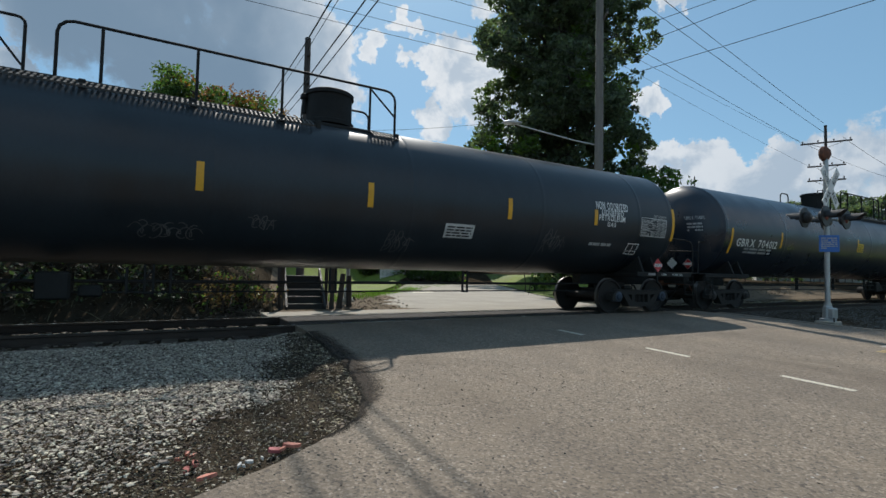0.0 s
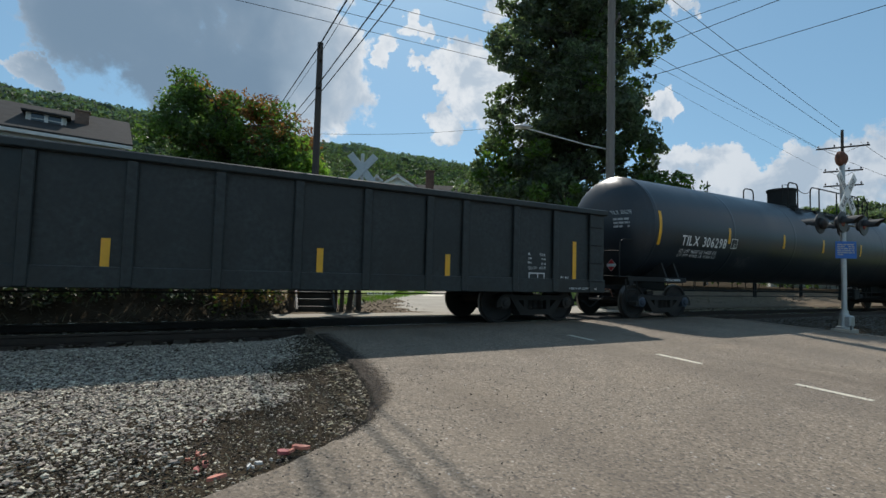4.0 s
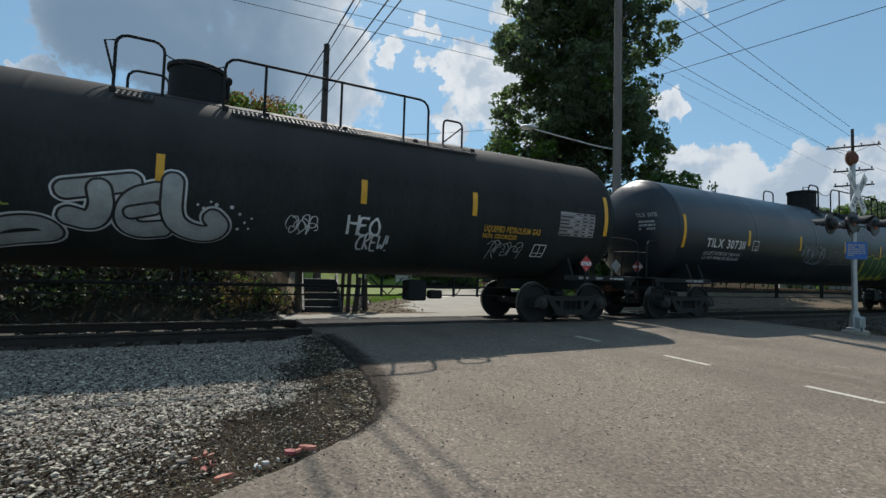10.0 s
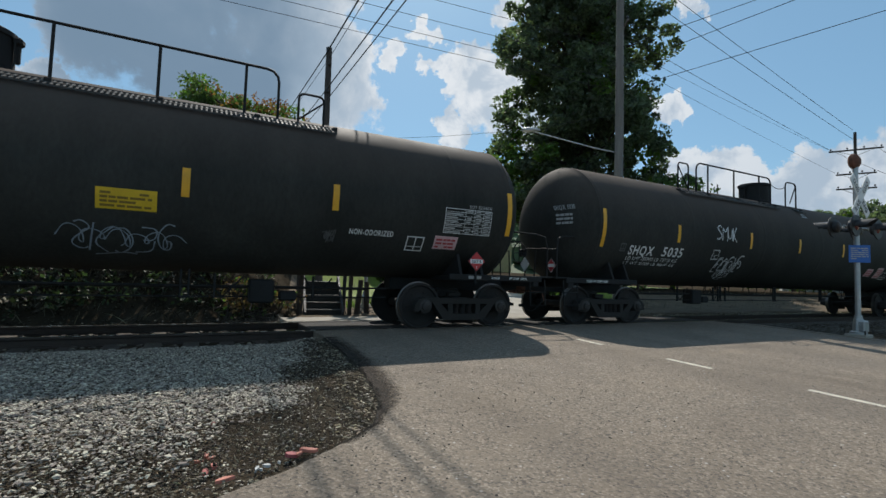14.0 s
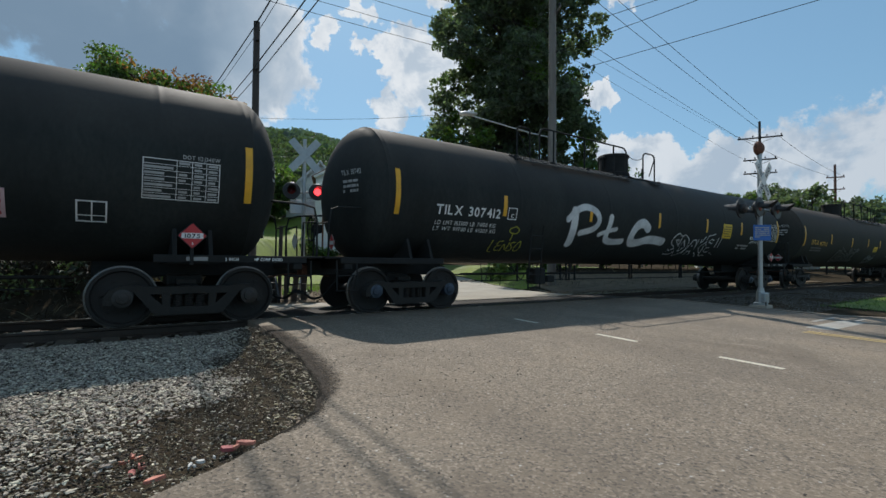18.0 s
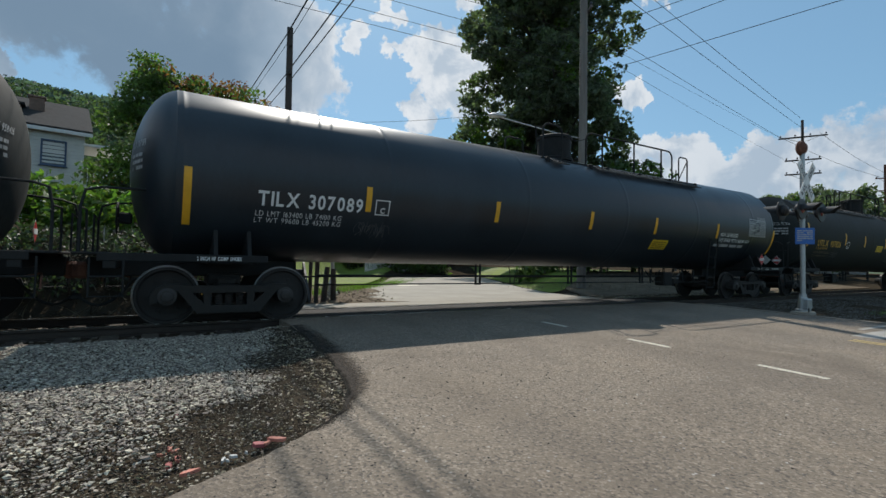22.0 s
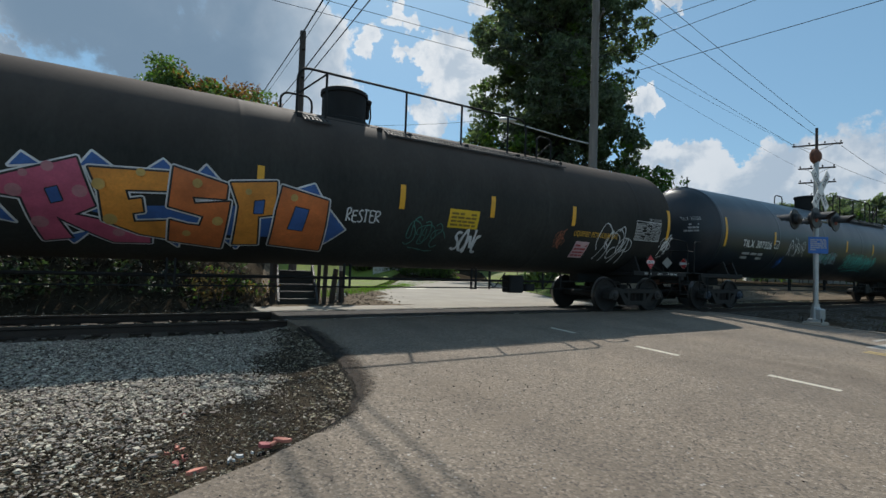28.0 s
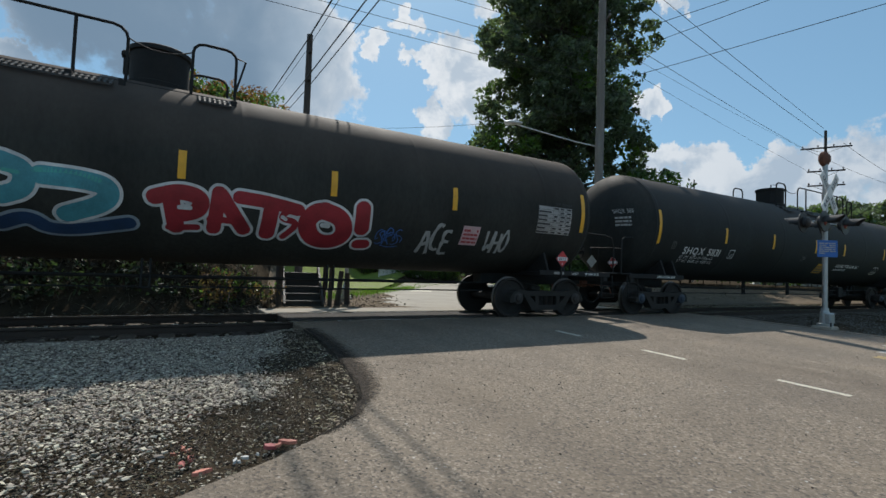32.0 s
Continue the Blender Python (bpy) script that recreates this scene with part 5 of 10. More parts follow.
def gondola(spec):
    c, half = spec["c"], spec["half"]
    car = thing("gondola_car", spec["label"], "gondola car", (c, 0, 0), group="cars of the freight train")
    top, bot, y = 2.63, 1.0, 1.47

    for s in (-1, 1):
        add("side_sheet", ("gside", half, s), lambda bm: box(bm, (0, s * y, (top + bot) / 2), (2 * half, 0.02, top - bot), 0.004), "gondola", car)
        e = add("end_sheet", ("gend", half, s), lambda bm: box(bm, (s * (half - 0.02), 0, (top + bot) / 2), (0.03, 2 * y - 0.03, top - bot), 0.004), "gondola", car)
        for i, z in enumerate((1.35, 1.7, 2.05)):
            add("end_rib", ("gerib", half, s, i), lambda bm: box(bm, (s * (half + 0.03), 0, z), (0.07, 2 * y - 0.05, 0.12), 0.02), "gondola", e)
    add("floor", ("gfloor", half), lambda bm: box(bm, (0, 0, bot), (2 * half - 0.06, 2 * y - 0.04, 0.05), 0), "gondola", car)

    def chord(bm):
        for s in (-1, 1):
            box(bm, (0, s * (y + 0.03), top - 0.03), (2 * half + 0.1, 0.16, 0.13), 0.02)
            box(bm, (s * half, 0, top - 0.03), (0.16, 2 * y, 0.13), 0.02)
    add("top_chord", ("gchord", half), chord, "gondola", car)
    def stake(bm):
        box(bm, (0, -y - 0.06, (top + 0.72) / 2 - 0.05), (0.15, 0.07 if not spec["smooth"] else 0.05, top - 0.72 - 0.1), 0.015)
    for x in spec["stakes"]:
        for s in (0, 180):
            add("side_stake", ("gstake", spec["smooth"]), stake, "gondola", car, (x, 0, 0), s)
    if spec["smooth"]:
        for s in (-1, 1):
            add("side_sill", ("gsill", half, s), lambda bm: box(bm, (0, s * (y + 0.03), 0.86), (2 * half, 0.06, 0.3), 0.01), "gondola", car)
    else:
        def tabs(bm):
            for s in (-1, 1):
                box(bm, (0, s * y * 0.93, 0.93), (2 * half - 3.5, 0.05, 0.14), 0.01)
        add("floor_sill", ("gtabs", half), tabs, "black", car)
    add("centre_sill", ("gcs", half), lambda bm: (box(bm, (0, 0, 0.85), (2 * half + 0.4, 0.4, 0.3), 0.02), [box(bm, (x, 0, 0.85), (0.2, 2.7, 0.2), 0.02) for x in (-half + 1.7, half - 1.7)]), "black", car)
    for s in (-1, 1):
        rz = 0 if s > 0 else 180
        truck(car, s * (half - 1.68), spec["hub"])
        add("coupler", "coupler", coupler_mesh, "rust", car, (s * (half - 0.13), 0, 0), rz)
        add("air_hose", "hose", hose_mesh, "black", car, (s * (half - 0.4), 0, 0), rz)

        def lad(bm):
            for q in (-1, 1):
                for k in range(5):
                    z = 0.55 + k * 0.42
                    tube(bm, [(half + 0.1, q * 1.35, z), (half + 0.1, q * 0.9, z)], 0.014, 6)
                    tube(bm, [(half - 0.15, q * 1.56, z), (half - 0.55, q * 1.56, z)], 0.014, 6)
                for yy in (1.35, 0.9):
                    tube(bm, [(half + 0.1, q * yy, 0.5), (half + 0.1, q * yy, 2.3)], 0.012, 6)
        add("grab_irons", ("glad", half), lad, "black", car, (0, 0, 0), rz)
    if not spec["smooth"]:
        for x in (-2.2, 0.4, 2.4):
            add("brake_gear", ("gtank", x), lambda bm: lathe(bm, [(-0.35, 0.0), (-0.3, 0.15), (0.3, 0.15), (0.35, 0.0)], "x", 14, (x, -0.6, 0.72)), "black", car)
    add("brake_rod", ("grod", half), lambda bm: tube(bm, [(-half + 2.5, -0.7, 0.62), (half - 2.5, -0.7, 0.62)], 0.014, 6), "black", car)
    spec["extra"](car) if "extra" in spec else None
    return car

# -- stickers and spray paint --
for key, col in (("spray_white", (0.66, 0.67, 0.67)), ("spray_thin", (0.1, 0.105, 0.105)), ("spray_mist", (0.3, 0.36, 0.42)), ("spray_silver", (0.36, 0.38, 0.37)), ("spray_green", (0.02, 0.075, 0.035)), ("spray_yellow", (0.42, 0.4, 0.05)),
                 ("spray_lime", (0.3, 0.33, 0.08)), ("spray_teal", (0.08, 0.4, 0.36)), ("spray_teal2", (0.07, 0.3, 0.36)), ("spray_red", (0.33, 0.025, 0.035)), ("spray_rose", (0.5, 0.1, 0.17)), ("spray_orange", (0.7, 0.27, 0.04)), ("spray_flame", (0.62, 0.17, 0.045)),
                 ("spray_rust", (0.32, 0.11, 0.06)), ("spray_blue", (0.045, 0.12, 0.33)), ("spray_pink", (0.4, 0.07, 0.17)), ("spray_green2", (0.05, 0.17, 0.14)), ("spray_blush", (0.45, 0.2, 0.22)), ("spray_amber", (0.5, 0.33, 0.1)), ("label_grey", (0.35, 0.34, 0.33)), ("label_orange", (0.6, 0.32, 0.03)), ("spray_deep", (0.02, 0.055, 0.13))):
    M[key] = material(key, col, 0.6, vary=0.3, scale=2.2, fine=30.0, bump=0.04)


def sticker(car, r, x, z, w, h, mat, rows, ink, label=""):
    V, F = patch(w, h, 4)
    s = decal(car, "label", V, F, mat, r, x, z, 0.007, label)
    if rows:
        V, F = bars(w * 0.86, h * 0.8, rows + 1, int(abs(x) * 37) + rows)
        V = [v + Vector((w * 0.07, 0, h * 0.12)) for v in V]
        tagged(part("small_writing", numpy_mesh("small_writing", on_tank(V, r, x, z, 0.013), F, ink), None, s), kind="stuff")


def cut_out(car, r, pts, mat, out):
    """A filled shape with sharp corners."""
    bm = B()
    f = bm.faces.new([bm.verts.new((x, 0, z)) for x, z in pts])
    f.normal_update()
    bmesh.ops.triangulate(bm, faces=[f])
    bm.verts.index_update()
    V, F = [v.co.copy() for v in bm.verts], [tuple(v.index for v in q.verts) for q in bm.faces]
    bm.free()
    V, F = refined(V, F)
    part("graffiti", numpy_mesh("graffiti", on_tank(V, r, 0, 0, out), F, mat), None, car)


def outlined(car, r, pts, mat, out, white=0.1, dark=0.055):
    """An angular painted shape: white edge, dark line, colour."""
    loop = pts + [pts[0]]
    for w, m, o in ((white, "spray_white", 0.0), (dark, "ink", 0.003)):
        for a, b in zip(loop, loop[1:]):
            if w:
                V, F = refined(*soft_stroke([a, b], w))
                part("graffiti", numpy_mesh("graffiti", on_tank(V, r, 0, 0, out + o), F, m), None, car)
    cut_out(car, r, pts, mat, out + 0.006)


def soft_stroke(pts, w):
    """A broad stroke with rounded ends through (x, z) points."""
    P = rounded(pts, 3)
    d0 = math.hypot(P[1][0] - P[0][0], P[1][1] - P[0][1]) or 1
    d1 = math.hypot(P[-1][0] - P[-2][0], P[-1][1] - P[-2][1]) or 1
    a, b = [(P[0][k] - P[1][k]) / d0 for k in (0, 1)], [(P[-1][k] - P[-2][k]) / d1 for k in (0, 1)]
    caps = (0.48, 0.42, 0.3, 0.15)
    P = [(P[0][0] + a[0] * w * c, P[0][1] + a[1] * w * c) for c in caps] + P + [(P[-1][0] + b[0] * w * c, P[-1][1] + b[1] * w * c) for c in caps[::-1]]
    n, V = len(P), []
    for i, (x, z) in enumerate(P):
        p, q = P[max(0, i - 1)], P[min(n - 1, i + 1)]
        dx, dz = q[0] - p[0], q[1] - p[1]
        l = math.hypot(dx, dz) or 1
        e = min(i, n - 1 - i)
        k = w / 2 * (math.sqrt(max(0.02, 1 - (2 * caps[e]) ** 2)) if e < 4 else 1.0)
        V += [Vector((x - dz / l * k, 0, z + dx / l * k)), Vector((x + dz / l * k, 0, z - dx / l * k))]
    return V, [(2 * i, 2 * i + 1, 2 * i + 3, 2 * i + 2) for i in range(n - 1)]


def brush(car, r, lines, mat, out=0.008, rim=None, edge=None, stack=False, spill=0.09):
    """Broad sprayed strokes, each (width, points); with a wider rim behind where given."""
    for i, (w, pts) in enumerate(lines):
        up = 0.0035 * i if stack or edge else 0.0
        for extra, m, o in ((0.13 if edge else spill, rim, out - 0.003 + (up if stack else 0.0)), (0.07, edge, out + up), (0.0, mat, out + up + (0.0018 if edge else 0.0))):
            if m:
                V, F = refined(*soft_stroke(pts, w + extra))
                part("graffiti", numpy_mesh("graffiti", on_tank(V, r, 0, 0, o + 0.0003 * i), F, m), None, car)


def panel(car, r, pts, mat, out):
    """A filled painted shape with rounded corners."""
    P = rounded(pts + [pts[0]], 2)[:-1]
    cx, cz = sum(p[0] for p in P) / len(P), sum(p[1] for p in P) / len(P)
    V = [Vector((0, 0, 0))] + [Vector((p[0] - cx, 0, p[1] - cz)) for p in P]
    n = len(P)
    decal(car, "graffiti", V, [(0, i + 1, (i + 1) % n + 1) for i in range(n)], mat, r, cx, cz, out)


def spots(car, r, places, mat, out=0.0185):
    """Round dabs of paint, each (x, z, radius)."""
    for x, z, q in places:
        V = [Vector((0, 0, 0))] + [Vector((q * math.cos(a), 0, q * math.sin(a))) for a in [k * math.pi / 6 for k in range(12)]]
        decal(car, "graffiti", V, [(0, k + 1, (k + 1) % 12 + 1) for k in range(12)], mat, r, x, z, out)


# -- lettering on the flat sides of gondolas --
def flat(car, name, V, F, mat, x, z, y=-1.492, label=""):
    ob = part(name, numpy_mesh(name, [(x + v.x, y, z + v.z) for v in V], F, mat), None, car, label)
    if name in LOOSE:
        tagged(ob, kind="stuff")
    return ob


def say(car, txt, x, z, w, h, mat="letter_white", weight="bold", y=-1.492):
    V, F = letters(txt, h, weight, width=w)
    flat(car, "lettering", V, F, mat, x, z, y)


# ---- stones, weeds, banks ----
BLOCK_V, BLOCK_F = None, None


def block():
    global BLOCK_V, BLOCK_F
    bm = B()
    bmesh.ops.create_cube(bm, size=1.35)
    for v in bm.verts:      # a skewed block, broken faces and sharp edges
        v.co.x += 0.3 * v.co.y * (1 if v.co.z > 0 else -1)
        v.co.y += 0.25 * v.co.z
    bmesh.ops.triangulate(bm, faces=bm.faces)
    BLOCK_V = np.array([v.co[:] for v in bm.verts])
    BLOCK_F = np.array([[v.index for v in f.verts] for f in bm.faces])
    bm.free()


block()


def lumps(name, centres, sizes, mat, flat_=0.65, rough=0.25, seed=1, kind="stuff", long_=1.3):
    """Many small rough lumps in one mesh."""
    rng = np.random.default_rng(seed)
    c, s = np.asarray(centres, float), np.asarray(sizes, float)
    n, k = len(c), len(BLOCK_V)
    ang = rng.uniform(0, 2 * np.pi, n)
    v = BLOCK_V[None] * (1 + rng.uniform(-rough, rough, (n, k, 1)))
    v = v * np.stack([rng.uniform(0.7, long_, n), rng.uniform(0.7, 1.1, n), rng.uniform(flat_ * 0.7, flat_ * 1.2, n)], 1)[:, None]
    tilt = rng.uniform(-0.5, 0.5, n)
    y, z = v[..., 1] * np.cos(tilt)[:, None] - v[..., 2] * np.sin(tilt)[:, None], v[..., 1] * np.sin(tilt)[:, None] + v[..., 2] * np.cos(tilt)[:, None]
    x = v[..., 0] * np.cos(ang)[:, None] - y * np.sin(ang)[:, None]
    y = v[..., 0] * np.sin(ang)[:, None] + y * np.cos(ang)[:, None]
    V = np.stack([x, y, z], -1) * s[:, None, None] + c[:, None]
    F = (BLOCK_F[None] + (np.arange(n) * k)[:, None, None]).reshape(-1, 3)
    return part(name, numpy_mesh(name, V.reshape(-1, 3).tolist(), F.tolist(), mat), None)


def light_x(y):
    """x up to which the pale gravel reaches."""
    pts = [(-1.3, 1.75), (-1.9, 1.6), (-2.9, 1.2), (-3.6, 0.85), (-4.5, 1.0), (-5.1, 0.82), (-5.3, 0.48), (-5.6, 0.15), (-6.25, -0.05), (-6.6, -0.4), (-7.5, -1.4)]
    for (y0, x0), (y1, x1) in zip(pts, pts[1:]):
        if y1 <= y <= y0:
            return x0 + (x1 - x0) * (y - y0) / (y1 - y0)
    return -1.5


def gravel():
    rng = np.random.default_rng(4)
    pale, soil, ps, ds = [], [], [], []
    while len(pale) < 80000:
        x, y = rng.uniform(-4.2, 1.9), rng.uniform(-7.6, -1.3)
        lim = light_x(y) + 0.22 * noise.noise(Vector((x * 2, y * 3, 3))) + 0.3 * noise.noise(Vector((x * 0.8, y * 0.8, 9))) + rng.normal() * 0.1
        s = 0.0045 + 0.0115 * rng.random() ** 2.2
        z = max(ground_z(x, y), -0.16) + 0.01
        worn = smooth(-y, 4.4, 6.6) * (0.72 + 0.6 * noise.noise(Vector((x * 1.6, y * 1.6, 5))))
        if x < lim and rng.random() > worn:
            pale.append((x, y, z + rng.uniform(0, 0.018)))
            ps.append(s)
        elif x < edge_x(y) - 0.02 and rng.random() < 0.9:
            soil.append((x, y, z - 0.002))
            ds.append(s * rng.uniform(0.3, 0.95))
            if rng.random() < 0.1:      # a stray pale stone on the soil
                pale.append((x, y, z))
                ps.append(s * 0.7)
    for i in range(26000):     # fines that fill the gaps
        x, y = rng.uniform(-3.6, 0.9), rng.uniform(-7.6, -2.0)
        if x < light_x(y) + 0.2:
            soil.append((x, y, ground_z(x, y) + 0.006))
            ds.append(rng.uniform(0.005, 0.011))
    for i in range(9000):      # the stones thin out along the track
        x, y = -4.2 - rng.exponential(1.6), rng.uniform(-7.4, -1.4) + rng.normal() * 0.3
        pale.append((x, min(y, -1.4), max(ground_z(x, min(y, -1.6)), -0.16) + 0.012))
        ps.append(rng.uniform(0.008, 0.024))
    tagged(lumps("gravel", pale, ps, "stone", 0.42, 0.5, seed=2, long_=1.9), "pale grey crushed stone beside the track", "gravel", kind="stuff")
    tagged(lumps("soil_crumbs", soil, ds, "soil_grit", 0.5, 0.4, seed=3), "dark crumbly soil and fine grit along the asphalt edge", "soil", kind="stuff")
    c, s = [], []
    for i in range(420):       # twigs, straw and chips along the broken edge
        y = -2.6 - 3.6 * rng.random()
        x = edge_x(y) - abs(rng.normal()) * 0.22 + 0.05
        c.append((x, y, max(ground_z(x, y), road_z(y) - 0.04) + 0.012))
        s.append(rng.uniform(0.006, 0.014))
    tagged(lumps("edge_chips", c, s, "chip", 0.3, 0.4, seed=31, long_=3.2), "pale chips and straw on the soil beside the asphalt", "litter", kind="stuff")
    c, s = [], []
    for i in range(9000):
        x = rng.uniform(-9, 1.7) if rng.random() < 0.6 else rng.uniform(13.8, 34)
        y = rng.uniform(-1.7, 2.6)
        if abs(abs(y) - 0.7525) < 0.08:
            continue
        c.append((x, y, -0.16 - 0.04 * abs(y) * 0.5 + rng.uniform(-0.02, 0.03)))
        s.append(rng.uniform(0.02, 0.045))
    tagged(lumps("track_ballast", c, s, "stone_dark", seed=5), "dirty dark ballast between the ties", "ballast", kind="stuff")
    c, s = [], []
    for i in range(11000):
        x, y = rng.uniform(13.9, 26), rng.uniform(-5.2, -1.6)
        c.append((x, y, ground_z(x, y) + 0.006))
        s.append(rng.uniform(0.006, 0.02))
    tagged(lumps("verge_stones", c, s, "verge_stone", 0.5, 0.4, seed=17), "dark gravel about the foot of the signal", "gravel", kind="stuff")
    # leaf litter and rubble on the far banks
    c, s = [], []
    for i in range(10000):
        if rng.random() < 0.75:
            x, y = rng.uniform(-8, 2.4), rng.uniform(1.7, 5.6)
        else:
            x, y = rng.uniform(13.5, 34), rng.uniform(2.2, 5.5)
        c.append((x, y, ground_z(x, y) + 0.008))
        s.append(rng.uniform(0.008, 0.03))
    tagged(lumps("rubble", c, s, "bank_stone", 0.6, 0.4, seed=6), "brown rubble and leaf litter on the bank", "rubble", kind="stuff")
    c, s = [], []
    for i in range(1500):
        x, y = 1.9 - rng.exponential(0.75), 1.85 + rng.exponential(0.28)
        c.append((x, y, ground_z(x, y) + 0.012))
        s.append(rng.uniform(0.007, 0.026))
    tagged(lumps("litter", c, s, "stone_dark", 0.4, 0.5, seed=26, long_=2.2), "pale chips and dry litter at the foot of the bank", "litter", kind="stuff")
    c, s = [], []
    for i in range(5000):
        x, y = rng.uniform(13.4, 30), 1.9 + abs(rng.normal()) * 0.75
        c.append((x, y, ground_z(x, y) + 0.012))
        s.append(rng.uniform(0.01, 0.04))
    tagged(lumps("bank_litter", c, s, "chip", 0.35, 0.5, seed=27, long_=2.6), "pale dry sticks and stones at the sunlit foot of the bank", "litter", kind="stuff")
    c, s = [], []
    for i in range(2600):
        x, y = rng.uniform(2.2, 8.0), rng.uniform(1.9, 7.5)
        if x > 5.2 + (y - 1.9) * 0.35 + rng.normal() * 0.35 or x < 2.2 + (y - 2.2) * 0.7:
            continue
        c.append((x, y, 0.02))
        s.append(rng.uniform(0.008, 0.035) if rng.random() < 0.3 else 0.01)
    tagged(lumps("shoulder_stones", c, s, "shoulder_stone", seed=7), "loose stones on the dirt shoulder of the far road", "stones", kind="stuff")


def road_grit():
    """Small loose stones lying about on the asphalt."""
    rng = np.random.default_rng(14)
    c, s = [], []
    for i in range(1500):
        y = rng.uniform(-8.6, -3.2)
        x = edge_x(y) + rng.exponential(1.6) if i % 2 else rng.uniform(1.5, 12)
        c.append((x, y, road_z(y) + 0.002))
        s.append(rng.uniform(0.003, 0.009))
    e, d = [], []
    for i in range(16000):
        y = rng.uniform(-6.3, -2.2)
        x = edge_x(y) - 0.02 + rng.exponential(0.03 + 0.06 * smooth(y, -6.0, -4.6))
        e.append((x, y, road_z(y) + 0.001))
        d.append(rng.uniform(0.002, 0.006))
    tagged(lumps("edge_dirt", e, d, "tar_dirt", 0.1, 0.4, seed=33, long_=1.8), "dark dirt and tar crumbs strewn along the asphalt edge", "dirt", kind="stuff")
    w, u = [], []
    while len(w) < 900:
        x, y = rng.uniform(-0.2, 1.9), rng.uniform(-6.4, -2.4)
        if light_x(y) - 0.45 < x < edge_x(y) - 0.05:
            w.append((x, y, ground_z(x, y) + 0.012))
            u.append(rng.uniform(0.002, 0.006))
    tagged(lumps("twig_litter", w, u, "twig", 0.6, 0.4, seed=37, long_=7.0), "dry brown twigs and stalks on the soil beside the asphalt", "twigs", kind="stuff")
    tagged(lumps("road_grit", c, s, "stone_dark", seed=15), "small dark and pale grit lying on the asphalt", "grit", kind="stuff")


gravel()
road_grit()
shoulder = slab("dirt_shoulder", [(2.05, 1.76), (5.9, 1.76), (5.3, 2.3), (5.7, 2.9), (5.4, 3.6), (6.2, 4.3), (6.0, 5.0), (7.0, 6.0), (7.4, 8.0), (5.2, 7.2), (3.7, 5.8), (3.0, 4.2), (2.25, 2.9)], lambda y: 0.012, 0.2, "dirt")
tagged(shoulder, "brown dirt shoulder with stones beside the far road", "ground", kind="structure")


def leaves(centres, radii, per, size, rng, up=0.3):
    """Kite-shaped leaves scattered through clumps; vertices and faces."""
    c, r = np.repeat(np.asarray(centres, float), per, 0), np.repeat(np.asarray(radii, float), per)
    n = len(c)
    d = rng.normal(size=(n, 3))
    d /= np.linalg.norm(d, axis=1)[:, None]
    p = c + d * (r * rng.uniform(0.35, 1.0, n) ** 0.5)[:, None] * np.array([1, 1, 0.8])
    nrm = rng.normal(size=(n, 3)) + np.array([0, 0, up])
    nrm /= np.linalg.norm(nrm, axis=1)[:, None]
    a = np.cross(nrm, rng.normal(size=(n, 3)))
    a /= np.linalg.norm(a, axis=1)[:, None]
    b = np.cross(nrm, a)
    s = (size * rng.uniform(0.6, 1.3, n))[:, None]
    V = np.stack([p - a * s, p + b * s * 0.55 + nrm * s * 0.15, p + a * s, p - b * s * 0.55 + nrm * s * 0.15], 1)
    F = np.arange(n * 4).reshape(n, 4)
    return V.reshape(-1, 3), F


def foliage(name, groups, parent, seed, label=""):
    """One crown mesh; each group: (centres, radii, leaves a clump, leaf size, material)."""
    rng = np.random.default_rng(seed)
    V, F, I, mats, o = [], [], [], [], 0
    for gi, (c, r, per, size, mat) in enumerate(groups):
        if not len(c):
            continue
        v, f = leaves(c, r, per, size, rng)
        V.append(v)
        F.append(f + o)
        I += [len(mats)] * len(f)
        mats.append(mat)
        o += len(v)
    me = bpy.data.meshes.new(name)
    me.from_pydata(np.concatenate(V).tolist(), [], np.concatenate(F).tolist())
    for m in mats:
        me.materials.append(M[m])
    me.polygons.foreach_set("material_index", I)
    return part(name, me, None, parent, label)


def limb(bm, a, b, r0, r1, bend, rng, n=6):
    a, b = Vector(a), Vector(b)
    off = Vector(rng.normal(size=3)) * bend
    pts = [a.lerp(b, i / n) + off * math.sin(math.pi * i / n) for i in range(n + 1)]
    tube(bm, pts, r0, 8, True, [r0 + (r1 - r0) * i / n for i in range(n + 1)])
    return pts


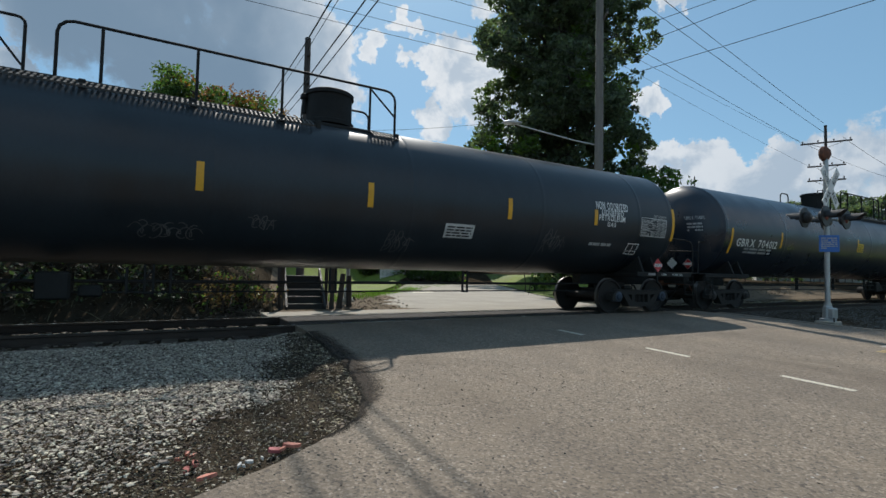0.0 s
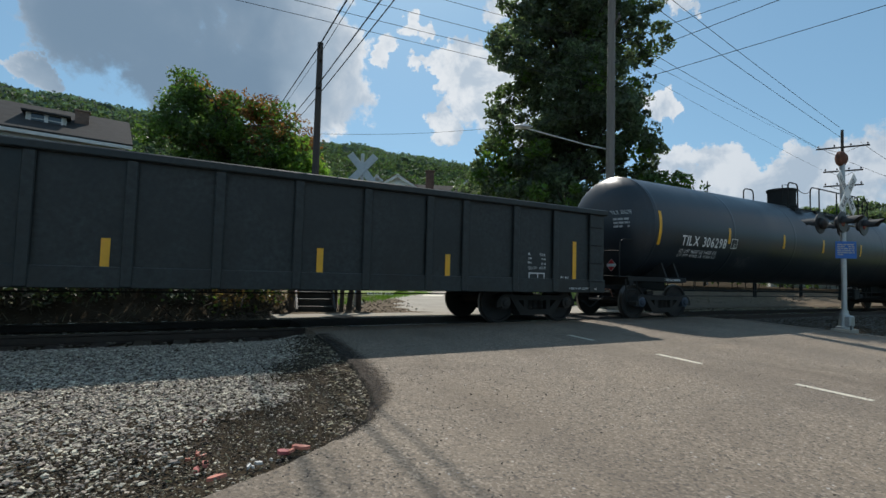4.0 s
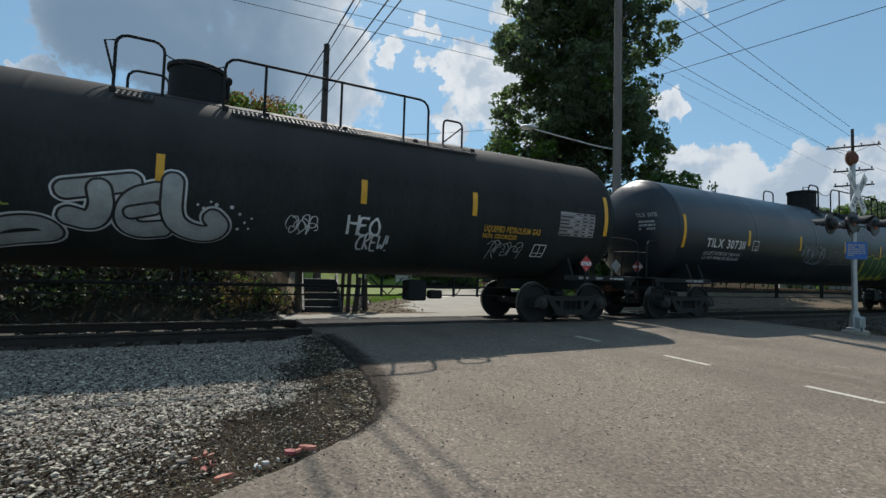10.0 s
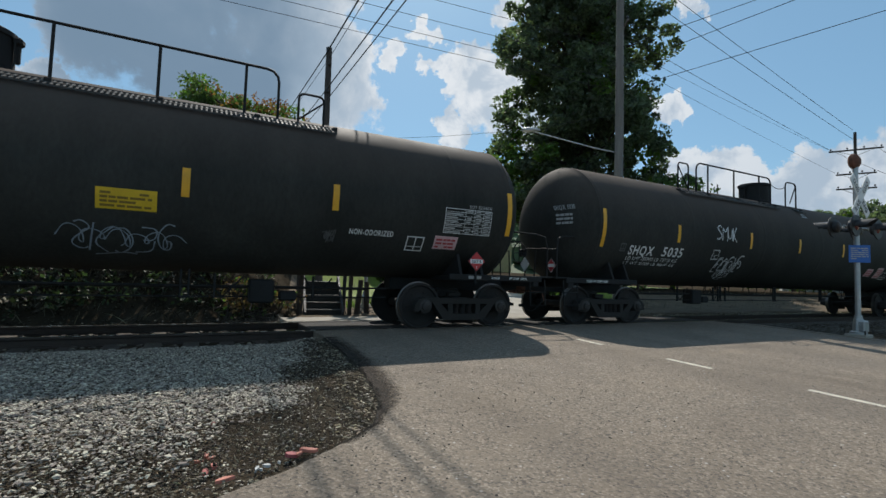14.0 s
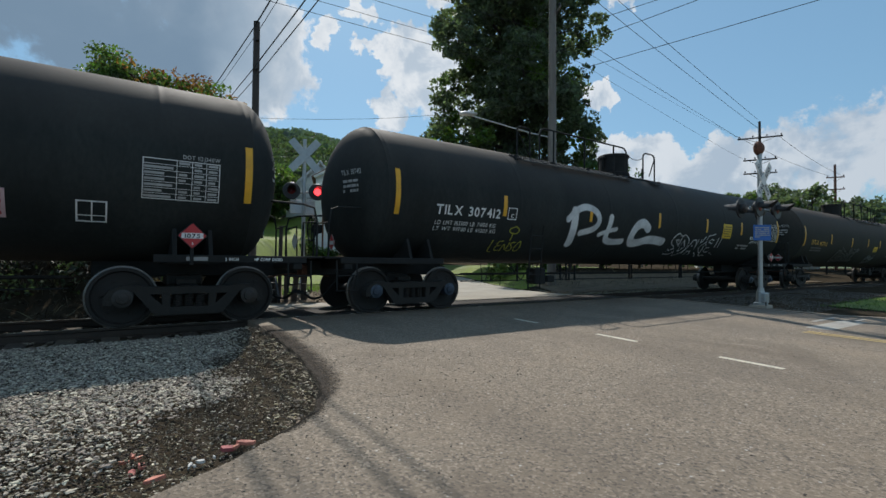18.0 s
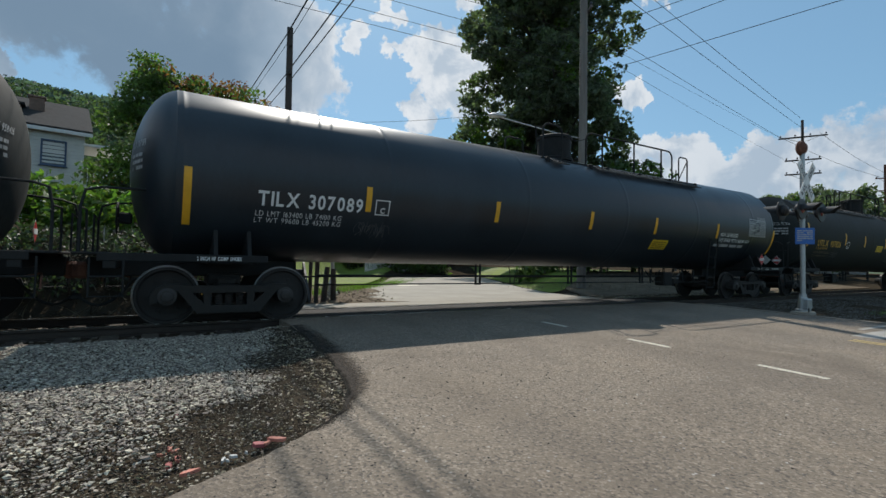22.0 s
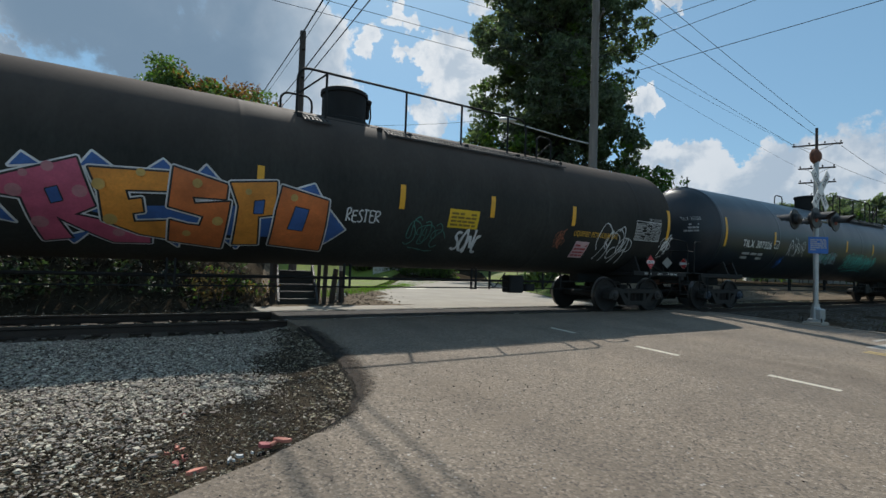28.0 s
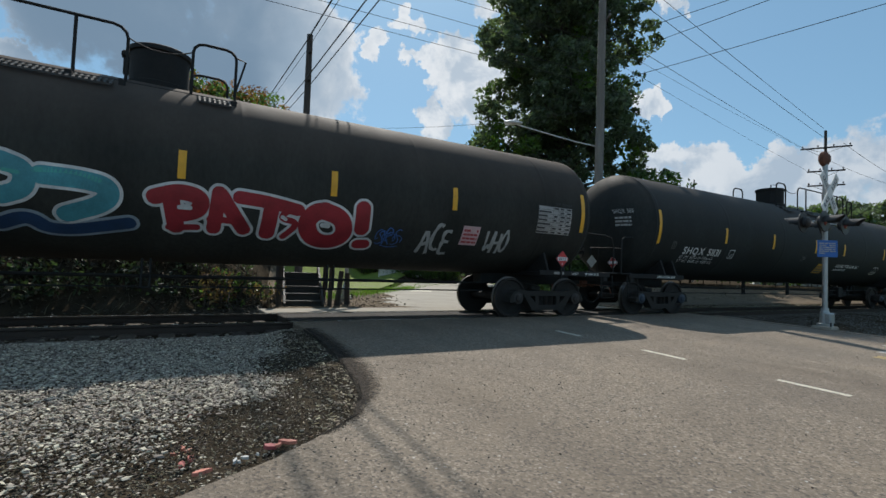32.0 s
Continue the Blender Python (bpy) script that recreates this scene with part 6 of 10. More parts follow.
def tree(label, at, height, blobs, clump, per, size, mats, seed, trunk=0.3, name="tree", n=400, gap=0.0):
    """Trunk with limbs and a leafy crown; blobs: (x, y, z, rx, rz) crown masses about the foot; mats: (material, chance by side)."""
    rng = np.random.default_rng(seed)
    t = thing(name, label, "tree", at)
    bm = B()
    top = max(b[2] for b in blobs)
    limb(bm, (0, 0, -0.3), (0.15, 0.1, top), trunk, trunk * 0.25, 0.25, rng, 10)
    part("trunk", bm, "bark", t, smooth=True)
    for i, (x, y, z, rx, rz) in enumerate(blobs):
        bm = B()
        z0 = max(height * 0.12, z - rz * 1.1)
        limb(bm, (0, 0, min(z0, top * 0.8)), (x * 0.9, y * 0.9, z), trunk * 0.45, trunk * 0.08, 0.3, rng)
        part("limb", bm, "bark", t, smooth=True)
    groups = [([], [], per, size, m) for m, _ in mats]
    vol = [b[3] ** 2 * b[4] for b in blobs]
    for i in range(n):
        x, y, z, rx, rz = blobs[rng.choice(len(blobs), p=np.array(vol) / sum(vol))]
        d = rng.normal(size=3)
        d /= np.linalg.norm(d)
        k = rng.uniform(0.45, 1.0) ** 0.4
        p = (x + d[0] * rx * k, y + d[1] * rx * k, z + d[2] * rz * k)
        if gap and noise.noise(Vector(p) * 0.45) < -0.32 + gap * 0.1 and k > 0.8:
            continue
        w = [f(p) for _, f in mats]
        g = rng.choice(len(mats), p=np.array(w) / sum(w))
        groups[g][0].append(p)
        groups[g][1].append(clump * rng.uniform(0.6, 1.25))
    foliage("crown", groups, t, seed + 1)
    return t


def P(az, d, z=0.0):
    a = radians(az)
    return (d * math.sin(a), -9.55 + d * math.cos(a), z)


def lobes(core, n, r0, r1, seed):
    """Leafy lobes over the outside of the core masses, larger below, with gaps between them."""
    rng = random.Random(seed)
    out = []
    while len(out) < n:
        x, y, z, rx, rz = rng.choice(core)
        a, b = rng.uniform(0, 6.283), rng.uniform(-0.75, 1.1)
        p = (x + rx * math.cos(a) * math.cos(b), y + rx * math.sin(a) * math.cos(b), z + rz * math.sin(b))
        r = rng.uniform(r0, r1)
        if all((p[0] - q[0]) ** 2 + (p[1] - q[1]) ** 2 + (p[2] - q[2]) ** 2 > (0.62 * (r + q[3])) ** 2 for q in out):
            out.append((*p, r, r * rng.uniform(0.7, 0.95)))
    return out


TALL = [(0, 0, 15, 5.0, 6.0), (-2.8, 0.2, 16.5, 4.0, 5.0), (-2.6, 0, 23, 4.0, 4.5), (2.6, 0.4, 16, 4.0, 5.0), (-2.6, 0.5, 10, 4.2, 4.5), (2.4, 0.3, 11, 4.0, 4.5), (-0.8, -0.6, 22, 4.8, 4.6), (2.0, 0, 21, 4.2, 4.2), (-4.0, 0.3, 6.6, 3.6, 2.6), (3.6, -0.3, 6.2, 3.6, 2.6), (0, 0, 27, 4.0, 3.4), (-5.2, 0.3, 8.0, 2.8, 2.6)]
tree("tall dense dark-green tree behind the street lamp pole", P(43.6, 40, 0.6), 27,
     lobes(TALL, 84, 1.4, 2.5, 5) + [(x, y, z, rx * 0.6, rz * 0.6) for x, y, z, rx, rz in TALL],
     0.75, 74, 0.19, [("leaf_tall", lambda p: 1.0), ("leaf_light", lambda p: 0.05 + (0.4 if p[0] < -4.2 and p[2] < 12 else 0))], 11, 0.5, n=1750, gap=0.6)
MAPLE = [(0.2, 0, 6.6, 2.4, 2.3), (-1.5, 0.3, 7.2, 1.7, 1.9), (2.0, 0, 5.2, 2.0, 2.4), (-0.1, 0.4, 2.9, 2.5, 2.2), (3.0, 0.2, 5.2, 1.2, 0.9), (-2.6, 0.2, 3.4, 1.3, 1.6)]
tree("round maple turning orange and red on one side", P(3.5, 25, 0.9), 9,
     lobes(MAPLE, 62, 0.55, 1.05, 9) + [(x, y, z, rx * 0.85, rz * 0.85) for x, y, z, rx, rz in MAPLE],
     0.5, 56, 0.095, [("leaf", lambda p: 0.9), ("leaf_light", lambda p: 0.32), ("leaf_red", lambda p: 0.03 + 1.5 * smooth(p[0] * 0.6 + p[2] * 0.6, 3.6, 6.4))], 21, 0.2, name="maple_tree", n=1150)
tree("small light-green tree beside the utility pole", P(10.5, 24, 0.3), 6.6, [(0, 0, 5.4, 1.4, 1.1), (0.5, 0.2, 4.9, 1.3, 0.8), (0.2, 0.3, 6.3, 1.0, 0.8)], 0.5, 40, 0.12, [("leaf_bright", lambda p: 1.0), ("leaf_light", lambda p: 0.4)], 31, 0.1, n=150)
tree("broad green tree in front of the wooded hill", P(14.5, 48, 1.5), 9, [(0, 0, 6.2, 2.2, 2.4), (-2.6, 0, 6.0, 2.0, 2.0), (1.2, 0, 6.6, 1.2, 1.6)], 0.9, 40, 0.22, [("leaf", lambda p: 1.0), ("leaf_light", lambda p: 0.3)], 41, 0.25, n=260)
tree("leafy tree at the edge of the tall tree", P(53.5, 37, 0.6), 9, [(0, 0, 5.0, 2.6, 3.2), (1.2, 0, 3.4, 2.6, 2.4)], 0.8, 44, 0.19, [("leaf", lambda p: 1.0), ("leaf_light", lambda p: 0.3)], 51, 0.2, n=230)
tree("thin airy tree above the hedge", P(57.5, 44, 0.6), 7, [(0, 0, 5.0, 1.6, 1.9), (0.9, 0, 4.0, 1.5, 1.5)], 0.6, 30, 0.16, [("leaf_light", lambda p: 1.0), ("leaf", lambda p: 0.6)], 61, 0.12, n=110)
for k, (az, d, h, w) in enumerate(((66.9, 62, 8.8, 2.6), (69.6, 66, 11.0, 3.4), (72.2, 64, 10.2, 3.2), (76, 70, 9.2, 4.0), (79.5, 74, 8.4, 4.0))):
    tree("dark green tree far along the railway", P(az, d, 0.2), h, lobes([(0, 0, h * 0.6, w * 0.75, h * 0.28), (-w * 0.5, 0, h * 0.48, w * 0.55, h * 0.24), (w * 0.5, 0, h * 0.5, w * 0.55, h * 0.24)], 16, 0.9, 1.7, 40 + k), 0.7, 34, 0.24, [("leaf_tall", lambda p: 1.0), ("leaf_light", lambda p: 0.1)], 71 + k, 0.2, n=190)


def conifer(at, h, seed):
    rng = np.random.default_rng(seed)
    t = thing("conifer", "slender dark conifer standing above the hedge", "tree", at)
    bm = B()
    limb(bm, (0, 0, 0), (0, 0, h), 0.16, 0.02, 0.02, rng)
    part("trunk", bm, "bark", t)
    c, r = [], []
    for i in range(170):
        f = rng.uniform(0.12, 1.0)
        a, q = rng.uniform(0, 6.28), (1 - f) * h * 0.24 * rng.uniform(0.5, 1)
        c.append((q * math.cos(a), q * math.sin(a), f * h - q * 0.3))
        r.append(0.22 + 0.3 * (1 - f))
    foliage("crown", [(c, r, 26, 0.14, "leaf")], t, seed)


conifer(P(64.2, 58, 0.3), 8.2, 5)


def hedge(name, label, pts, height, depth, mats, per, size, seed, clump=0.45, dens=7.0):
    """A bank of shrubs along a line of (x, y)."""
    rng = np.random.default_rng(seed)
    t = thing(name, label, "bush", (*pts[0], 0))
    groups = [([], [], per, size, m) for m, _ in mats]
    for (x0, y0), (x1, y1) in zip(pts, pts[1:]):
        l = math.hypot(x1 - x0, y1 - y0)
        for i in range(int(l * dens)):
            f = rng.random()
            x, y = x0 + (x1 - x0) * f + rng.uniform(-0.3, 0.3), y0 + (y1 - y0) * f + rng.uniform(-depth, depth)
            hh = height(x) * (0.8 + 0.35 * noise.noise(Vector((x * 0.9, y * 0.9, seed))))
            z = ground_z(x, y) + hh * rng.uniform(0.05, 1.0) ** 0.6
            g = rng.choice(len(mats), p=np.array([w for _, w in mats]) / sum(w for _, w in mats))
            groups[g][0].append((x - pts[0][0], y - pts[0][1], z))
            groups[g][1].append(clump * rng.uniform(0.6, 1.3))
    foliage("leaves", groups, t, seed)
    bm = B()
    for i in range(26):
        (x0, y0), (x1, y1) = pts[0], pts[-1]
        f = i / 26
        x, y = x0 + (x1 - x0) * f + rng.uniform(-0.3, 0.3), y0 + (y1 - y0) * f + rng.uniform(-depth, depth)
        z = ground_z(x, y)
        limb(bm, (x - pts[0][0], y - pts[0][1], z), (x - pts[0][0] + rng.uniform(-0.5, 0.5), y - pts[0][1], z + height(x) * 0.8), 0.03, 0.01, 0.1, rng, 3)
    tagged(part("stem_tangle", bm, "bark", t), kind="stuff")


hedge("weed_thicket", "bright green tall weeds on the bank below the house", [(-9.5, 7.5), (-5.0, 7.6), (-2.6, 7.8), (-0.6, 8.6)], lambda x: 2.6 - 0.25 * max(0, x + 4), 1.2, [("leaf_light", 1.0), ("blade", 0.8), ("leaf", 0.15)], 34, 0.12, 81, dens=34)
# the next two get their shaded look partly from the darkened leaf colour
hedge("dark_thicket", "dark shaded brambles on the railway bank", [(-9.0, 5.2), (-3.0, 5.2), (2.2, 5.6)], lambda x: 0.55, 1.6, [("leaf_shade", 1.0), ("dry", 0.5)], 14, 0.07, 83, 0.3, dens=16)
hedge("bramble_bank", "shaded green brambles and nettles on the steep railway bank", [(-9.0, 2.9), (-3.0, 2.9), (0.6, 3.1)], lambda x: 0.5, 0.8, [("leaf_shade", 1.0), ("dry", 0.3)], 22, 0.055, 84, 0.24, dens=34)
hedge("brown_weeds", "sunlit brown and green weeds at the foot of the steps", [(0.5, 2.2), (2.0, 2.5)], lambda x: 0.55, 0.3, [("leaf", 0.7), ("straw", 1.0)], 16, 0.05, 86, 0.2, dens=30)
hedge("thicket", "dense green undergrowth below the maple", [(-0.8, 11.5), (1.4, 12.5), (2.9, 12.6)], lambda x: 2.0, 1.0, [("leaf", 1.0), ("leaf_light", 0.25)], 34, 0.12, 85, 0.5, dens=18)
hedge("vine_hedge", "sunlit vine-covered hedge along the far side of the track", [(21, 10.5), (28, 9.0), (40, 9.0), (52, 8.5)], lambda x: 4.7 + 0.01 * (x - 21), 1.1, [("leaf_light", 1.0), ("leaf", 0.45)], 32, 0.16, 87, 0.6, dens=20)
hedge("shade_hedge", "dark shrubs in the shade of the tall tree", [(16.5, 9.5), (22, 9.0)], lambda x: 2.0, 0.9, [("leaf", 1.0)], 30, 0.14, 89, 0.5, dens=16)
hedge("garden_shrubs", "rounded green shrubs before the narrow white house", [(12.4, 27.2), (15.6, 28.2)], lambda x: 1.8, 0.5, [("leaf", 1.0), ("leaf_light", 0.5)], 24, 0.13, 92, 0.4, dens=16)
hedge("garden_hedge", "low clipped hedge in front of the white house", [(14.5, 24.5), (21, 24.0)], lambda x: 1.0, 0.3, [("leaf", 1.0), ("leaf_light", 0.3)], 24, 0.13, 90, 0.4, dens=16)


def blades(name, label, region, n, h, mat, seed, lean=0.3):
    """Thin upright grass or dry stems as one mesh."""
    rng = np.random.default_rng(seed)
    V, F = [], []
    while len(F) < n:
        x, y = region(rng)
        z = ground_z(x, y) if not isinstance(x, tuple) else 0
        hh = h * rng.uniform(0.4, 1.2)
        a = rng.uniform(0, 3.14)
        w = 0.008 + 0.006 * h
        dx, dy = math.cos(a) * w, math.sin(a) * w
        lx, ly = rng.normal() * lean * hh, rng.normal() * lean * hh
        o = len(V)
        V += [(x - dx, y - dy, z), (x + dx, y + dy, z), (x + lx * 0.4 + dx * 0.7, y + ly * 0.4 + dy * 0.7, z + hh * 0.6), (x + lx * 0.4 - dx * 0.7, y + ly * 0.4 - dy * 0.7, z + hh * 0.6), (x + lx, y + ly, z + hh)]
        F += [(o, o + 1, o + 2, o + 3), (o + 3, o + 2, o + 4)]
    ob = part(name, numpy_mesh(name, V, F, mat), None)
    return tagged(ob, label, "grass", kind="stuff")


blades("dry_stems", "dry brown weed stems on the railway bank", lambda r: (r.uniform(-9, 2.2), r.uniform(1.9, 5.2)), 2600, 0.3, "dry", 91, 1.1)
blades("dry_stems_far", "dry stems and brambles on the shaded bank", lambda r: (r.uniform(13.5, 32), r.uniform(3.4, 7.5)), 900, 0.3, "dry", 92, 0.8)
blades("bank_weeds", "green weeds among the dry stems on the bank", lambda r: (r.uniform(-9, 2.0), r.uniform(2.6, 5.6)), 260, 0.3, "blade", 93, 0.5)
blades("road_grass", "green grass tufts beside the far road", lambda r: (lambda y: (2.6 + (y - 3) * 0.85 + r.normal() * 0.35, y))(r.uniform(4.4, 13)), 3400, 0.22, "blade", 94)
blades("lawn_grass", "sunlit grass on the strip beside the far road", lambda r: (lambda y: (r.uniform(4.4 + (y - 6) * 0.25, 5.6 + (y - 6) * 0.86), y))(r.uniform(6.2, 20)), 7000, 0.15, "blade", 96)
blades("verge_grass", "green grass on the verge beside the signal", lambda r: (lambda x: (x, r.uniform(-6.6, -4.6) + (x - 16) * 0.02))(r.uniform(16.2, 30)), 5500, 0.08, "leaf", 95)


def lawn(name, label, outline, lift=0.03, mat="grass", category="grass"):
    """A grass patch that follows the ground."""
    xs, ys = [p[0] for p in outline], [p[1] for p in outline]
    bm = B()
    vs = [bm.verts.new((x, y, 0)) for x, y in outline]
    f = bm.faces.new(vs)
    bmesh.ops.triangulate(bm, faces=[f])
    for _ in range(6):
        bmesh.ops.subdivide_edges(bm, edges=[e for e in bm.edges if e.calc_length() > 0.8], cuts=1)
        bmesh.ops.triangulate(bm, faces=[q for q in bm.faces if len(q.verts) > 3])
    for v in bm.verts:
        v.co.z = ground_z(v.co.x, v.co.y) + lift
    bmesh.ops.recalc_face_normals(bm, faces=bm.faces)
    for q in bm.faces:
        if q.normal.z < 0:
            q.normal_flip()
    return tagged(part(name, bm, mat), label, category, kind="structure")


lawn("lawn_1", "mown green grass beyond the crossing beside the road", [(13.1, 3.8), (15.1, 7.95), (18.9, 14.3), (27, 29.5), (40, 29), (34, 14), (22, 10), (17, 6)], 0.05)
lawn("lawn_2", "green grass strip left of the far road", [(3.4, 9.8), (7.6, 9.6), (8.6, 11.2), (11.4, 16.2), (14.3, 21.8), (22.8, 33.5), (10, 40), (2, 26), (2.5, 12)], 0.11)
lawn("dirt_patch", "trodden brown dirt between the steps and the far road", [(2.3, 2.2), (3.2, 3.2), (4.6, 5.0), (6.9, 8.0), (7.6, 9.6), (3.4, 9.8), (2.6, 6.0), (2.4, 4.0)], 0.06, "dirt", "ground")
lawn("bank_dirt", "bare grey-brown dirt bank beyond the track", [(13.3, 2.1), (40, 2.1), (40, 7.2), (17.0, 7.2), (14.8, 4.6)], 0.04, "dirt", "ground")
lawn("lawn_3", "grass verge beside the signal post and the track", [(16.4, -6.9), (16.8, -4.8), (60, -3.6), (60, -7.6)])


# ---- the wooded hills ----
def hills():
    el = [(-70, 14), (-30, 15.5), (-16, 15.6), (-4, 15.8), (5, 15.4), (12, 15.2), (20, 14.8), (26, 14.0), (30, 13.4), (38, 12), (46, 10), (54, 8), (60, 7.0), (66, 6.4), (72, 5.9), (85, 5.5), (110, 5.5)]

    def ridge(az):
        return float(np.interp(az, [a for a, _ in el], [e for _, e in el]))

    def far(az):
        return float(np.interp(az, [-70, 0, 30, 50, 62, 110], [230, 270, 330, 480, 640, 700]))

    def hz(az, f):
        r = far(az)
        d = 95 + (r - 95) * f
        e = ridge(az) + 0.35 * noise.noise(Vector((az * 0.25, 0, 5)))
        return d, 2.0 + (1.05 + r * math.tan(radians(e)) - 9.0) * (smooth(f, 0.0, 1.0) * 0.55 + 0.45 * f)
    V, F = [], []
    azs, fs = [a for a in range(-70, 111, 2)], [i / 14 for i in range(15)]
    for a in azs:
        for f in fs:
            d, z = hz(a, f)
            x, y, _ = P(a, d)
            V.append((x, y, z if f > 0 else -1))
        x, y, _ = P(a, far(a) * 1.5)
        V.append((x, y, 0))
    n = len(fs) + 1
    for i in range(len(azs) - 1):
        for j in range(n - 1):
            F.append((i * n + j, i * n + j + 1, (i + 1) * n + j + 1, (i + 1) * n + j))
    h = part("hillside", numpy_mesh("hillside", V, F, "forest", True), None)
    tagged(h, "wooded green hillside behind the town", "hill", kind="structure")
    rng = np.random.default_rng(8)
    near, ns, back, bs = [], [], [], []
    for i in range(5200):
        az = rng.uniform(-24, 92)
        f = rng.uniform(0.02, 1.0) ** 0.8
        d, z = hz(az, f)
        x, y, _ = P(az, d)
        s = rng.uniform(1.3, 2.6)
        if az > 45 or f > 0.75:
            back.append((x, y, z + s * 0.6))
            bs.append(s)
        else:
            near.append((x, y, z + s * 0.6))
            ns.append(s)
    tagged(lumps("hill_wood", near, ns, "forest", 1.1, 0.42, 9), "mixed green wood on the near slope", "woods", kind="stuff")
    tagged(lumps("ridge_wood", back, bs, "forest_hazed", 1.2, 0.45, 10), "hazy wood along the ridge", "woods", kind="stuff")
    # finer crowns where the slope is seen best
    c, r = [], []
    for i in range(3200):
        az, f = rng.uniform(-18, 34), rng.uniform(0.0, 0.85)
        d, z = hz(az, f)
        x, y, _ = P(az, d)
        c.append((x, y, z + 3.0))
        r.append(rng.uniform(1.8, 3.6))
    ob = foliage("hill_leaves", [(c, r, 18, 0.7, "leaf_hill"), (c[::4], r[::4], 10, 0.65, "leaf")], None, 12)
    tagged(ob, "leafy crowns on the hillside", "woods", kind="stuff")
    # ridge crowns; their haze lies in the leaf colour alone
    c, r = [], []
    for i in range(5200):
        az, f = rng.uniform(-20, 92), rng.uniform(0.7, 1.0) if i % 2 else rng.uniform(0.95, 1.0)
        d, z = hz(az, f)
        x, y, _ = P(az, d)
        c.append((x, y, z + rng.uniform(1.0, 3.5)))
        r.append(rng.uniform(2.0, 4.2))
    ob = foliage("ridge_leaves", [(c, r, 14, 1.1, "leaf_hazed")], None, 13)
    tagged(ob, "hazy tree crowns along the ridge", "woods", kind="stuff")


hills()


# ---- houses ----
def window(parent, w, h, m, frame_mat="trim_white", sash=True):
    """A window with a frame, a sill and panes, in its own pose m (x across, z up, outside towards -y)."""
    bm = B()
    t = 0.09
    for c, s in (((0, 0, h / 2), (w + 2 * t, 0.1, t)), ((0, 0, -h / 2), (w + 2 * t, 0.1, t)), ((-w / 2 - t / 2, 0, 0), (t, 0.1, h)), ((w / 2 + t / 2, 0, 0), (t, 0.1, h))):
        box(bm, c, s, 0.01)
    wd = part("window", bm, frame_mat, parent)
    wd.matrix_basis = m
    for i in range(2):
        bm = B()
        box(bm, (0, 0.02 + 0.012 * i, (h / 4) * (1 if i else -1)), (w, 0.02, h / 2 - 0.03), 0)
        part("pane", bm, "glass", wd)
    bm = B()
    box(bm, (0, 0.0, 0), (w, 0.06, 0.05), 0.005)
    part("sash_bar", bm, "trim_white", wd)
    bm = B()
    box(bm, (0, -0.06, -h / 2 - 0.07), (w + 0.3, 0.14, 0.05), 0.01)
    part("sill", bm, frame_mat, wd)
    return wd


def house(name, label, at, rz, w, d, eave, ridge, wall, roof, gable="x", windows=(), over=0.35, courses=True):
    """A house: front along x at y = 0, going back to y = d. windows: (x, z, w, h, frame)."""
    hs = thing(name, label, "house", at, rz)
    bm = B()
    if gable == "x":      # ridge parallel to the front
        prism(bm, [(0, 0), (0, eave), (d / 2, ridge), (d, eave), (d, 0)], -w / 2, w / 2, "yz")
    else:
        prism(bm, [(-w / 2, 0), (-w / 2, eave), (0, ridge), (w / 2, eave), (w / 2, 0)], 0, d, "xz")
    part("wall", bm, wall, hs)
    bm = B()
    n = int(eave / 0.2) if courses else 0
    for i in range(n):
        box(bm, (0, -0.012, 0.1 + i * 0.2), (w + 0.02, 0.02, 0.17), 0, Matrix.Translation((0, 0, 0.1 + i * 0.2)) @ Matrix.Rotation(-0.08, 4, "X") @ Matrix.Translation((0, 0, -0.1 - i * 0.2)))
    if n:
        ob = part("siding", bm, wall, hs)
        ob["kind"] = "stuff"
    for s in (-1, 1):
        bm = B()
        th = 0.14
        if gable == "x":
            run_, rise = d / 2 + over, (ridge - eave) * (d / 2 + over) / (d / 2)
            a = math.atan2(rise, run_)
            l = math.hypot(run_, rise)
            c = (0, d / 2 + s * run_ / 2, ridge - rise / 2 + th)
            box(bm, (0, 0, 0), (w + 2 * over, l, th), 0.02, Matrix.Translation(c) @ Matrix.Rotation(-s * a, 4, "X"))
        else:
            run_, rise = w / 2 + over, (ridge - eave) * (w / 2 + over) / (w / 2)
            a = math.atan2(rise, run_)
            l = math.hypot(run_, rise)
            c = (s * run_ / 2, d / 2, ridge - rise / 2 + th)
            box(bm, (0, 0, 0), (l, d + 2 * over, th), 0.02, Matrix.Translation(c) @ Matrix.Rotation(s * a, 4, "Y"))
        part("roof", bm, roof, hs)
    bm = B()
    if gable == "x":
        box(bm, (0, -over, eave - (ridge - eave) * over / (d / 2)), (w + 2 * over, 0.06, 0.2), 0.01)
        part("fascia", bm, "trim_white", hs)
    else:
        a = math.atan2(ridge - eave, w / 2)
        for s in (-1, 1):
            box(bm, (s * w / 4, -over, (ridge + eave) / 2), (math.hypot(w / 2, ridge - eave) + over, 0.06, 0.22), 0.01,
                Matrix.Translation((s * w / 4, -over, (ridge + eave) / 2)) @ Matrix.Rotation(s * a, 4, "Y") @ Matrix.Translation((-s * w / 4, over, -(ridge + eave) / 2)))
        part("bargeboard", bm, "trim_white", hs)
    for x, z, ww, hh, fr in windows:
        window(hs, ww, hh, pose(x, -0.03, z), fr)
    return hs


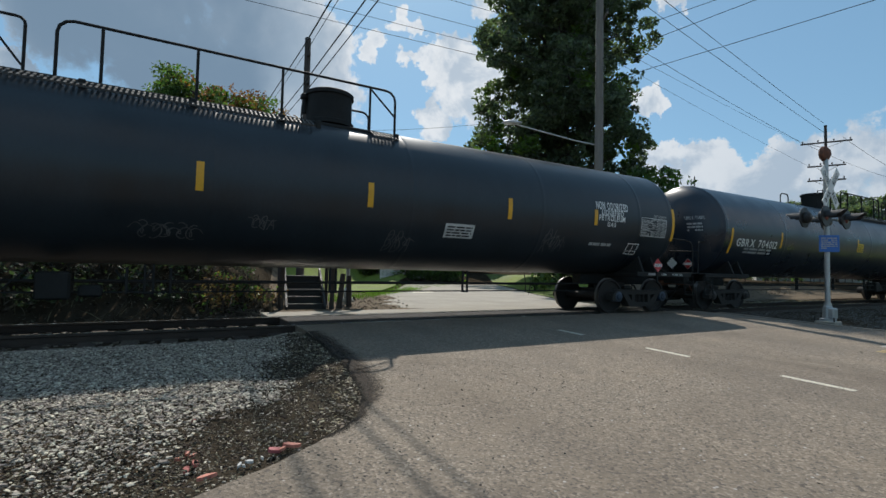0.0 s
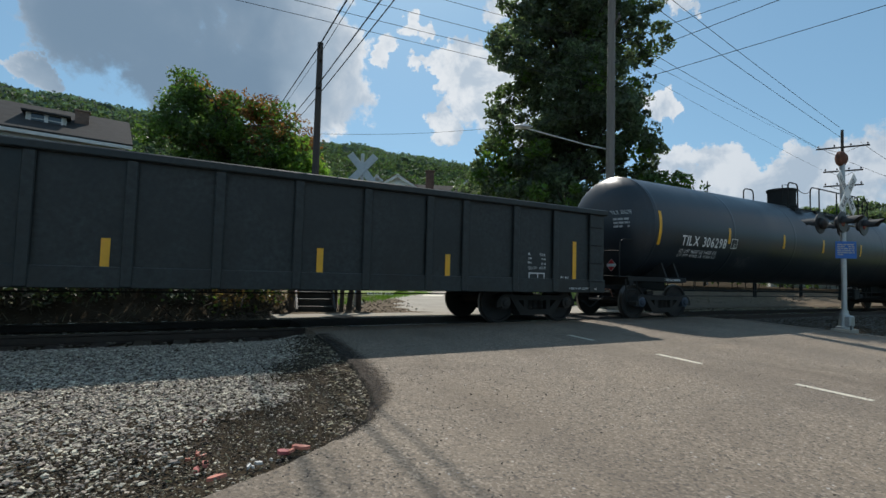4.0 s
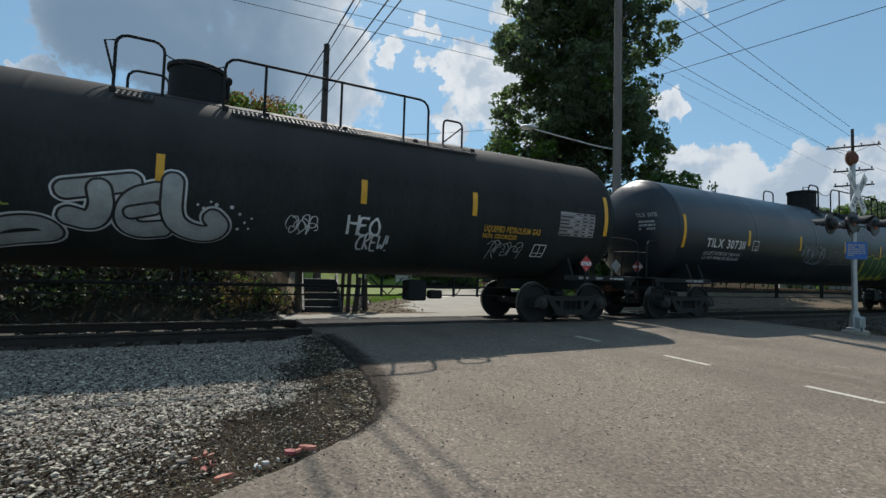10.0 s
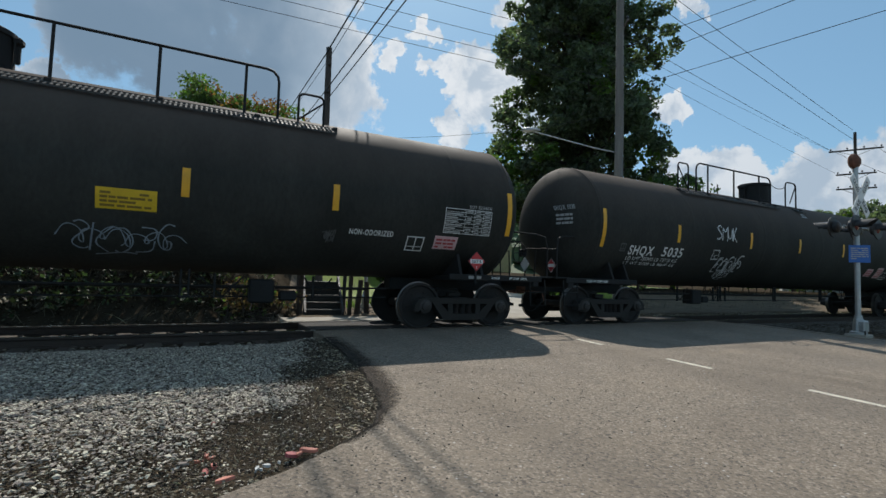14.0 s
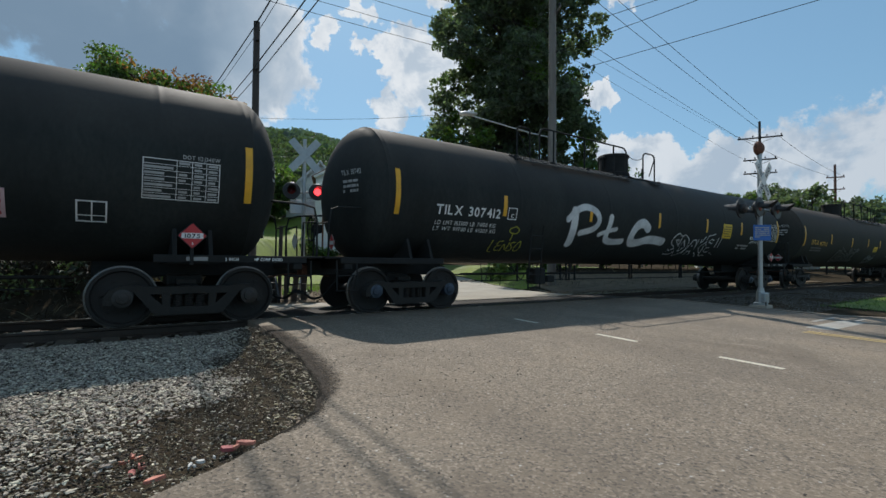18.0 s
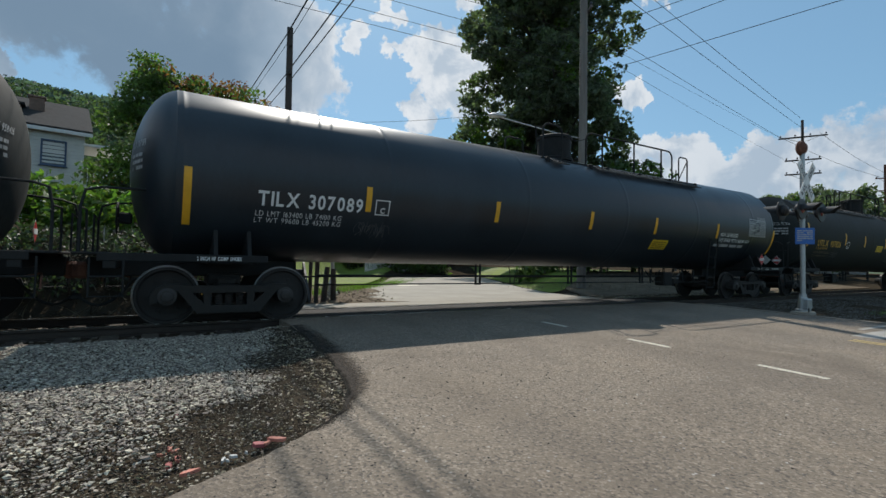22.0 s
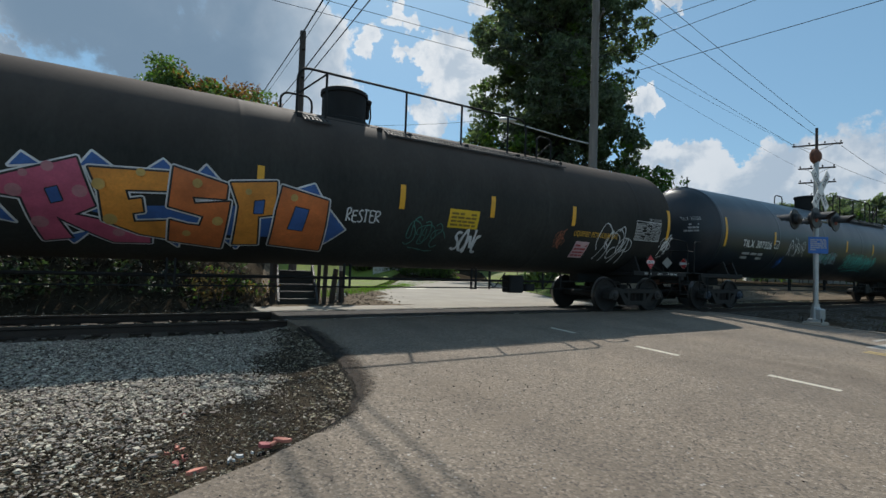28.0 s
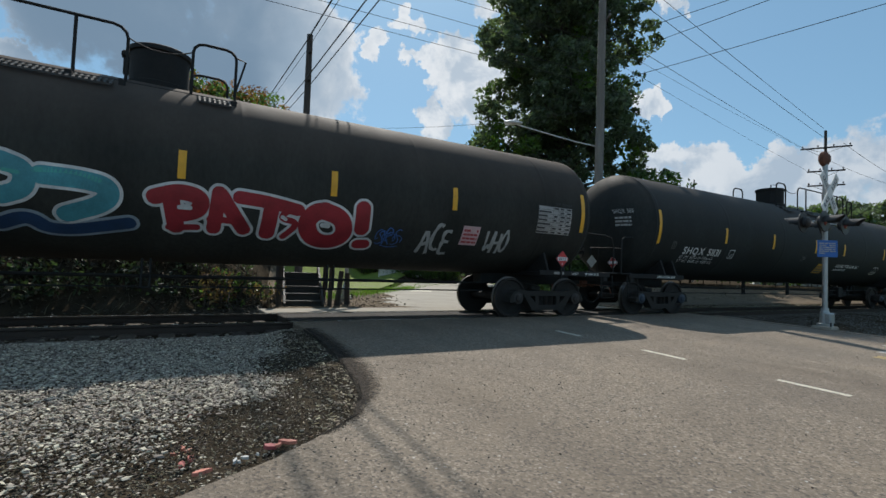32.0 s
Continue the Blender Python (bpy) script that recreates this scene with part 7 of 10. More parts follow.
def chimney(parent, x, y, z0, z1, w=0.7, d=0.6):
    bm = B()
    c = part("chimney", B(), "brick", parent)
    me = c.data
    bm = B()
    n = int((z1 - z0) / 0.09)
    rng = random.Random(3)
    for i in range(n):
        k = 3
        off = 0.5 / k if i % 2 else 0
        for j in range(k):
            ww = w / k
            box(bm, (x - w / 2 + ww * (j + 0.5), y, z0 + i * 0.09), (ww - 0.012, d + rng.uniform(-0.01, 0.01), 0.078), 0.0)
    box(bm, (x, y, (z0 + z1) / 2), (w - 0.03, d - 0.03, z1 - z0), 0)
    box(bm, (x, y, z1 + 0.03), (w + 0.12, d + 0.12, 0.1), 0.01)
    bm.to_mesh(me)
    bm.free()
    c.name = "chimney"
    return c


# the cream house with the grey roof on the bank
hl = house("house", "cream two-storey house with grey shingle roof and dormer", P(-19, 34.5, 2.2), 9, 15.5, 8.0, 6.0, 8.2, "siding", "shingle", "x",
           [(3.4, 4.6, 0.95, 1.35, "frame_blue"), (6.4, 4.6, 0.95, 1.35, "frame_blue"), (-1.4, 4.6, 0.95, 1.35, "frame_blue"), (3.4, 1.8, 0.95, 1.4, "frame_blue"), (6.4, 1.8, 0.95, 1.4, "frame_blue")])
dm = part("dormer", B(), "siding", hl)
bm = B()
prism(bm, [(0.25, 1.3), (0.25, 2.65), (3.6, 2.65), (3.6, 1.3)], -0.9, 0.9, "yz")
for v in bm.verts:
    v.co += Vector((4.0, 0.9, 4.75))
bm.to_mesh(dm.data)
bm.free()
bm = B()
box(bm, (0, 0, 0), (2.2, 3.9, 0.12), 0.02, Matrix.Translation((4.0, 2.75, 7.5)) @ Matrix.Rotation(0.1, 4, "X"))
part("dormer_roof", bm, "shingle", dm)
for dx in (-0.38, 0.38):
    window(dm, 0.58, 0.7, pose(4.0 + dx, 1.1, 6.95), "trim_white")
chimney(hl, 5.6, 2.2, 6.2, 8.05)
# porch with railing at the corner
bm = B()
for c, s in (((8.9, 1.5, 2.9), (2.2, 3.0, 0.18)), ((8.9, 1.5, 5.3), (2.4, 3.2, 0.14)), ((9.9, 0.15, 1.4), (0.14, 0.14, 2.9)), ((9.9, 0.15, 4.1), (0.12, 0.12, 2.4)), ((8.9, 0.1, 3.95), (2.1, 0.07, 0.07))):
    box(bm, c, s, 0.01)
pc = part("porch", bm, "trim_white", hl)
for i in range(14):
    bm = B()
    box(bm, (7.95 + i * 0.15, 0.1, 3.45), (0.04, 0.04, 0.95), 0)
    part("baluster", bm, "trim_white", pc)

# the white house beyond the crossing
hw = house("house", "white two-storey house with brick chimney beyond the crossing", P(25.8, 43, 1.6), -24, 7.4, 8.0, 5.9, 8.1, "siding_white", "shingle", "x",
           [(-2.9, 4.6, 0.9, 1.4, "trim_white"), (-1.3, 4.6, 0.8, 1.4, "trim_white"), (-1.4, 1.9, 0.9, 1.4, "trim_white"), (2.1, 4.6, 0.9, 1.4, "frame_blue"), (2.2, 1.9, 0.9, 1.4, "frame_blue"), (-3.0, 1.9, 0.8, 1.3, "trim_white")])
chimney(hw, 0.6, -0.33, 0.2, 8.7, 0.75, 0.6)
house("house", "white gabled house with a reddish roof behind the crossbuck", P(20.2, 50, 1.8), -20, 6.5, 8.0, 6.2, 9.3, "siding_white", "shingle_red", "y", [(-1.3, 5.0, 0.9, 1.4, "trim_white"), (1.3, 5.0, 0.9, 1.4, "trim_white")])
hg = house("house", "narrow white gabled house with a balcony", P(22.7, 41.5, 1.6), -22, 4.3, 6.0, 6.6, 7.9, "siding_white", "shingle_red", "y", [(-0.8, 6.0, 0.8, 1.1, "frame_blue"), (0.9, 2.0, 0.8, 1.3, "frame_blue")])
bm = B()
box(bm, (0.2, -0.6, 3.6), (3.6, 1.2, 0.14), 0.01)
box(bm, (0.2, -0.6, 5.3), (3.8, 1.3, 0.12), 0.01)
bl = part("balcony", bm, "trim_white", hg)
for x in (-1.5, 0.2, 1.9):
    bm = B()
    box(bm, (x, -1.1, 2.6), (0.14, 0.14, 5.3), 0.01)
    part("column", bm, "rust", bl)
bm = B()
box(bm, (0.2, -1.12, 4.5), (3.5, 0.06, 0.07), 0.005)
part("top_rail", bm, "trim_white", bl)
for i in range(18):
    bm = B()
    box(bm, (-1.5 + i * 0.2, -1.12, 4.1), (0.04, 0.04, 0.8), 0)
    part("baluster", bm, "trim_white", bl)
house("house", "pale yellow gabled house with white bargeboards", P(32.2, 52, 1.8), -28, 6.6, 8.0, 7.2, 10.4, "siding_yellow", "shingle", "y", [(-0.3, 6.2, 1.3, 1.5, "frame_blue"), (-0.3, 2.6, 1.2, 1.5, "frame_blue")])
house("house", "low grey house with a slate-blue roof far along the track", P(68.5, 66, 0.2), -60, 12, 8, 4.4, 7.2, "siding", "shingle", "x", [(-3, 2.6, 1.0, 1.2, "trim_white"), (2, 2.6, 1.0, 1.2, "trim_white")])


def picket_fence(a, b):
    f = thing("picket_fence", "white picket fence in front of the white house", "fence", (*a, ground_z(*a)))
    l = math.hypot(b[0] - a[0], b[1] - a[1])
    rz = math.atan2(b[1] - a[1], b[0] - a[0])
    f.rotation_euler.z = rz
    bm = B()
    box(bm, (0, 0, 0.5), (0.09, 0.025, 1.0), 0.01)
    me = bpy.data.meshes.new("picket")
    bm.to_mesh(me)
    bm.free()
    me.materials.append(M["trim_white"])
    for i in range(int(l / 0.14)):
        part("picket", me, None, f).location = (i * 0.14, 0, 0.05)
    for z in (0.3, 0.8):
        bm = B()
        box(bm, (l / 2, 0.04, z), (l, 0.04, 0.08), 0.005)
        part("rail", bm, "trim_white", f)


picket_fence((13.5, 23.5), (19.5, 26.0))


# ---- poles and wires ----
def utility_pole(label, at, h, r, mat, arms=(), name="utility_pole"):
    p = thing(name, label, "utility pole", at)
    bm = B()
    tube(bm, [(0, 0, -0.3), (0.02, 0, h * 0.5), (0, 0, h)], r, 14, True, [r, r * 0.87, r * 0.74])
    part("shaft", bm, mat, p, smooth=True)
    for z, w, n, rz in arms:
        bm = B()
        box(bm, (0, -r, 0), (w, 0.09, 0.11), 0.012)
        a = part("crossarm", bm, mat, p)
        a.matrix_basis = pose(0, 0, z, 0, 0, rz)
        for i in range(n):
            bm = B()
            lathe(bm, [(0.0, 0.02), (0.06, 0.025), (0.08, 0.055), (0.13, 0.06), (0.17, 0.035), (0.2, 0.0)], "z", 10, (-w / 2 + 0.12 + (w - 0.24) * i / max(1, n - 1), -r, 0.05))
            part("insulator", bm, "signal_black", a)
        bm = B()
        for s in (-1, 1):
            tube(bm, [(s * w * 0.32, -r, -0.05), (0, -r * 0.9, -0.45)], 0.014, 6)
        part("brace", bm, "iron", a)
    return p


p1 = P(12.9, 19, 0.1)
pole_1 = utility_pole("dark wooden utility pole beyond the track", p1, 9.95, 0.155, "pole_dark")
for z in (9.2, 8.1):
    bm = B()
    lathe(bm, [(-0.06, 0.0), (-0.06, 0.05), (0.06, 0.05), (0.06, 0.0)], "x", 10, (0, -0.16, z))
    part("wire_clamp", bm, "iron", pole_1)
p2 = P(47.9, 21, 0.1)
pole_2 = utility_pole("grey wooden utility pole carrying a street lamp", p2, 15.4, 0.2, "pole_wood", ((14.9, 2.4, 4, 60), (12.0, 0.9, 2, 60)))
# the street lamp: bracket, brace and head
lamp_at = Vector(P(37.8, 20.3, 7.45)) - Vector(p2)
lamp = thing("street_lamp", "cobra-head street lamp on a long thin bracket", "street lamp", p2)
lv = Vector((lamp_at.x, lamp_at.y, 0)).normalized()
bm = B()
arm = [Vector((0, 0, 6.45)) + lv * 0.18, Vector((0, 0, 6.62)) + lv * 1.0, Vector((0, 0, 7.05)) + lv * 2.6, Vector((lamp_at.x, lamp_at.y, 7.35))]
tube(bm, arm, 0.028, 8)
part("bracket", bm, "alloy", lamp, smooth=True)
bm = B()
lathe(bm, [(-0.42, 0.0), (-0.40, 0.06), (-0.25, 0.11), (0.05, 0.17), (0.25, 0.15), (0.36, 0.08), (0.4, 0.0)], "x", 16)
hd = part("lamp_head", bm, "alloy", lamp, smooth=True)
hd.matrix_basis = Matrix.Translation((lamp_at.x, lamp_at.y, 7.38)) @ Matrix.Rotation(math.atan2(lv.y, lv.x), 4, "Z") @ Matrix.Diagonal((1, 1, 0.62, 1))
pt_ = P(68.9, 46, 0.0)
utility_pole("old telegraph pole with three crossarms along the railway", pt_, 12.75, 0.13, "pole_dark", ((11.4, 3.1, 4, -62), (9.6, 2.3, 4, -62), (8.5, 2.3, 4, -62)), "telegraph_pole")
utility_pole("weathered telegraph pole far along the railway", P(74.75, 66, 0.0), 12.0, 0.15, "rust", ((10.6, 1.6, 3, -62), (9.3, 1.6, 3, -62), (7.9, 1.6, 3, -62), (5.6, 3.0, 4, -62)), "telegraph_pole")
utility_pole("slim distant pole behind the hedge", P(57.8, 62, 0.0), 12.6, 0.1, "pole_wood")
utility_pole("wooden utility pole behind the street corner", (4.2, -27, -0.7), 11.6, 0.16, "pole_dark")
utility_pole("wooden utility pole on the hill street", (-32, 8.6, 1.0), 12.5, 0.16, "pole_dark")


def wire(name, a, b, drop, r=0.012, label="thin black overhead wire"):
    bm = B()
    tube(bm, sag(a, b, drop, 24), r, 5)
    return tagged(part(name, bm, "wire"), label, "wire", "overhead wires")


# one line of wires runs straight over the road, another along the railway, a third crosses both
for x, z0, z1, r in ((4.16, 9.85, 10.5, 0.028), (4.24, 9.6, 10.35, 0.012), (4.12, 8.2, 8.35, 0.021), (4.25, 7.95, 8.05, 0.017)):
    wire("power_line", (x, p1[1], z0), (x, -27, z1), 0.15, r)
    wire("power_line", (x, p1[1], z0), (x - 0.4, 52, z0 + 1.6), 0.2, r * 0.8)
q2, qt = Vector(p2), Vector(pt_)
for z0, az, z1, r in ((15.2, 68.75, 12.95, 0.014), (14.15, 68.75, 12.25, 0.014), (11.8, 67.05, 11.65, 0.012), (11.2, 67.0, 11.65, 0.007), (10.6, 67.45, 9.8, 0.007)):
    wire("overhead_line", q2 + Vector((0, 0, z0 - 0.1)), P(az, 46, z1), 0.1, r)
for az0, az1 in ((67.1, 74.4), (70.2, 75.2)):
    wire("overhead_line", P(az0, 46, 11.65), P(az1, 66, 10.8), 0.3, 0.014)
for z, y in ((11.1, 9.3), (10.25, 8.7), (9.65, 8.6), (9.2, 8.6)):
    wire("overhead_line", q2 + Vector((0, 0, z - 0.1)), (-32, y, z + 0.3), 0.15, 0.009)
for z, x in ((11.1, 24.0), (10.25, 20.0), (9.2, 22.4)):
    wire("overhead_line", q2 + Vector((0, 0, z - 0.1)), (x, -28, z + 0.3), 0.15, 0.012)
wire("overhead_line", Vector(p1) + Vector((0, 0, 6.3)), q2 + Vector((0, 0, 8.1)), 0.35, 0.007)


# ---- crossing signals ----
def blade(bm, ang, l, w, t=0.02, c=(0, 0, 0)):
    box(bm, (0, 0, 0), (l, t, w), 0.004, Matrix.Translation(c) @ Matrix.Rotation(ang, 4, "Y"))


def signal_light(parent, x, z, y, lit, back=True):
    """One flashing head: round background, hood and lens; the lens looks towards -y."""
    bm = B()
    lathe(bm, [(-0.02, 0.0), (-0.02, 0.25), (0.0, 0.26), (0.01, 0.25), (0.01, 0.0)], "y", 28, (x, y, z))
    l = part("target", bm, "signal_black", parent, smooth=True)
    bm = B()
    lathe(bm, [(0.02, 0.14), (0.1, 0.14), (0.13, 0.1), (0.14, 0.0)], "y", 20, (x, y, z))
    part("housing", bm, "signal_black", l, smooth=True)
    bm = B()
    lathe(bm, [(-0.06, 0.0), (-0.05, 0.06), (-0.025, 0.105), (-0.022, 0.11)], "y", 20, (x, y, z))
    part("lens", bm, "lens_on" if lit else "lens_off", l, smooth=True)
    bm = B()
    n = 12
    vs = []
    for k in range(n + 1):
        a = math.pi * (k / n) * 1.15 - 0.25
        vs.append((bm.verts.new((x + 0.13 * math.cos(a), y - 0.02, z + 0.13 * math.sin(a))), bm.verts.new((x + 0.13 * math.cos(a), y - 0.02 - 0.4 * (0.6 + 0.4 * math.sin(max(0.0, min(math.pi, a)))), z + 0.13 * math.sin(a)))))
    for a, b in zip(vs, vs[1:]):
        bm.faces.new((a[0], a[1], b[1], b[0]))
    hood = part("hood", bm, "signal_black", l)
    hood.modifiers.new("thick", "SOLIDIFY").thickness = 0.008
    return l


def crossing_signal(label, at, rz, h, back, sign, bell):
    s = thing("crossing_signal", label, "crossing signal", at, rz)
    bm = B()
    tube(bm, [(0, 0, 0.3), (0, 0, h)], 0.057, 16)
    part("mast", bm, "steel", s, smooth=True)
    bm = B()
    box(bm, (0, 0, 0.0), (0.42, 0.42, 0.1), 0.02)
    part("footing", bm, "concrete", s)
    bm = B()
    lathe(bm, [(0.05, 0.17), (0.1, 0.17), (0.12, 0.12), (0.4, 0.1), (0.42, 0.085), (0.5, 0.08)], "z", 18)
    box(bm, (0, -0.1, 0.24), (0.24, 0.14, 0.28), 0.03)
    part("junction_base", bm, "steel", s)
    for d in ((-0.2, -0.2), (0.2, -0.2), (-0.2, 0.2), (0.2, 0.2)):
        bm = B()
        tube(bm, [(d[0], d[1], 0.05), (d[0], d[1], 0.15)], 0.016, 8)
        part("bolt", bm, "iron", s)
    zx = h - (0.52 if back else 0.75)
    for i, a in enumerate((0.85, -0.85)):
        bm = B()
        blade(bm, a, 1.22, 0.23, 0.02, (0, -0.08 - 0.024 * i, zx))
        b = part("crossbuck_blade", bm, "steel" if back else "paint_white", s, "bare back of a crossbuck board" if back else "white crossbuck board")
        txt = ("RAIL", "ROAD") if i else ("CROSS", "ING")
        for k, word in enumerate(txt):
            if back:
                continue
            V, F = letters(word, 0.13, "bold", width=0.36)
            mm = Matrix.Translation((0, -0.095 - 0.024 * i, zx)) @ Matrix.Rotation(a, 4, "Y") @ Matrix.Translation((-0.5 + k * 0.62, 0, -0.065))
            part("word", numpy_mesh("word", [tuple(mm @ v) for v in V], F, "ink"), None, b)
    zl, reach = (3.13, 0.38) if back else (2.62, 0.55)
    bm = B()
    tube(bm, [(-reach - 0.07, 0, zl), (reach + 0.07, 0, zl)], 0.03, 10)
    part("light_arm", bm, "steel", s)
    for sx in (-1, 1):
        signal_light(s, sx * reach, zl, -0.2 if not back else -0.2, back and sx > 0)
        signal_light_b = B()
        tube(signal_light_b, [(sx * reach, 0, zl), (sx * reach, -0.02, zl)], 0.04, 8)
        part("head_mount", signal_light_b, "signal_black", s)
    if sign:
        bm = B()
        box(bm, (0, -0.09, 1.98), (0.46, 0.012, 0.42), 0.004)
        p = part("notice", bm, "sign_blue", s, "blue emergency notice with white writing")
        p.matrix_basis = pose(0, 0, 0, 0, 0, -38)
        V, F = bars(0.38, 0.3, 6, 77)
        part("notice_writing", numpy_mesh("notice_writing", [(v.x - 0.19, -0.099, v.z + 1.85) for v in V], F, "letter_grey"), None, p)
    else:
        bm = B()
        box(bm, (-0.03, 0.1, 2.68), (0.74, 0.03, 0.42), 0.01)
        part("cabinet", bm, "alloy", s)
    if bell:
        bm = B()
        lathe(bm, [(-0.1, 0.0), (-0.09, 0.1), (-0.02, 0.19), (0.05, 0.2), (0.1, 0.14), (0.14, 0.0)], "y", 20, (0, 0, h + 0.12))
        part("bell", bm, "rust", s, "rust-red bell", smooth=True)
    return s


near_sig = crossing_signal("crossing signal with white crossbuck, bell and blue notice", (14.26, -4.04, -0.06), 0, 4.15, False, True, True)
# the second pair of heads on the near mast looks the other way along the road
for sx in (-1, 1):
    l = signal_light(near_sig, sx * 0.55, 2.62, -0.24, False)
    l.matrix_basis = pose(0, 0, 0, 0, 0, 180)
crossing_signal("crossing signal seen with one red lamp lit", P(18.4, 15.1, 0.02), -14, 4.77, True, False, False)


# ---- small things about the crossing ----
def steps(at, rz):
    s = thing("wooden_steps", "short flight of dark wet-looking wooden steps up the bank", "steps", at, rz)
    for i in range(5):
        bm = B()
        box(bm, (0, 0.14 + i * 0.24, 0.15 + i * 0.17), (0.86, 0.27, 0.05), 0.008)
        part("tread", bm, "step_wood", s)
        bm = B()
        box(bm, (0, 0.02 + i * 0.24, 0.06 + i * 0.17), (0.84, 0.03, 0.13), 0.004)
        part("riser", bm, "step_wood", s)
    for sx in (-1, 1):
        bm = B()
        prism(bm, [(-0.1, -0.05), (0.15, -0.05), (1.35, 0.85), (1.35, 1.08), (1.2, 1.02), (-0.1, 0.12)], sx * 0.46 - 0.025, sx * 0.46 + 0.025, "yz")
        part("stringer", bm, "step_wood", s)
    for x, y, h, r in ((-0.6, 0.0, 1.25, 0.07), (0.62, 0.0, 1.15, 0.055), (0.62, 1.1, 2.0, 0.05), (-0.6, 1.1, 2.0, 0.05)):
        bm = B()
        tube(bm, [(x, y, -0.1), (x + 0.02, y, h)], r, 8)
        part("post", bm, "pole_dark", s)


steps(P(13.7, 12.2, -0.03), -8)
for k, (az, d, h, lean) in enumerate(((17.4, 12.6, 0.95, 0.1), (18.6, 13.0, 0.9, -0.02))):
    ps = thing("old_post", "short leaning weathered post beside the track", "post", P(az, d, -0.05))
    bm = B()
    tube(bm, [(0, 0, -0.1), (lean, 0, h)], 0.07, 9, True, [0.08, 0.065])
    part("shaft", bm, "pole_dark", ps)


def debris(name, label, at, size, mat, seed):
    rng = random.Random(seed)
    bm = B()
    n = 7
    ol = [(size * math.cos(6.283 * i / n) * rng.uniform(0.6, 1.1), size * 0.38 * math.sin(6.283 * i / n) * rng.uniform(0.6, 1.1)) for i in range(n)]
    prism(bm, ol, 0, 0.012 + size * 0.12, "xy")
    for v in bm.verts:
        v.co.z += 0.03 * v.co.x * rng.uniform(0, 1)
    ob = part(name, bm, mat)
    ob.matrix_world = pose(at[0], at[1], ground_z(*at) + 0.03 if at[0] < edge_x(at[1]) else road_z(at[1]), rng.uniform(-8, 8), rng.uniform(-12, 4), rng.uniform(0, 360))
    return tagged(ob, label, "debris", "plastic debris")


for i, (x, y, s) in enumerate(((0.13, -5.94, 0.08), (0.17, -6.15, 0.11), (0.12, -6.22, 0.09), (0.08, -6.03, 0.06), (0.16, -6.0, 0.05), (0.21, -6.52, 0.1), (0.61, -6.36, 0.13), (0.72, -6.34, 0.11), (0.66, -6.37, 0.07), (0.19, -5.28, 0.07))):
    debris("plastic_shard", "broken salmon-red plastic shard on the gravel", (x, y), s * 0.6, "debris_red", 200 + i)
for i, (x, y, s) in enumerate(((0.39, -6.47, 0.05), (0.45, -6.46, 0.055), (0.52, -6.45, 0.03), (0.41, -6.52, 0.03))):
    debris("paper_scrap", "crumpled pale litter at the asphalt edge", (x, y), s * 0.6, "debris_white", 220 + i)


def parked_car(label, at, rz, paint):
    c = thing("parked_car", label, "car", at, rz)
    bm = B()
    prism(bm, [(-2.1, 0.35), (-2.15, 0.75), (-1.9, 0.92), (-1.0, 0.98), (1.1, 0.98), (2.0, 0.85), (2.15, 0.6), (2.1, 0.35)], -0.86, 0.86, "xz")
    bmesh.ops.bevel(bm, geom=list(bm.edges), offset=0.06, segments=2, affect="EDGES")
    part("body", bm, paint, c, smooth=True)
    bm = B()
    prism(bm, [(-1.75, 0.95), (-1.2, 1.43), (0.4, 1.45), (1.05, 0.97)], -0.74, 0.74, "xz")
    bmesh.ops.bevel(bm, geom=list(bm.edges), offset=0.05, segments=2, affect="EDGES")
    part("cabin", bm, "car_glass", c, smooth=True)
    bm = B()
    box(bm, (-0.4, 0, 1.45), (1.5, 1.3, 0.05), 0.02)
    part("roof", bm, paint, c)
    for x in (-1.3, 1.3):
        for s in (-1, 1):
            bm = B()
            lathe(bm, [(-0.1, 0.0), (-0.1, 0.24), (-0.09, 0.31), (0.09, 0.31), (0.1, 0.24), (0.1, 0.0)], "y", 20, (x, s * 0.78, 0.31))
            w = part("wheel", bm, "tyre", c, smooth=True)
            bm = B()
            lathe(bm, [(s * 0.102, 0.0), (s * 0.106, 0.19), (s * 0.09, 0.2)], "y", 14, (x, s * 0.78, 0.31))
            part("rim", bm, "alloy", w)
    for s in (-1, 1):
        bm = B()
        box(bm, (2.1, s * 0.6, 0.68), (0.08, 0.3, 0.12), 0.02)
        part("headlight", bm, "label_white", c)


parked_car("bright blue parked hatchback beyond the crossing", P(12.5, 37, ground_z(8.0, 26.6)), 250, "car_blue")
parked_car("silver parked car beside the blue one", P(10.1, 46, ground_z(8.07, 35.7)), 248, "car_silver")

# paving at the right-hand road edge
kerb = slab("kerb", [(13.6, -1.6), (13.6, -4.5), (13.75, -6.0), (14.3, -6.7), (16, -7.2), (16, -6.9), (14.5, -6.45), (14.0, -5.9), (13.85, -4.4), (13.85, -1.6)], lambda y: road_z(y) + 0.012, 0.25, "asphalt")
tagged(kerb, "low worn asphalt edge of the road", "kerb", kind="structure")


# ---- the cars, in the order in which they pass ----
CARS = []


def paint_a(car, r):
    write(car, r, "GBRX 704012", -8.55, 1.99, 0.25, width=2.40)
    decal(car, "small_writing", *bars(1.65, 0.23, 2, 1), "letter_grey", r, -8.03, 1.77)
    sticker(car, r, -0.04, 2.11, 0.55, 0.34, "label_yellow", 3, "label_ink")
    tag(car, r, -4.99, 1.57, 1.98, 0.78, "letter_dim", 3, 0.030)


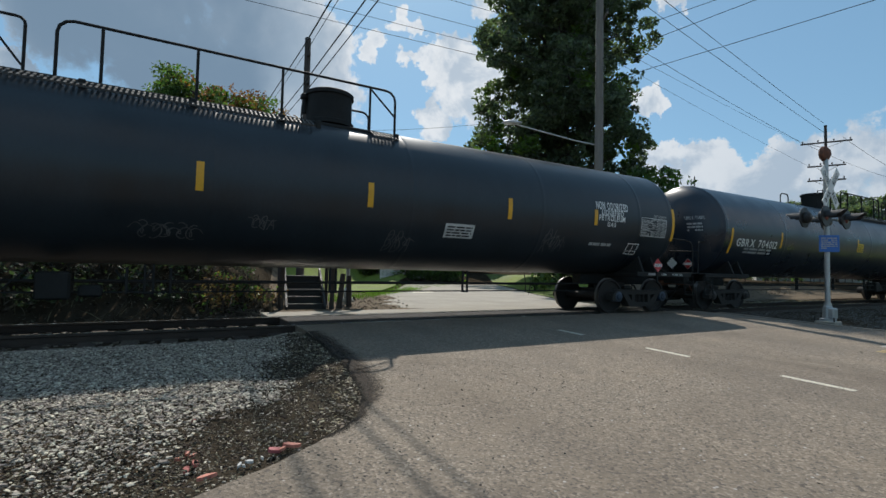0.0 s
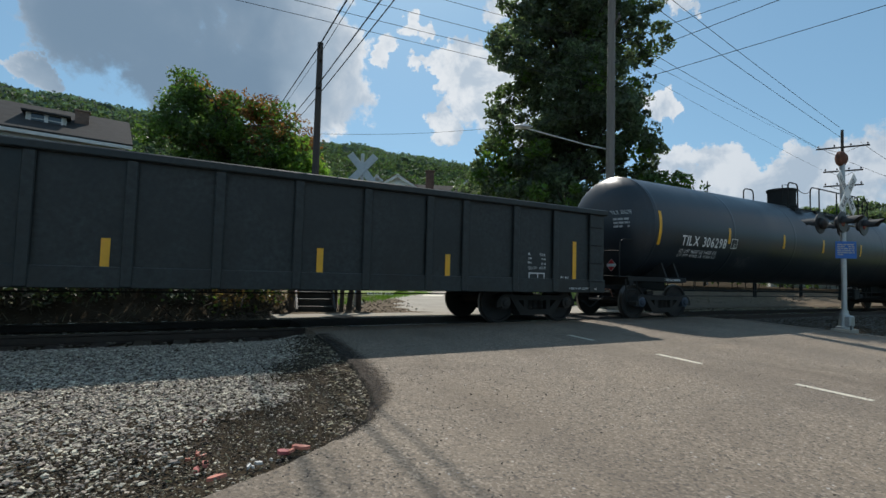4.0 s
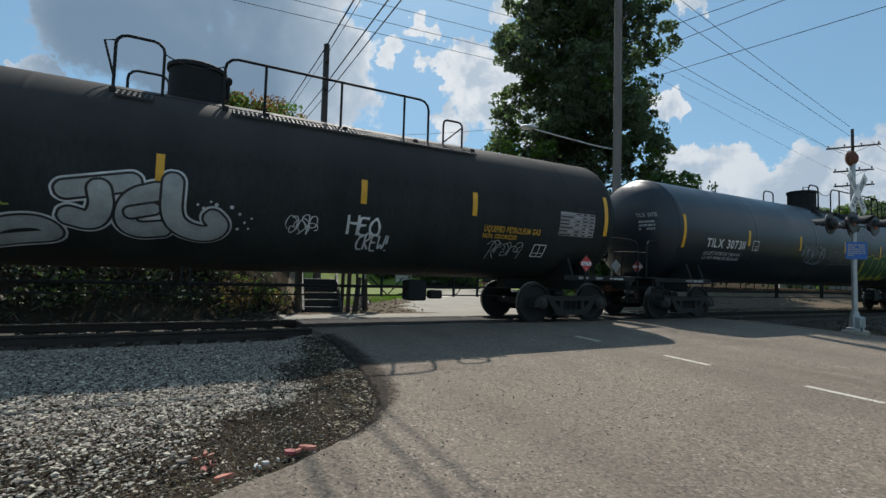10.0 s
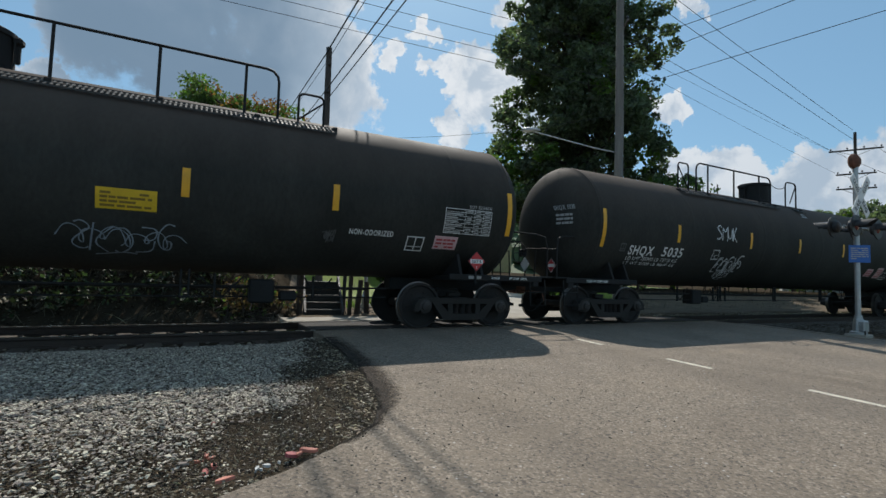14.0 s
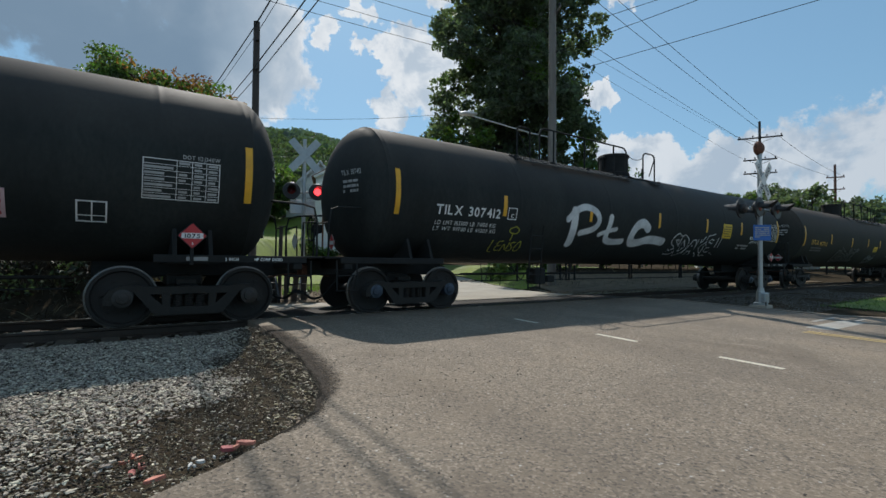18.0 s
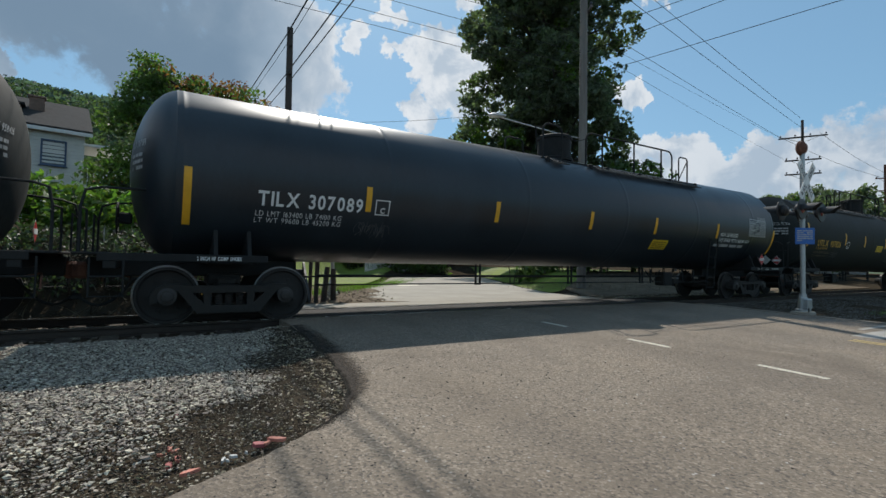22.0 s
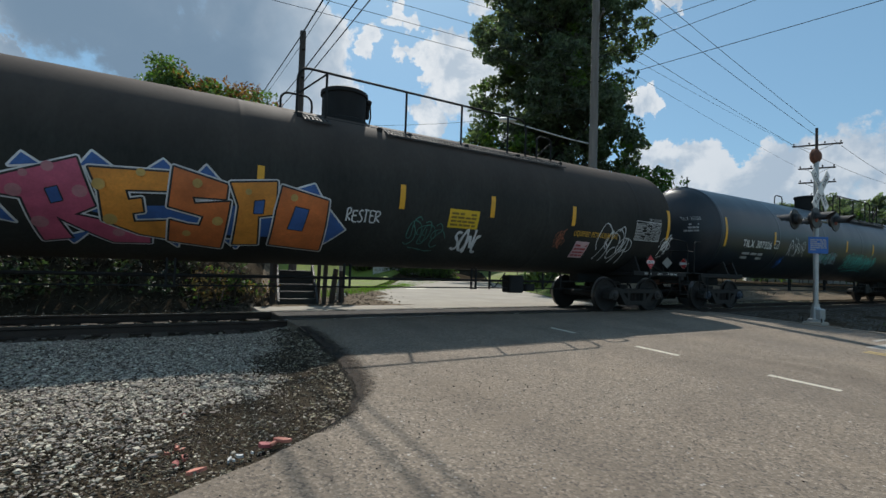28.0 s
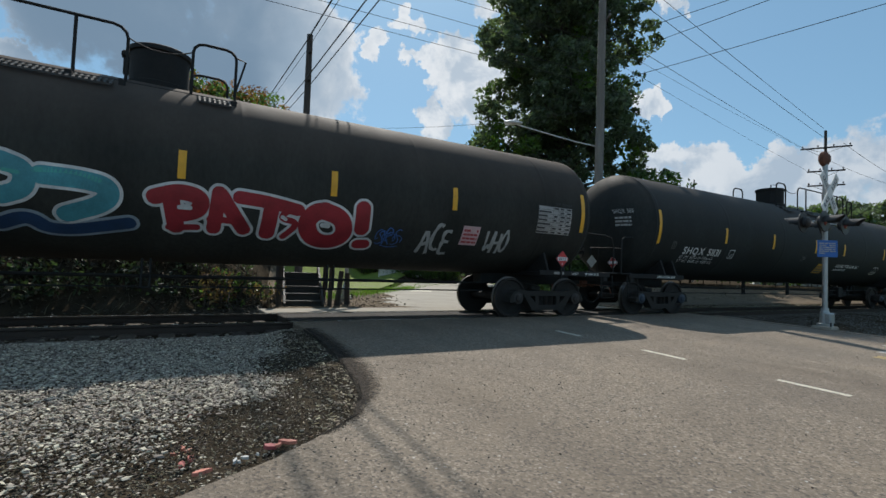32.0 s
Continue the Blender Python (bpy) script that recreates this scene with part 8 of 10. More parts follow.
def paint_b(car, r):
    write(car, r, "TILX 302712", -8.12, 2.01, 0.27, width=1.97)
    write(car, r, "LD LMT 165400 LB 75050 KG", -8.11, 1.78, 0.13, weight="thin", width=1.70)
    write(car, r, "LT WT 97600 LB 44250 KG", -8.11, 1.65, 0.11, weight="thin", width=1.70)
    plate_box(car, r, -5.83, 2.03, "letter_white", 0.28)
    tag(car, r, -5.96, 1.48, 0.46, 0.42, "letter_dim", 5, 0.020)
    tag(car, r, -3.22, 1.33, 0.89, 0.39, "letter_dim", 11, 0.030)
    tag(car, r, -1.62, 1.62, 0.41, 0.29, "letter_dim", 12, 0.030)
    tag(car, r, 0.82, 1.25, 0.55, 0.60, "letter_dim", 13, 0.030)
    tag(car, r, 4.69, 1.42, 0.62, 0.69, "letter_dim", 14, 0.030)
    sticker(car, r, 2.05, 1.68, 0.70, 0.31, "label_white", 3, "ink")
    write(car, r, "NON ODORIZED", 6.22, 2.63, 0.20, width=1.14)
    write(car, r, "LIQUEFIED", 6.41, 2.50, 0.13, width=0.78)
    write(car, r, "PETROLEUM", 6.32, 2.36, 0.14, width=0.93)
    write(car, r, "GAS", 6.62, 2.22, 0.11, width=0.31)
    data_panel(car, r, 7.89, 2.05, 1.02, 0.49)
    consol_box(car, r, 7.55, 1.50, 0.42, 0.33, "letter_white")
    hung_placard(car, 8.55, 1.30)
    decal(car, "small_writing", *bars(0.79, 0.14, 1, 1), "letter_grey", r, 6.16, 1.71)


def paint_c(car, r):
    write(car, r, "TILX 306298", -8.00, 2.02, 0.28, width=2.03)
    write(car, r, "LD LMT 163100 LB 74000 KG", -7.97, 1.80, 0.11, weight="thin", width=1.66)
    write(car, r, "LT WT 99900 LB 45300 KG", -7.97, 1.67, 0.10, weight="thin", width=1.70)
    plate_box(car, r, -5.73, 2.03, "letter_white", 0.29)
    tag(car, r, -5.27, 1.31, 0.73, 0.58, "letter_dim", 21, 0.030)
    sticker(car, r, 5.73, 2.04, 0.66, 0.47, "label_yellow", 4, "label_ink")
    write(car, r, "NON-ODORIZED", 6.58, 2.07, 0.11, width=1.15)
    write(car, r, "LIQUEFIED PETROLEUM GAS", 6.61, 1.92, 0.08, width=1.27)
    decal(car, "small_writing", *bars(0.90, 0.25, 2, 3), "letter_grey", r, 5.58, 1.57)
    consol_box(car, r, 7.26, 1.47, 0.40, 0.34, "letter_white")
    data_panel(car, r, 7.91, 2.08, 1.03, 0.53)
    hung_placard(car, 8.36, 1.39)
    tag(car, r, 0.06, 1.66, 0.55, 0.27, "letter_dim", 23, 0.030)
    say(car, "2 INCH TREAD COND SHOES", -8.65, 1.03, 0.61, 0.06, weight="bold", y=-1.399)


def paint_f(car, r):
    write(car, r, "TILX 307311", -8.02, 2.03, 0.25, width=1.79)
    write(car, r, "LD LMT 163200 LB 74050 KG", -8.01, 1.80, 0.11, weight="thin", width=1.67)
    write(car, r, "LT WT 99800 LB 45250 KG", -8.00, 1.66, 0.10, weight="thin", width=1.68)
    plate_box(car, r, -5.84, 2.02, "letter_white", 0.30)
    say(car, "2 IN HF COMP SHOES", -8.90, 1.03, 0.74, 0.06, weight="bold", y=-1.399)
    tag(car, r, -3.03, 1.80, 1.56, 0.66, "spray_mist", 33, 0.035)
    tag(car, r, -1.33, 1.82, 1.99, 0.57, "letter_faint", 36, 0.030)
    tag(car, r, -4.03, 1.06, 3.16, 0.71, "letter_dim", 31, 0.040)
    tag(car, r, 0.74, 1.93, 0.69, 0.30, "letter_dim", 32, 0.035)
    sticker(car, r, 5.53, 1.97, 0.64, 0.51, "label_yellow", 4, "label_ink")
    write(car, r, "NON-ODORIZED", 6.52, 1.97, 0.13, width=1.10)
    write(car, r, "LIQUEFIED PETROLEUM GAS", 6.52, 1.84, 0.09, width=1.22)
    decal(car, "small_writing", *bars(0.90, 0.26, 2, 4), "letter_grey", r, 5.53, 1.58)
    data_panel(car, r, 7.90, 2.04, 1.04, 0.58)
    hung_placard(car, 8.43, 1.36)
    panel(car, r, [(1.29, 1.85), (1.37, 2.01), (1.90, 2.16), (1.97, 1.96), (1.98, 1.67), (2.22, 1.29), (2.00, 1.01), (1.69, 1.07), (1.46, 1.50)], "spray_yellow", 0.007)
    panel(car, r, [(1.90, 1.99), (2.39, 2.07), (2.55, 1.71), (2.69, 1.18), (2.42, 1.00), (2.12, 1.21)], "spray_yellow", 0.007)
    panel(car, r, [(2.38, 2.03), (2.75, 2.19), (3.06, 2.03), (3.24, 1.62), (3.23, 1.17), (2.82, 1.07), (2.54, 1.43)], "spray_yellow", 0.007)
    panel(car, r, [(3.01, 2.03), (3.57, 2.20), (3.78, 2.14), (3.83, 1.82), (4.04, 1.52), (4.01, 1.22), (3.54, 1.07), (3.25, 1.32)], "spray_yellow", 0.007)
    panel(car, r, [(1.37, 1.96), (1.46, 2.12), (1.99, 2.27), (2.05, 2.07), (2.05, 1.78), (2.28, 1.43), (2.04, 1.19), (1.74, 1.24), (1.53, 1.62)], "spray_yellow", 0.010)
    panel(car, r, [(1.41, 1.95), (1.48, 2.10), (1.97, 2.24), (2.03, 2.05), (2.03, 1.78), (2.24, 1.45), (2.02, 1.23), (1.74, 1.28), (1.56, 1.63)], "spray_green", 0.012)
    panel(car, r, [(1.99, 2.10), (2.49, 2.18), (2.63, 1.82), (2.75, 1.34), (2.46, 1.18), (2.18, 1.36)], "spray_yellow", 0.014)
    panel(car, r, [(2.02, 2.07), (2.47, 2.15), (2.61, 1.82), (2.72, 1.36), (2.45, 1.22), (2.20, 1.39)], "spray_green", 0.016)
    panel(car, r, [(2.47, 2.14), (2.85, 2.30), (3.16, 2.15), (3.32, 1.74), (3.28, 1.34), (2.86, 1.24), (2.61, 1.56)], "spray_yellow", 0.018)
    panel(car, r, [(2.50, 2.12), (2.85, 2.27), (3.14, 2.13), (3.28, 1.75), (3.25, 1.37), (2.87, 1.28), (2.64, 1.58)], "spray_green", 0.020)
    panel(car, r, [(3.11, 2.14), (3.68, 2.32), (3.89, 2.25), (3.93, 1.94), (4.11, 1.66), (4.06, 1.38), (3.57, 1.25), (3.31, 1.46)], "spray_yellow", 0.022)
    panel(car, r, [(3.15, 2.13), (3.68, 2.29), (3.87, 2.23), (3.90, 1.93), (4.07, 1.67), (4.03, 1.41), (3.58, 1.29), (3.34, 1.49)], "spray_green", 0.024)
    brush(car, r, [(0.03, [(1.84, 1.37), (1.97, 1.51), (2.20, 1.45)]), (0.04, [(2.76, 2.05), (2.94, 1.85), (2.92, 1.58)]), (0.04, [(3.47, 2.15), (3.52, 1.94), (3.84, 1.96)]), (0.04, [(3.40, 1.75), (3.62, 1.74), (3.64, 1.53)])], "spray_yellow", out=0.029)


def paint_g(car, r):
    write(car, r, "UTLX", -7.73, 2.00, 0.26, "letter_yellow", weight="bold", width=0.93)
    write(car, r, "958085", -6.66, 2.02, 0.26, "letter_yellow", width=0.99)
    write(car, r, "THE TANK CAR PEOPLE", -7.72, 1.89, 0.10, "letter_yellow", weight="thin", width=0.96)
    write(car, r, "LD LMT 162200 LB 73 550 KG", -7.73, 1.66, 0.14, "letter_ochre", weight="thin", width=1.50)
    write(car, r, "LT WT 100800 LB 45 750 KG", -7.73, 1.52, 0.11, "letter_ochre", weight="thin", width=1.54)
    plate_box(car, r, -4.96, 1.99, "letter_yellow", 0.29)
    tag(car, r, -8.84, 1.55, 0.72, 0.65, "spray_white", 41, 0.035)
    tag(car, r, -5.90, 1.28, 1.23, 0.82, "spray_mist", 42, 0.030)
    tag(car, r, 1.46, 1.59, 0.51, 0.46, "spray_white", 47, 0.030)
    write(car, r, "LIQUEFIED PETROLEUM GAS", 5.33, 1.95, 0.13, "letter_yellow", width=1.45)
    write(car, r, "NON ODORIZED", 5.33, 1.81, 0.10, "letter_yellow", width=0.86)
    tag(car, r, 5.58, 1.33, 0.84, 0.56, "letter_grey", 49, 0.030)
    consol_box(car, r, 6.71, 1.41, 0.35, 0.33, "letter_white")
    sticker(car, r, 7.28, 1.98, 1.06, 0.56, "label_grey", 0, "ink")
    data_panel(car, r, 7.28, 1.98, 1.06, 0.56, "ink")
    hung_placard(car, 8.11, 1.39)
    brush(car, r, [(0.2, [(-2.48, 1.22), (-2.26, 1.48), (-1.80, 1.57), (-1.58, 1.34), (-2.07, 1.25), (-2.36, 1.16)]),
                   (0.24, [(-1.50, 2.06), (-1.24, 2.12), (-0.74, 2.24)]), (0.27, [(-1.12, 2.1), (-1.08, 1.86), (-1.2, 1.6), (-1.46, 1.68)]),
                   (0.25, [(-0.42, 2.14), (-0.74, 2.02), (-0.84, 1.68), (-0.68, 1.5), (-0.36, 1.56)]), (0.16, [(-0.74, 1.8), (-0.46, 1.88)]),
                   (0.26, [(-0.22, 2.3), (-0.24, 1.76), (-0.02, 1.55), (0.3, 1.5), (0.46, 1.68), (0.34, 1.8)])], "spray_silver", rim="spray_white", edge="ink")
    spots(car, r, [(0.12, 2.0, 0.02), (0.2, 1.95, 0.025), (0.38, 2.02, 0.03), (0.3, 2.06, 0.018), (0.6, 2.0, 0.03), (0.72, 1.9, 0.022), (0.8, 1.76, 0.02), (0.86, 1.66, 0.018), (0.7, 1.64, 0.025), (0.9, 1.84, 0.018)], "spray_white")
    script(car, r, "PEEKER", -4.49, 1.53, 0.85, 0.40, "spray_white", 0.025, 2, 0.00)
    script(car, r, "VTSAHS", -3.31, 1.62, 0.76, 0.36, "spray_lime", 0.030, 3, 0.00)
    script(car, r, "MUL", -2.48, 1.78, 0.40, 0.26, "spray_lime", 0.030, 4, 0.00)
    script(car, r, "NO", -3.12, 1.17, 0.25, 0.22, "letter_grey", 0.018, 5, 0.00)
    script(car, r, "HEO", 2.50, 1.68, 0.61, 0.36, "spray_white", 0.045, 6, 0.00)
    script(car, r, "CREW!", 2.72, 1.34, 0.66, 0.37, "spray_white", 0.035, 7, 0.00)


def paint_h(car, r):
    write(car, r, "SHQX", -7.79, 1.73, 0.25, width=0.89)
    write(car, r, "5035", -6.56, 1.74, 0.26, width=0.79)
    write(car, r, "LD LMT 155900 LB 70700 KG", -7.78, 1.57, 0.11, weight="thin", width=1.92)
    write(car, r, "LT WT 107100 LB 48600 KG", -7.78, 1.43, 0.10, weight="thin", width=1.91)
    consol_box(car, r, -8.11, 1.79, 0.18, 0.21, "letter_dim")
    plate_box(car, r, -4.51, 1.74, "letter_white", 0.29)
    script(car, r, "SMUK", -4.47, 2.32, 0.98, 0.40, "spray_white", 0.032, 6, 0.00)
    tag(car, r, -4.20, 1.34, 1.23, 0.60, "spray_white", 51, 0.050)
    tag(car, r, -3.89, 1.06, 0.63, 0.45, "spray_white", 52, 0.030)
    sticker(car, r, 4.80, 1.49, 0.50, 0.32, "label_pink", 2, "ink_red")
    sticker(car, r, 5.60, 1.43, 0.48, 0.45, "label_pink", 3, "ink_red")
    consol_box(car, r, 6.15, 1.38, 0.48, 0.33, "letter_white")
    data_panel(car, r, 7.43, 2.08, 1.09, 0.65)
    write(car, r, "FRA-A1P310611", 7.38, 2.71, 0.11, weight="thin", width=0.52)
    hung_placard(car, 6.94, 1.36)
    decal(car, "small_writing", *bars(0.31, 0.25, 2, 8), "letter_grey", r, 0.61, 3.45)
    say(car, "2 INCH HF COMP SHOES", -9.21, 1.03, 0.68, 0.06, weight="bold", y=-1.399)


def paint_i(car, r):
    write(car, r, "UTLX", -7.83, 2.04, 0.22, "letter_yellow", weight="bold", width=0.88)
    write(car, r, "957770", -6.79, 2.00, 0.21, "letter_yellow", width=0.95)
    decal(car, "small_writing", *bars(1.43, 0.25, 2, 9), "letter_dim", r, -7.71, 1.71)
    sticker(car, r, 1.84, 1.86, 0.75, 0.31, "label_yellow", 3, "label_ink")
    tag(car, r, 1.46, 1.10, 1.44, 0.66, "spray_mist", 61, 0.035)
    tag(car, r, 5.10, 1.54, 0.18, 0.29, "letter_dim", 62, 0.030)
    write(car, r, "NON-ODORIZED", 5.54, 1.74, 0.11, width=0.84)
    consol_box(car, r, 6.67, 1.46, 0.36, 0.32, "letter_white")
    sticker(car, r, 7.25, 1.54, 0.51, 0.29, "label_pink", 2, "ink_red")
    data_panel(car, r, 7.39, 1.90, 1.07, 0.50)
    hung_placard(car, 8.14, 1.38)
    outline_script(car, r, "COTAOOC", -3.88, 1.10, 3.26, 0.77, "spray_silver", 0.22, 7, 0.0, 0.045)


def paint_j(car, r):
    write(car, r, "TILX 307412", -8.05, 2.06, 0.21, width=1.78)
    write(car, r, "LD LMT 163300 LB 74100 KG", -8.03, 1.83, 0.10, weight="thin", width=1.68)
    write(car, r, "LT WT 99700 LB 45200 KG", -8.03, 1.69, 0.10, weight="thin", width=1.73)
    plate_box(car, r, -6.04, 2.05, "letter_white", 0.28)
    script(car, r, "LENSO", -6.25, 1.16, 1.00, 0.36, "spray_yellow", 0.03, 71, 0.0)
    script(car, r, "O", -5.86, 1.68, 0.42, 0.2, "spray_yellow", 0.028, 72, 0.0)
    script(car, r, "I", -5.78, 1.5, 0.2, 0.24, "spray_yellow", 0.028, 73, 0.0)
    outline_script(car, r, "SDAKE!", 1.25, 1.3, 3.4, 0.64, "spray_white", 0.36, 6, 0.0, 0.075)
    sticker(car, r, 4.36, 2.00, 0.65, 0.52, "label_yellow", 4, "label_ink")
    write(car, r, "NON-ODORIZED", 6.59, 2.03, 0.12, width=1.10)
    write(car, r, "LIQUEFIED PETROLEUM GAS", 6.63, 1.89, 0.09, width=1.21)
    decal(car, "small_writing", *bars(0.89, 0.24, 2, 10), "letter_grey", r, 5.77, 1.61)
    data_panel(car, r, 7.90, 2.02, 1.06, 0.60)
    hung_placard(car, 8.40, 1.38)
    soft = [(0.26, [(-3.70, 2.40), (-3.66, 1.96), (-3.62, 1.52)]), (0.17, [(-3.93, 2.19), (-3.67, 2.44), (-3.22, 2.58), (-2.77, 2.45), (-2.64, 2.19), (-2.82, 1.97), (-3.35, 1.84)]),
            (0.19, [(-2.15, 2.34), (-2.2, 2.04), (-2.24, 1.70), (-1.92, 1.61), (-1.4, 1.66)]), (0.12, [(-2.55, 1.83), (-2.25, 1.94), (-1.85, 2.02)]),
            (0.27, [(-0.3, 2.12), (-0.55, 2.28), (-0.86, 2.2), (-1.06, 1.92), (-0.98, 1.62), (-0.62, 1.62), (-0.15, 1.78), (0.35, 1.76), (0.7, 1.72)])]
    brush(car, r, soft, "spray_white", rim="spray_thin", spill=0.05)


def paint_k(car, r):
    write(car, r, "UTLX", -7.91, 2.01, 0.26, "letter_yellow", weight="bold", width=0.97)
    write(car, r, "957826", -6.72, 2.00, 0.26, "letter_yellow", width=1.00)
    write(car, r, "THE TANK CAR PEOPLE", -7.92, 1.87, 0.10, "letter_yellow", weight="thin", width=1.04)
    write(car, r, "LD LMT 163100 LB 74 000 KG", -7.91, 1.69, 0.11, "letter_ochre", weight="thin", width=1.42)
    write(car, r, "LT WT 99900 LB 45 300 KG", -7.90, 1.53, 0.10, "letter_ochre", weight="thin", width=1.46)
    plate_box(car, r, -5.11, 1.99, "letter_white", 0.28)
    tag(car, r, -6.32, 1.51, 0.66, 0.37, "letter_dim", 81, 0.020)
    sticker(car, r, -1.70, 1.93, 0.75, 0.29, "label_yellow", 3, "label_ink")
    sticker(car, r, 5.40, 1.51, 0.49, 0.42, "label_pink", 3, "ink_red")
    consol_box(car, r, 6.61, 1.50, 0.36, 0.34, "letter_white")
    data_panel(car, r, 7.37, 1.93, 1.03, 0.60)
    hung_placard(car, 8.04, 1.41)
    tag(car, r, -0.04, 1.47, 1.48, 0.48, "letter_dim", 82, 0.030)


def paint_l(car, r):
    write(car, r, "TILX 307089", -8.01, 1.95, 0.25, width=1.82)
    write(car, r, "LD LMT 163400 LB 74100 KG", -8.03, 1.76, 0.10, weight="thin", width=1.47)
    write(car, r, "LT WT 99600 LB 45200 KG", -8.04, 1.64, 0.10, weight="thin", width=1.48)
    plate_box(car, r, -5.94, 1.92, "letter_white", 0.29)
    tag(car, r, -6.27, 1.45, 0.67, 0.39, "letter_dim", 91, 0.020)
    say(car, "2 INCH HF COMP SHOES", -8.87, 1.03, 0.64, 0.06, weight="bold", y=-1.399)
    sticker(car, r, 2.56, 1.50, 0.73, 0.31, "label_yellow", 3, "label_ink")
    write(car, r, "NON ODORIZED", 5.86, 2.07, 0.12, width=1.03)
    write(car, r, "LIQUEFIED PETROLEUM GAS", 5.86, 1.90, 0.11, width=1.84)
    decal(car, "small_writing", *bars(1.79, 0.17, 1, 1), "letter_grey", r, 5.67, 1.72)
    data_panel(car, r, 7.55, 2.15, 1.09, 0.57)
    hung_placard(car, 8.38, 1.38)


def paint_m(car, r):
    write(car, r, "UTLX", -7.79, 2.01, 0.23, "letter_yellow", weight="bold", width=0.96)
    write(car, r, "958416", -6.71, 2.02, 0.21, "letter_yellow", width=0.94)
    write(car, r, "THE TANK CAR PEOPLE", -7.77, 1.86, 0.10, "letter_yellow", weight="thin", width=0.99)
    write(car, r, "LD LMT 161800 LB 73 400 KG", -7.77, 1.67, 0.10, "letter_ochre", weight="thin", width=1.45)
    write(car, r, "LT WT 101200 LB 45 900 KG", -7.78, 1.52, 0.10, "letter_ochre", weight="thin", width=1.48)
    plate_box(car, r, -5.01, 2.03, "letter_yellow", 0.24)
    tag(car, r, -9.05, 1.36, 1.10, 0.84, "spray_white", 101, 0.050)
    tag(car, r, -6.22, 1.39, 0.31, 0.36, "letter_grey", 102, 0.030)
    script(car, r, "YOUSERD", -5.85, 1.52, 1.50, 0.52, "letter_faint", 0.042, 10, 0.05)
    script(car, r, "VOID", -4.21, 1.84, 0.80, 0.30, "spray_white", 0.026, 9, 0.00)
    script(car, r, "X", -3.42, 1.86, 0.20, 0.36, "spray_white", 0.022, 4, 0.00)
    script(car, r, "I", -3.42, 1.80, 0.20, 0.46, "spray_white", 0.022, 5, 0.00)
    tag(car, r, -3.30, 1.45, 0.35, 0.29, "letter_grey", 104, 0.020)
    tag(car, r, -2.84, 1.58, 1.56, 0.34, "letter_dim", 105, 0.030)
    tag(car, r, -0.80, 1.36, 0.59, 0.73, "spray_rust", 106, 0.030)
    script(car, r, "ROSKOE", 0.32, 1.64, 1.15, 0.44, "spray_white", 0.032, 13, 0.18)
    tag(car, r, 1.64, 1.40, 0.43, 0.31, "spray_pink", 107, 0.040)
    script(car, r, "YOUSERD", 1.80, 1.60, 1.40, 0.50, "letter_faint", 0.040, 10, 0.05)
    script(car, r, "DONE", 3.00, 2.36, 0.96, 0.42, "spray_white", 0.030, 11, 0.08)
    script(car, r, "OPK", 3.17, 1.86, 0.74, 0.52, "spray_white", 0.030, 12, 0.10)
    script(car, r, "C", 3.42, 2.82, 0.22, 0.12, "spray_white", 0.026, 14, 0.00)
    script(car, r, "SELYO", 5.42, 2.10, 1.39, 0.44, "spray_white", 0.036, 18, 0.00)
    script(car, r, "786K", 4.52, 1.92, 0.48, 0.18, "spray_white", 0.02, 19, 0.00)
    write(car, r, "LIQUEFIED PETROLEUM GAS", 5.31, 1.89, 0.13, "letter_yellow", width=1.57)
    write(car, r, "NON-ODORIZED", 5.30, 1.79, 0.07, "letter_yellow", width=0.87)
    tag(car, r, 4.62, 1.35, 1.61, 0.52, "spray_lime", 111, 0.030)
    consol_box(car, r, 6.57, 1.48, 0.37, 0.34, "letter_white")
    data_panel(car, r, 7.32, 1.90, 1.03, 0.60)
    hung_placard(car, 8.39, 1.41)


def paint_n(car, r):
    write(car, r, "TILX 307326", -7.93, 2.03, 0.24, width=1.79)
    decal(car, "small_writing", *bars(1.31, 0.31, 2, 15), "letter_grey", r, -7.78, 1.61)
    plate_box(car, r, -5.94, 2.06, "letter_white", 0.27)
    tag(car, r, -4.94, 1.84, 1.16, 0.70, "spray_white", 121, 0.030)
    tag(car, r, -5.24, 1.29, 0.17, 0.60, "sign_blue", 122, 0.030)
    tag(car, r, -2.72, 1.64, 1.60, 0.49, "spray_teal", 123, 0.030)
    script(car, r, "OWZ.FEIKS.", -2.46, 1.63, 1.70, 0.45, "spray_mist", 0.049, 6, 0.00)
    tag(car, r, -0.08, 1.43, 3.11, 0.84, "spray_teal", 124, 0.050)
    tag(car, r, -0.05, 1.60, 2.98, 0.57, "spray_teal", 125, 0.040)
    tag(car, r, 3.49, 1.36, 0.89, 0.69, "letter_dim", 126, 0.020)
    sticker(car, r, 5.45, 2.03, 0.69, 0.49, "label_yellow", 4, "label_ink")
    write(car, r, "NON-ODORIZED", 6.50, 2.00, 0.15, width=1.11)
    write(car, r, "LIQUEFIED PETROLEUM GAS", 6.52, 1.85, 0.15, width=1.18)
    tag(car, r, 6.81, 1.40, 0.64, 0.55, "sign_blue", 127, 0.030)
    decal(car, "small_writing", *bars(0.88, 0.24, 2, 16), "letter_grey", r, 5.44, 1.61)
    data_panel(car, r, 7.88, 2.01, 1.05, 0.60)
    hung_placard(car, 8.48, 1.37)


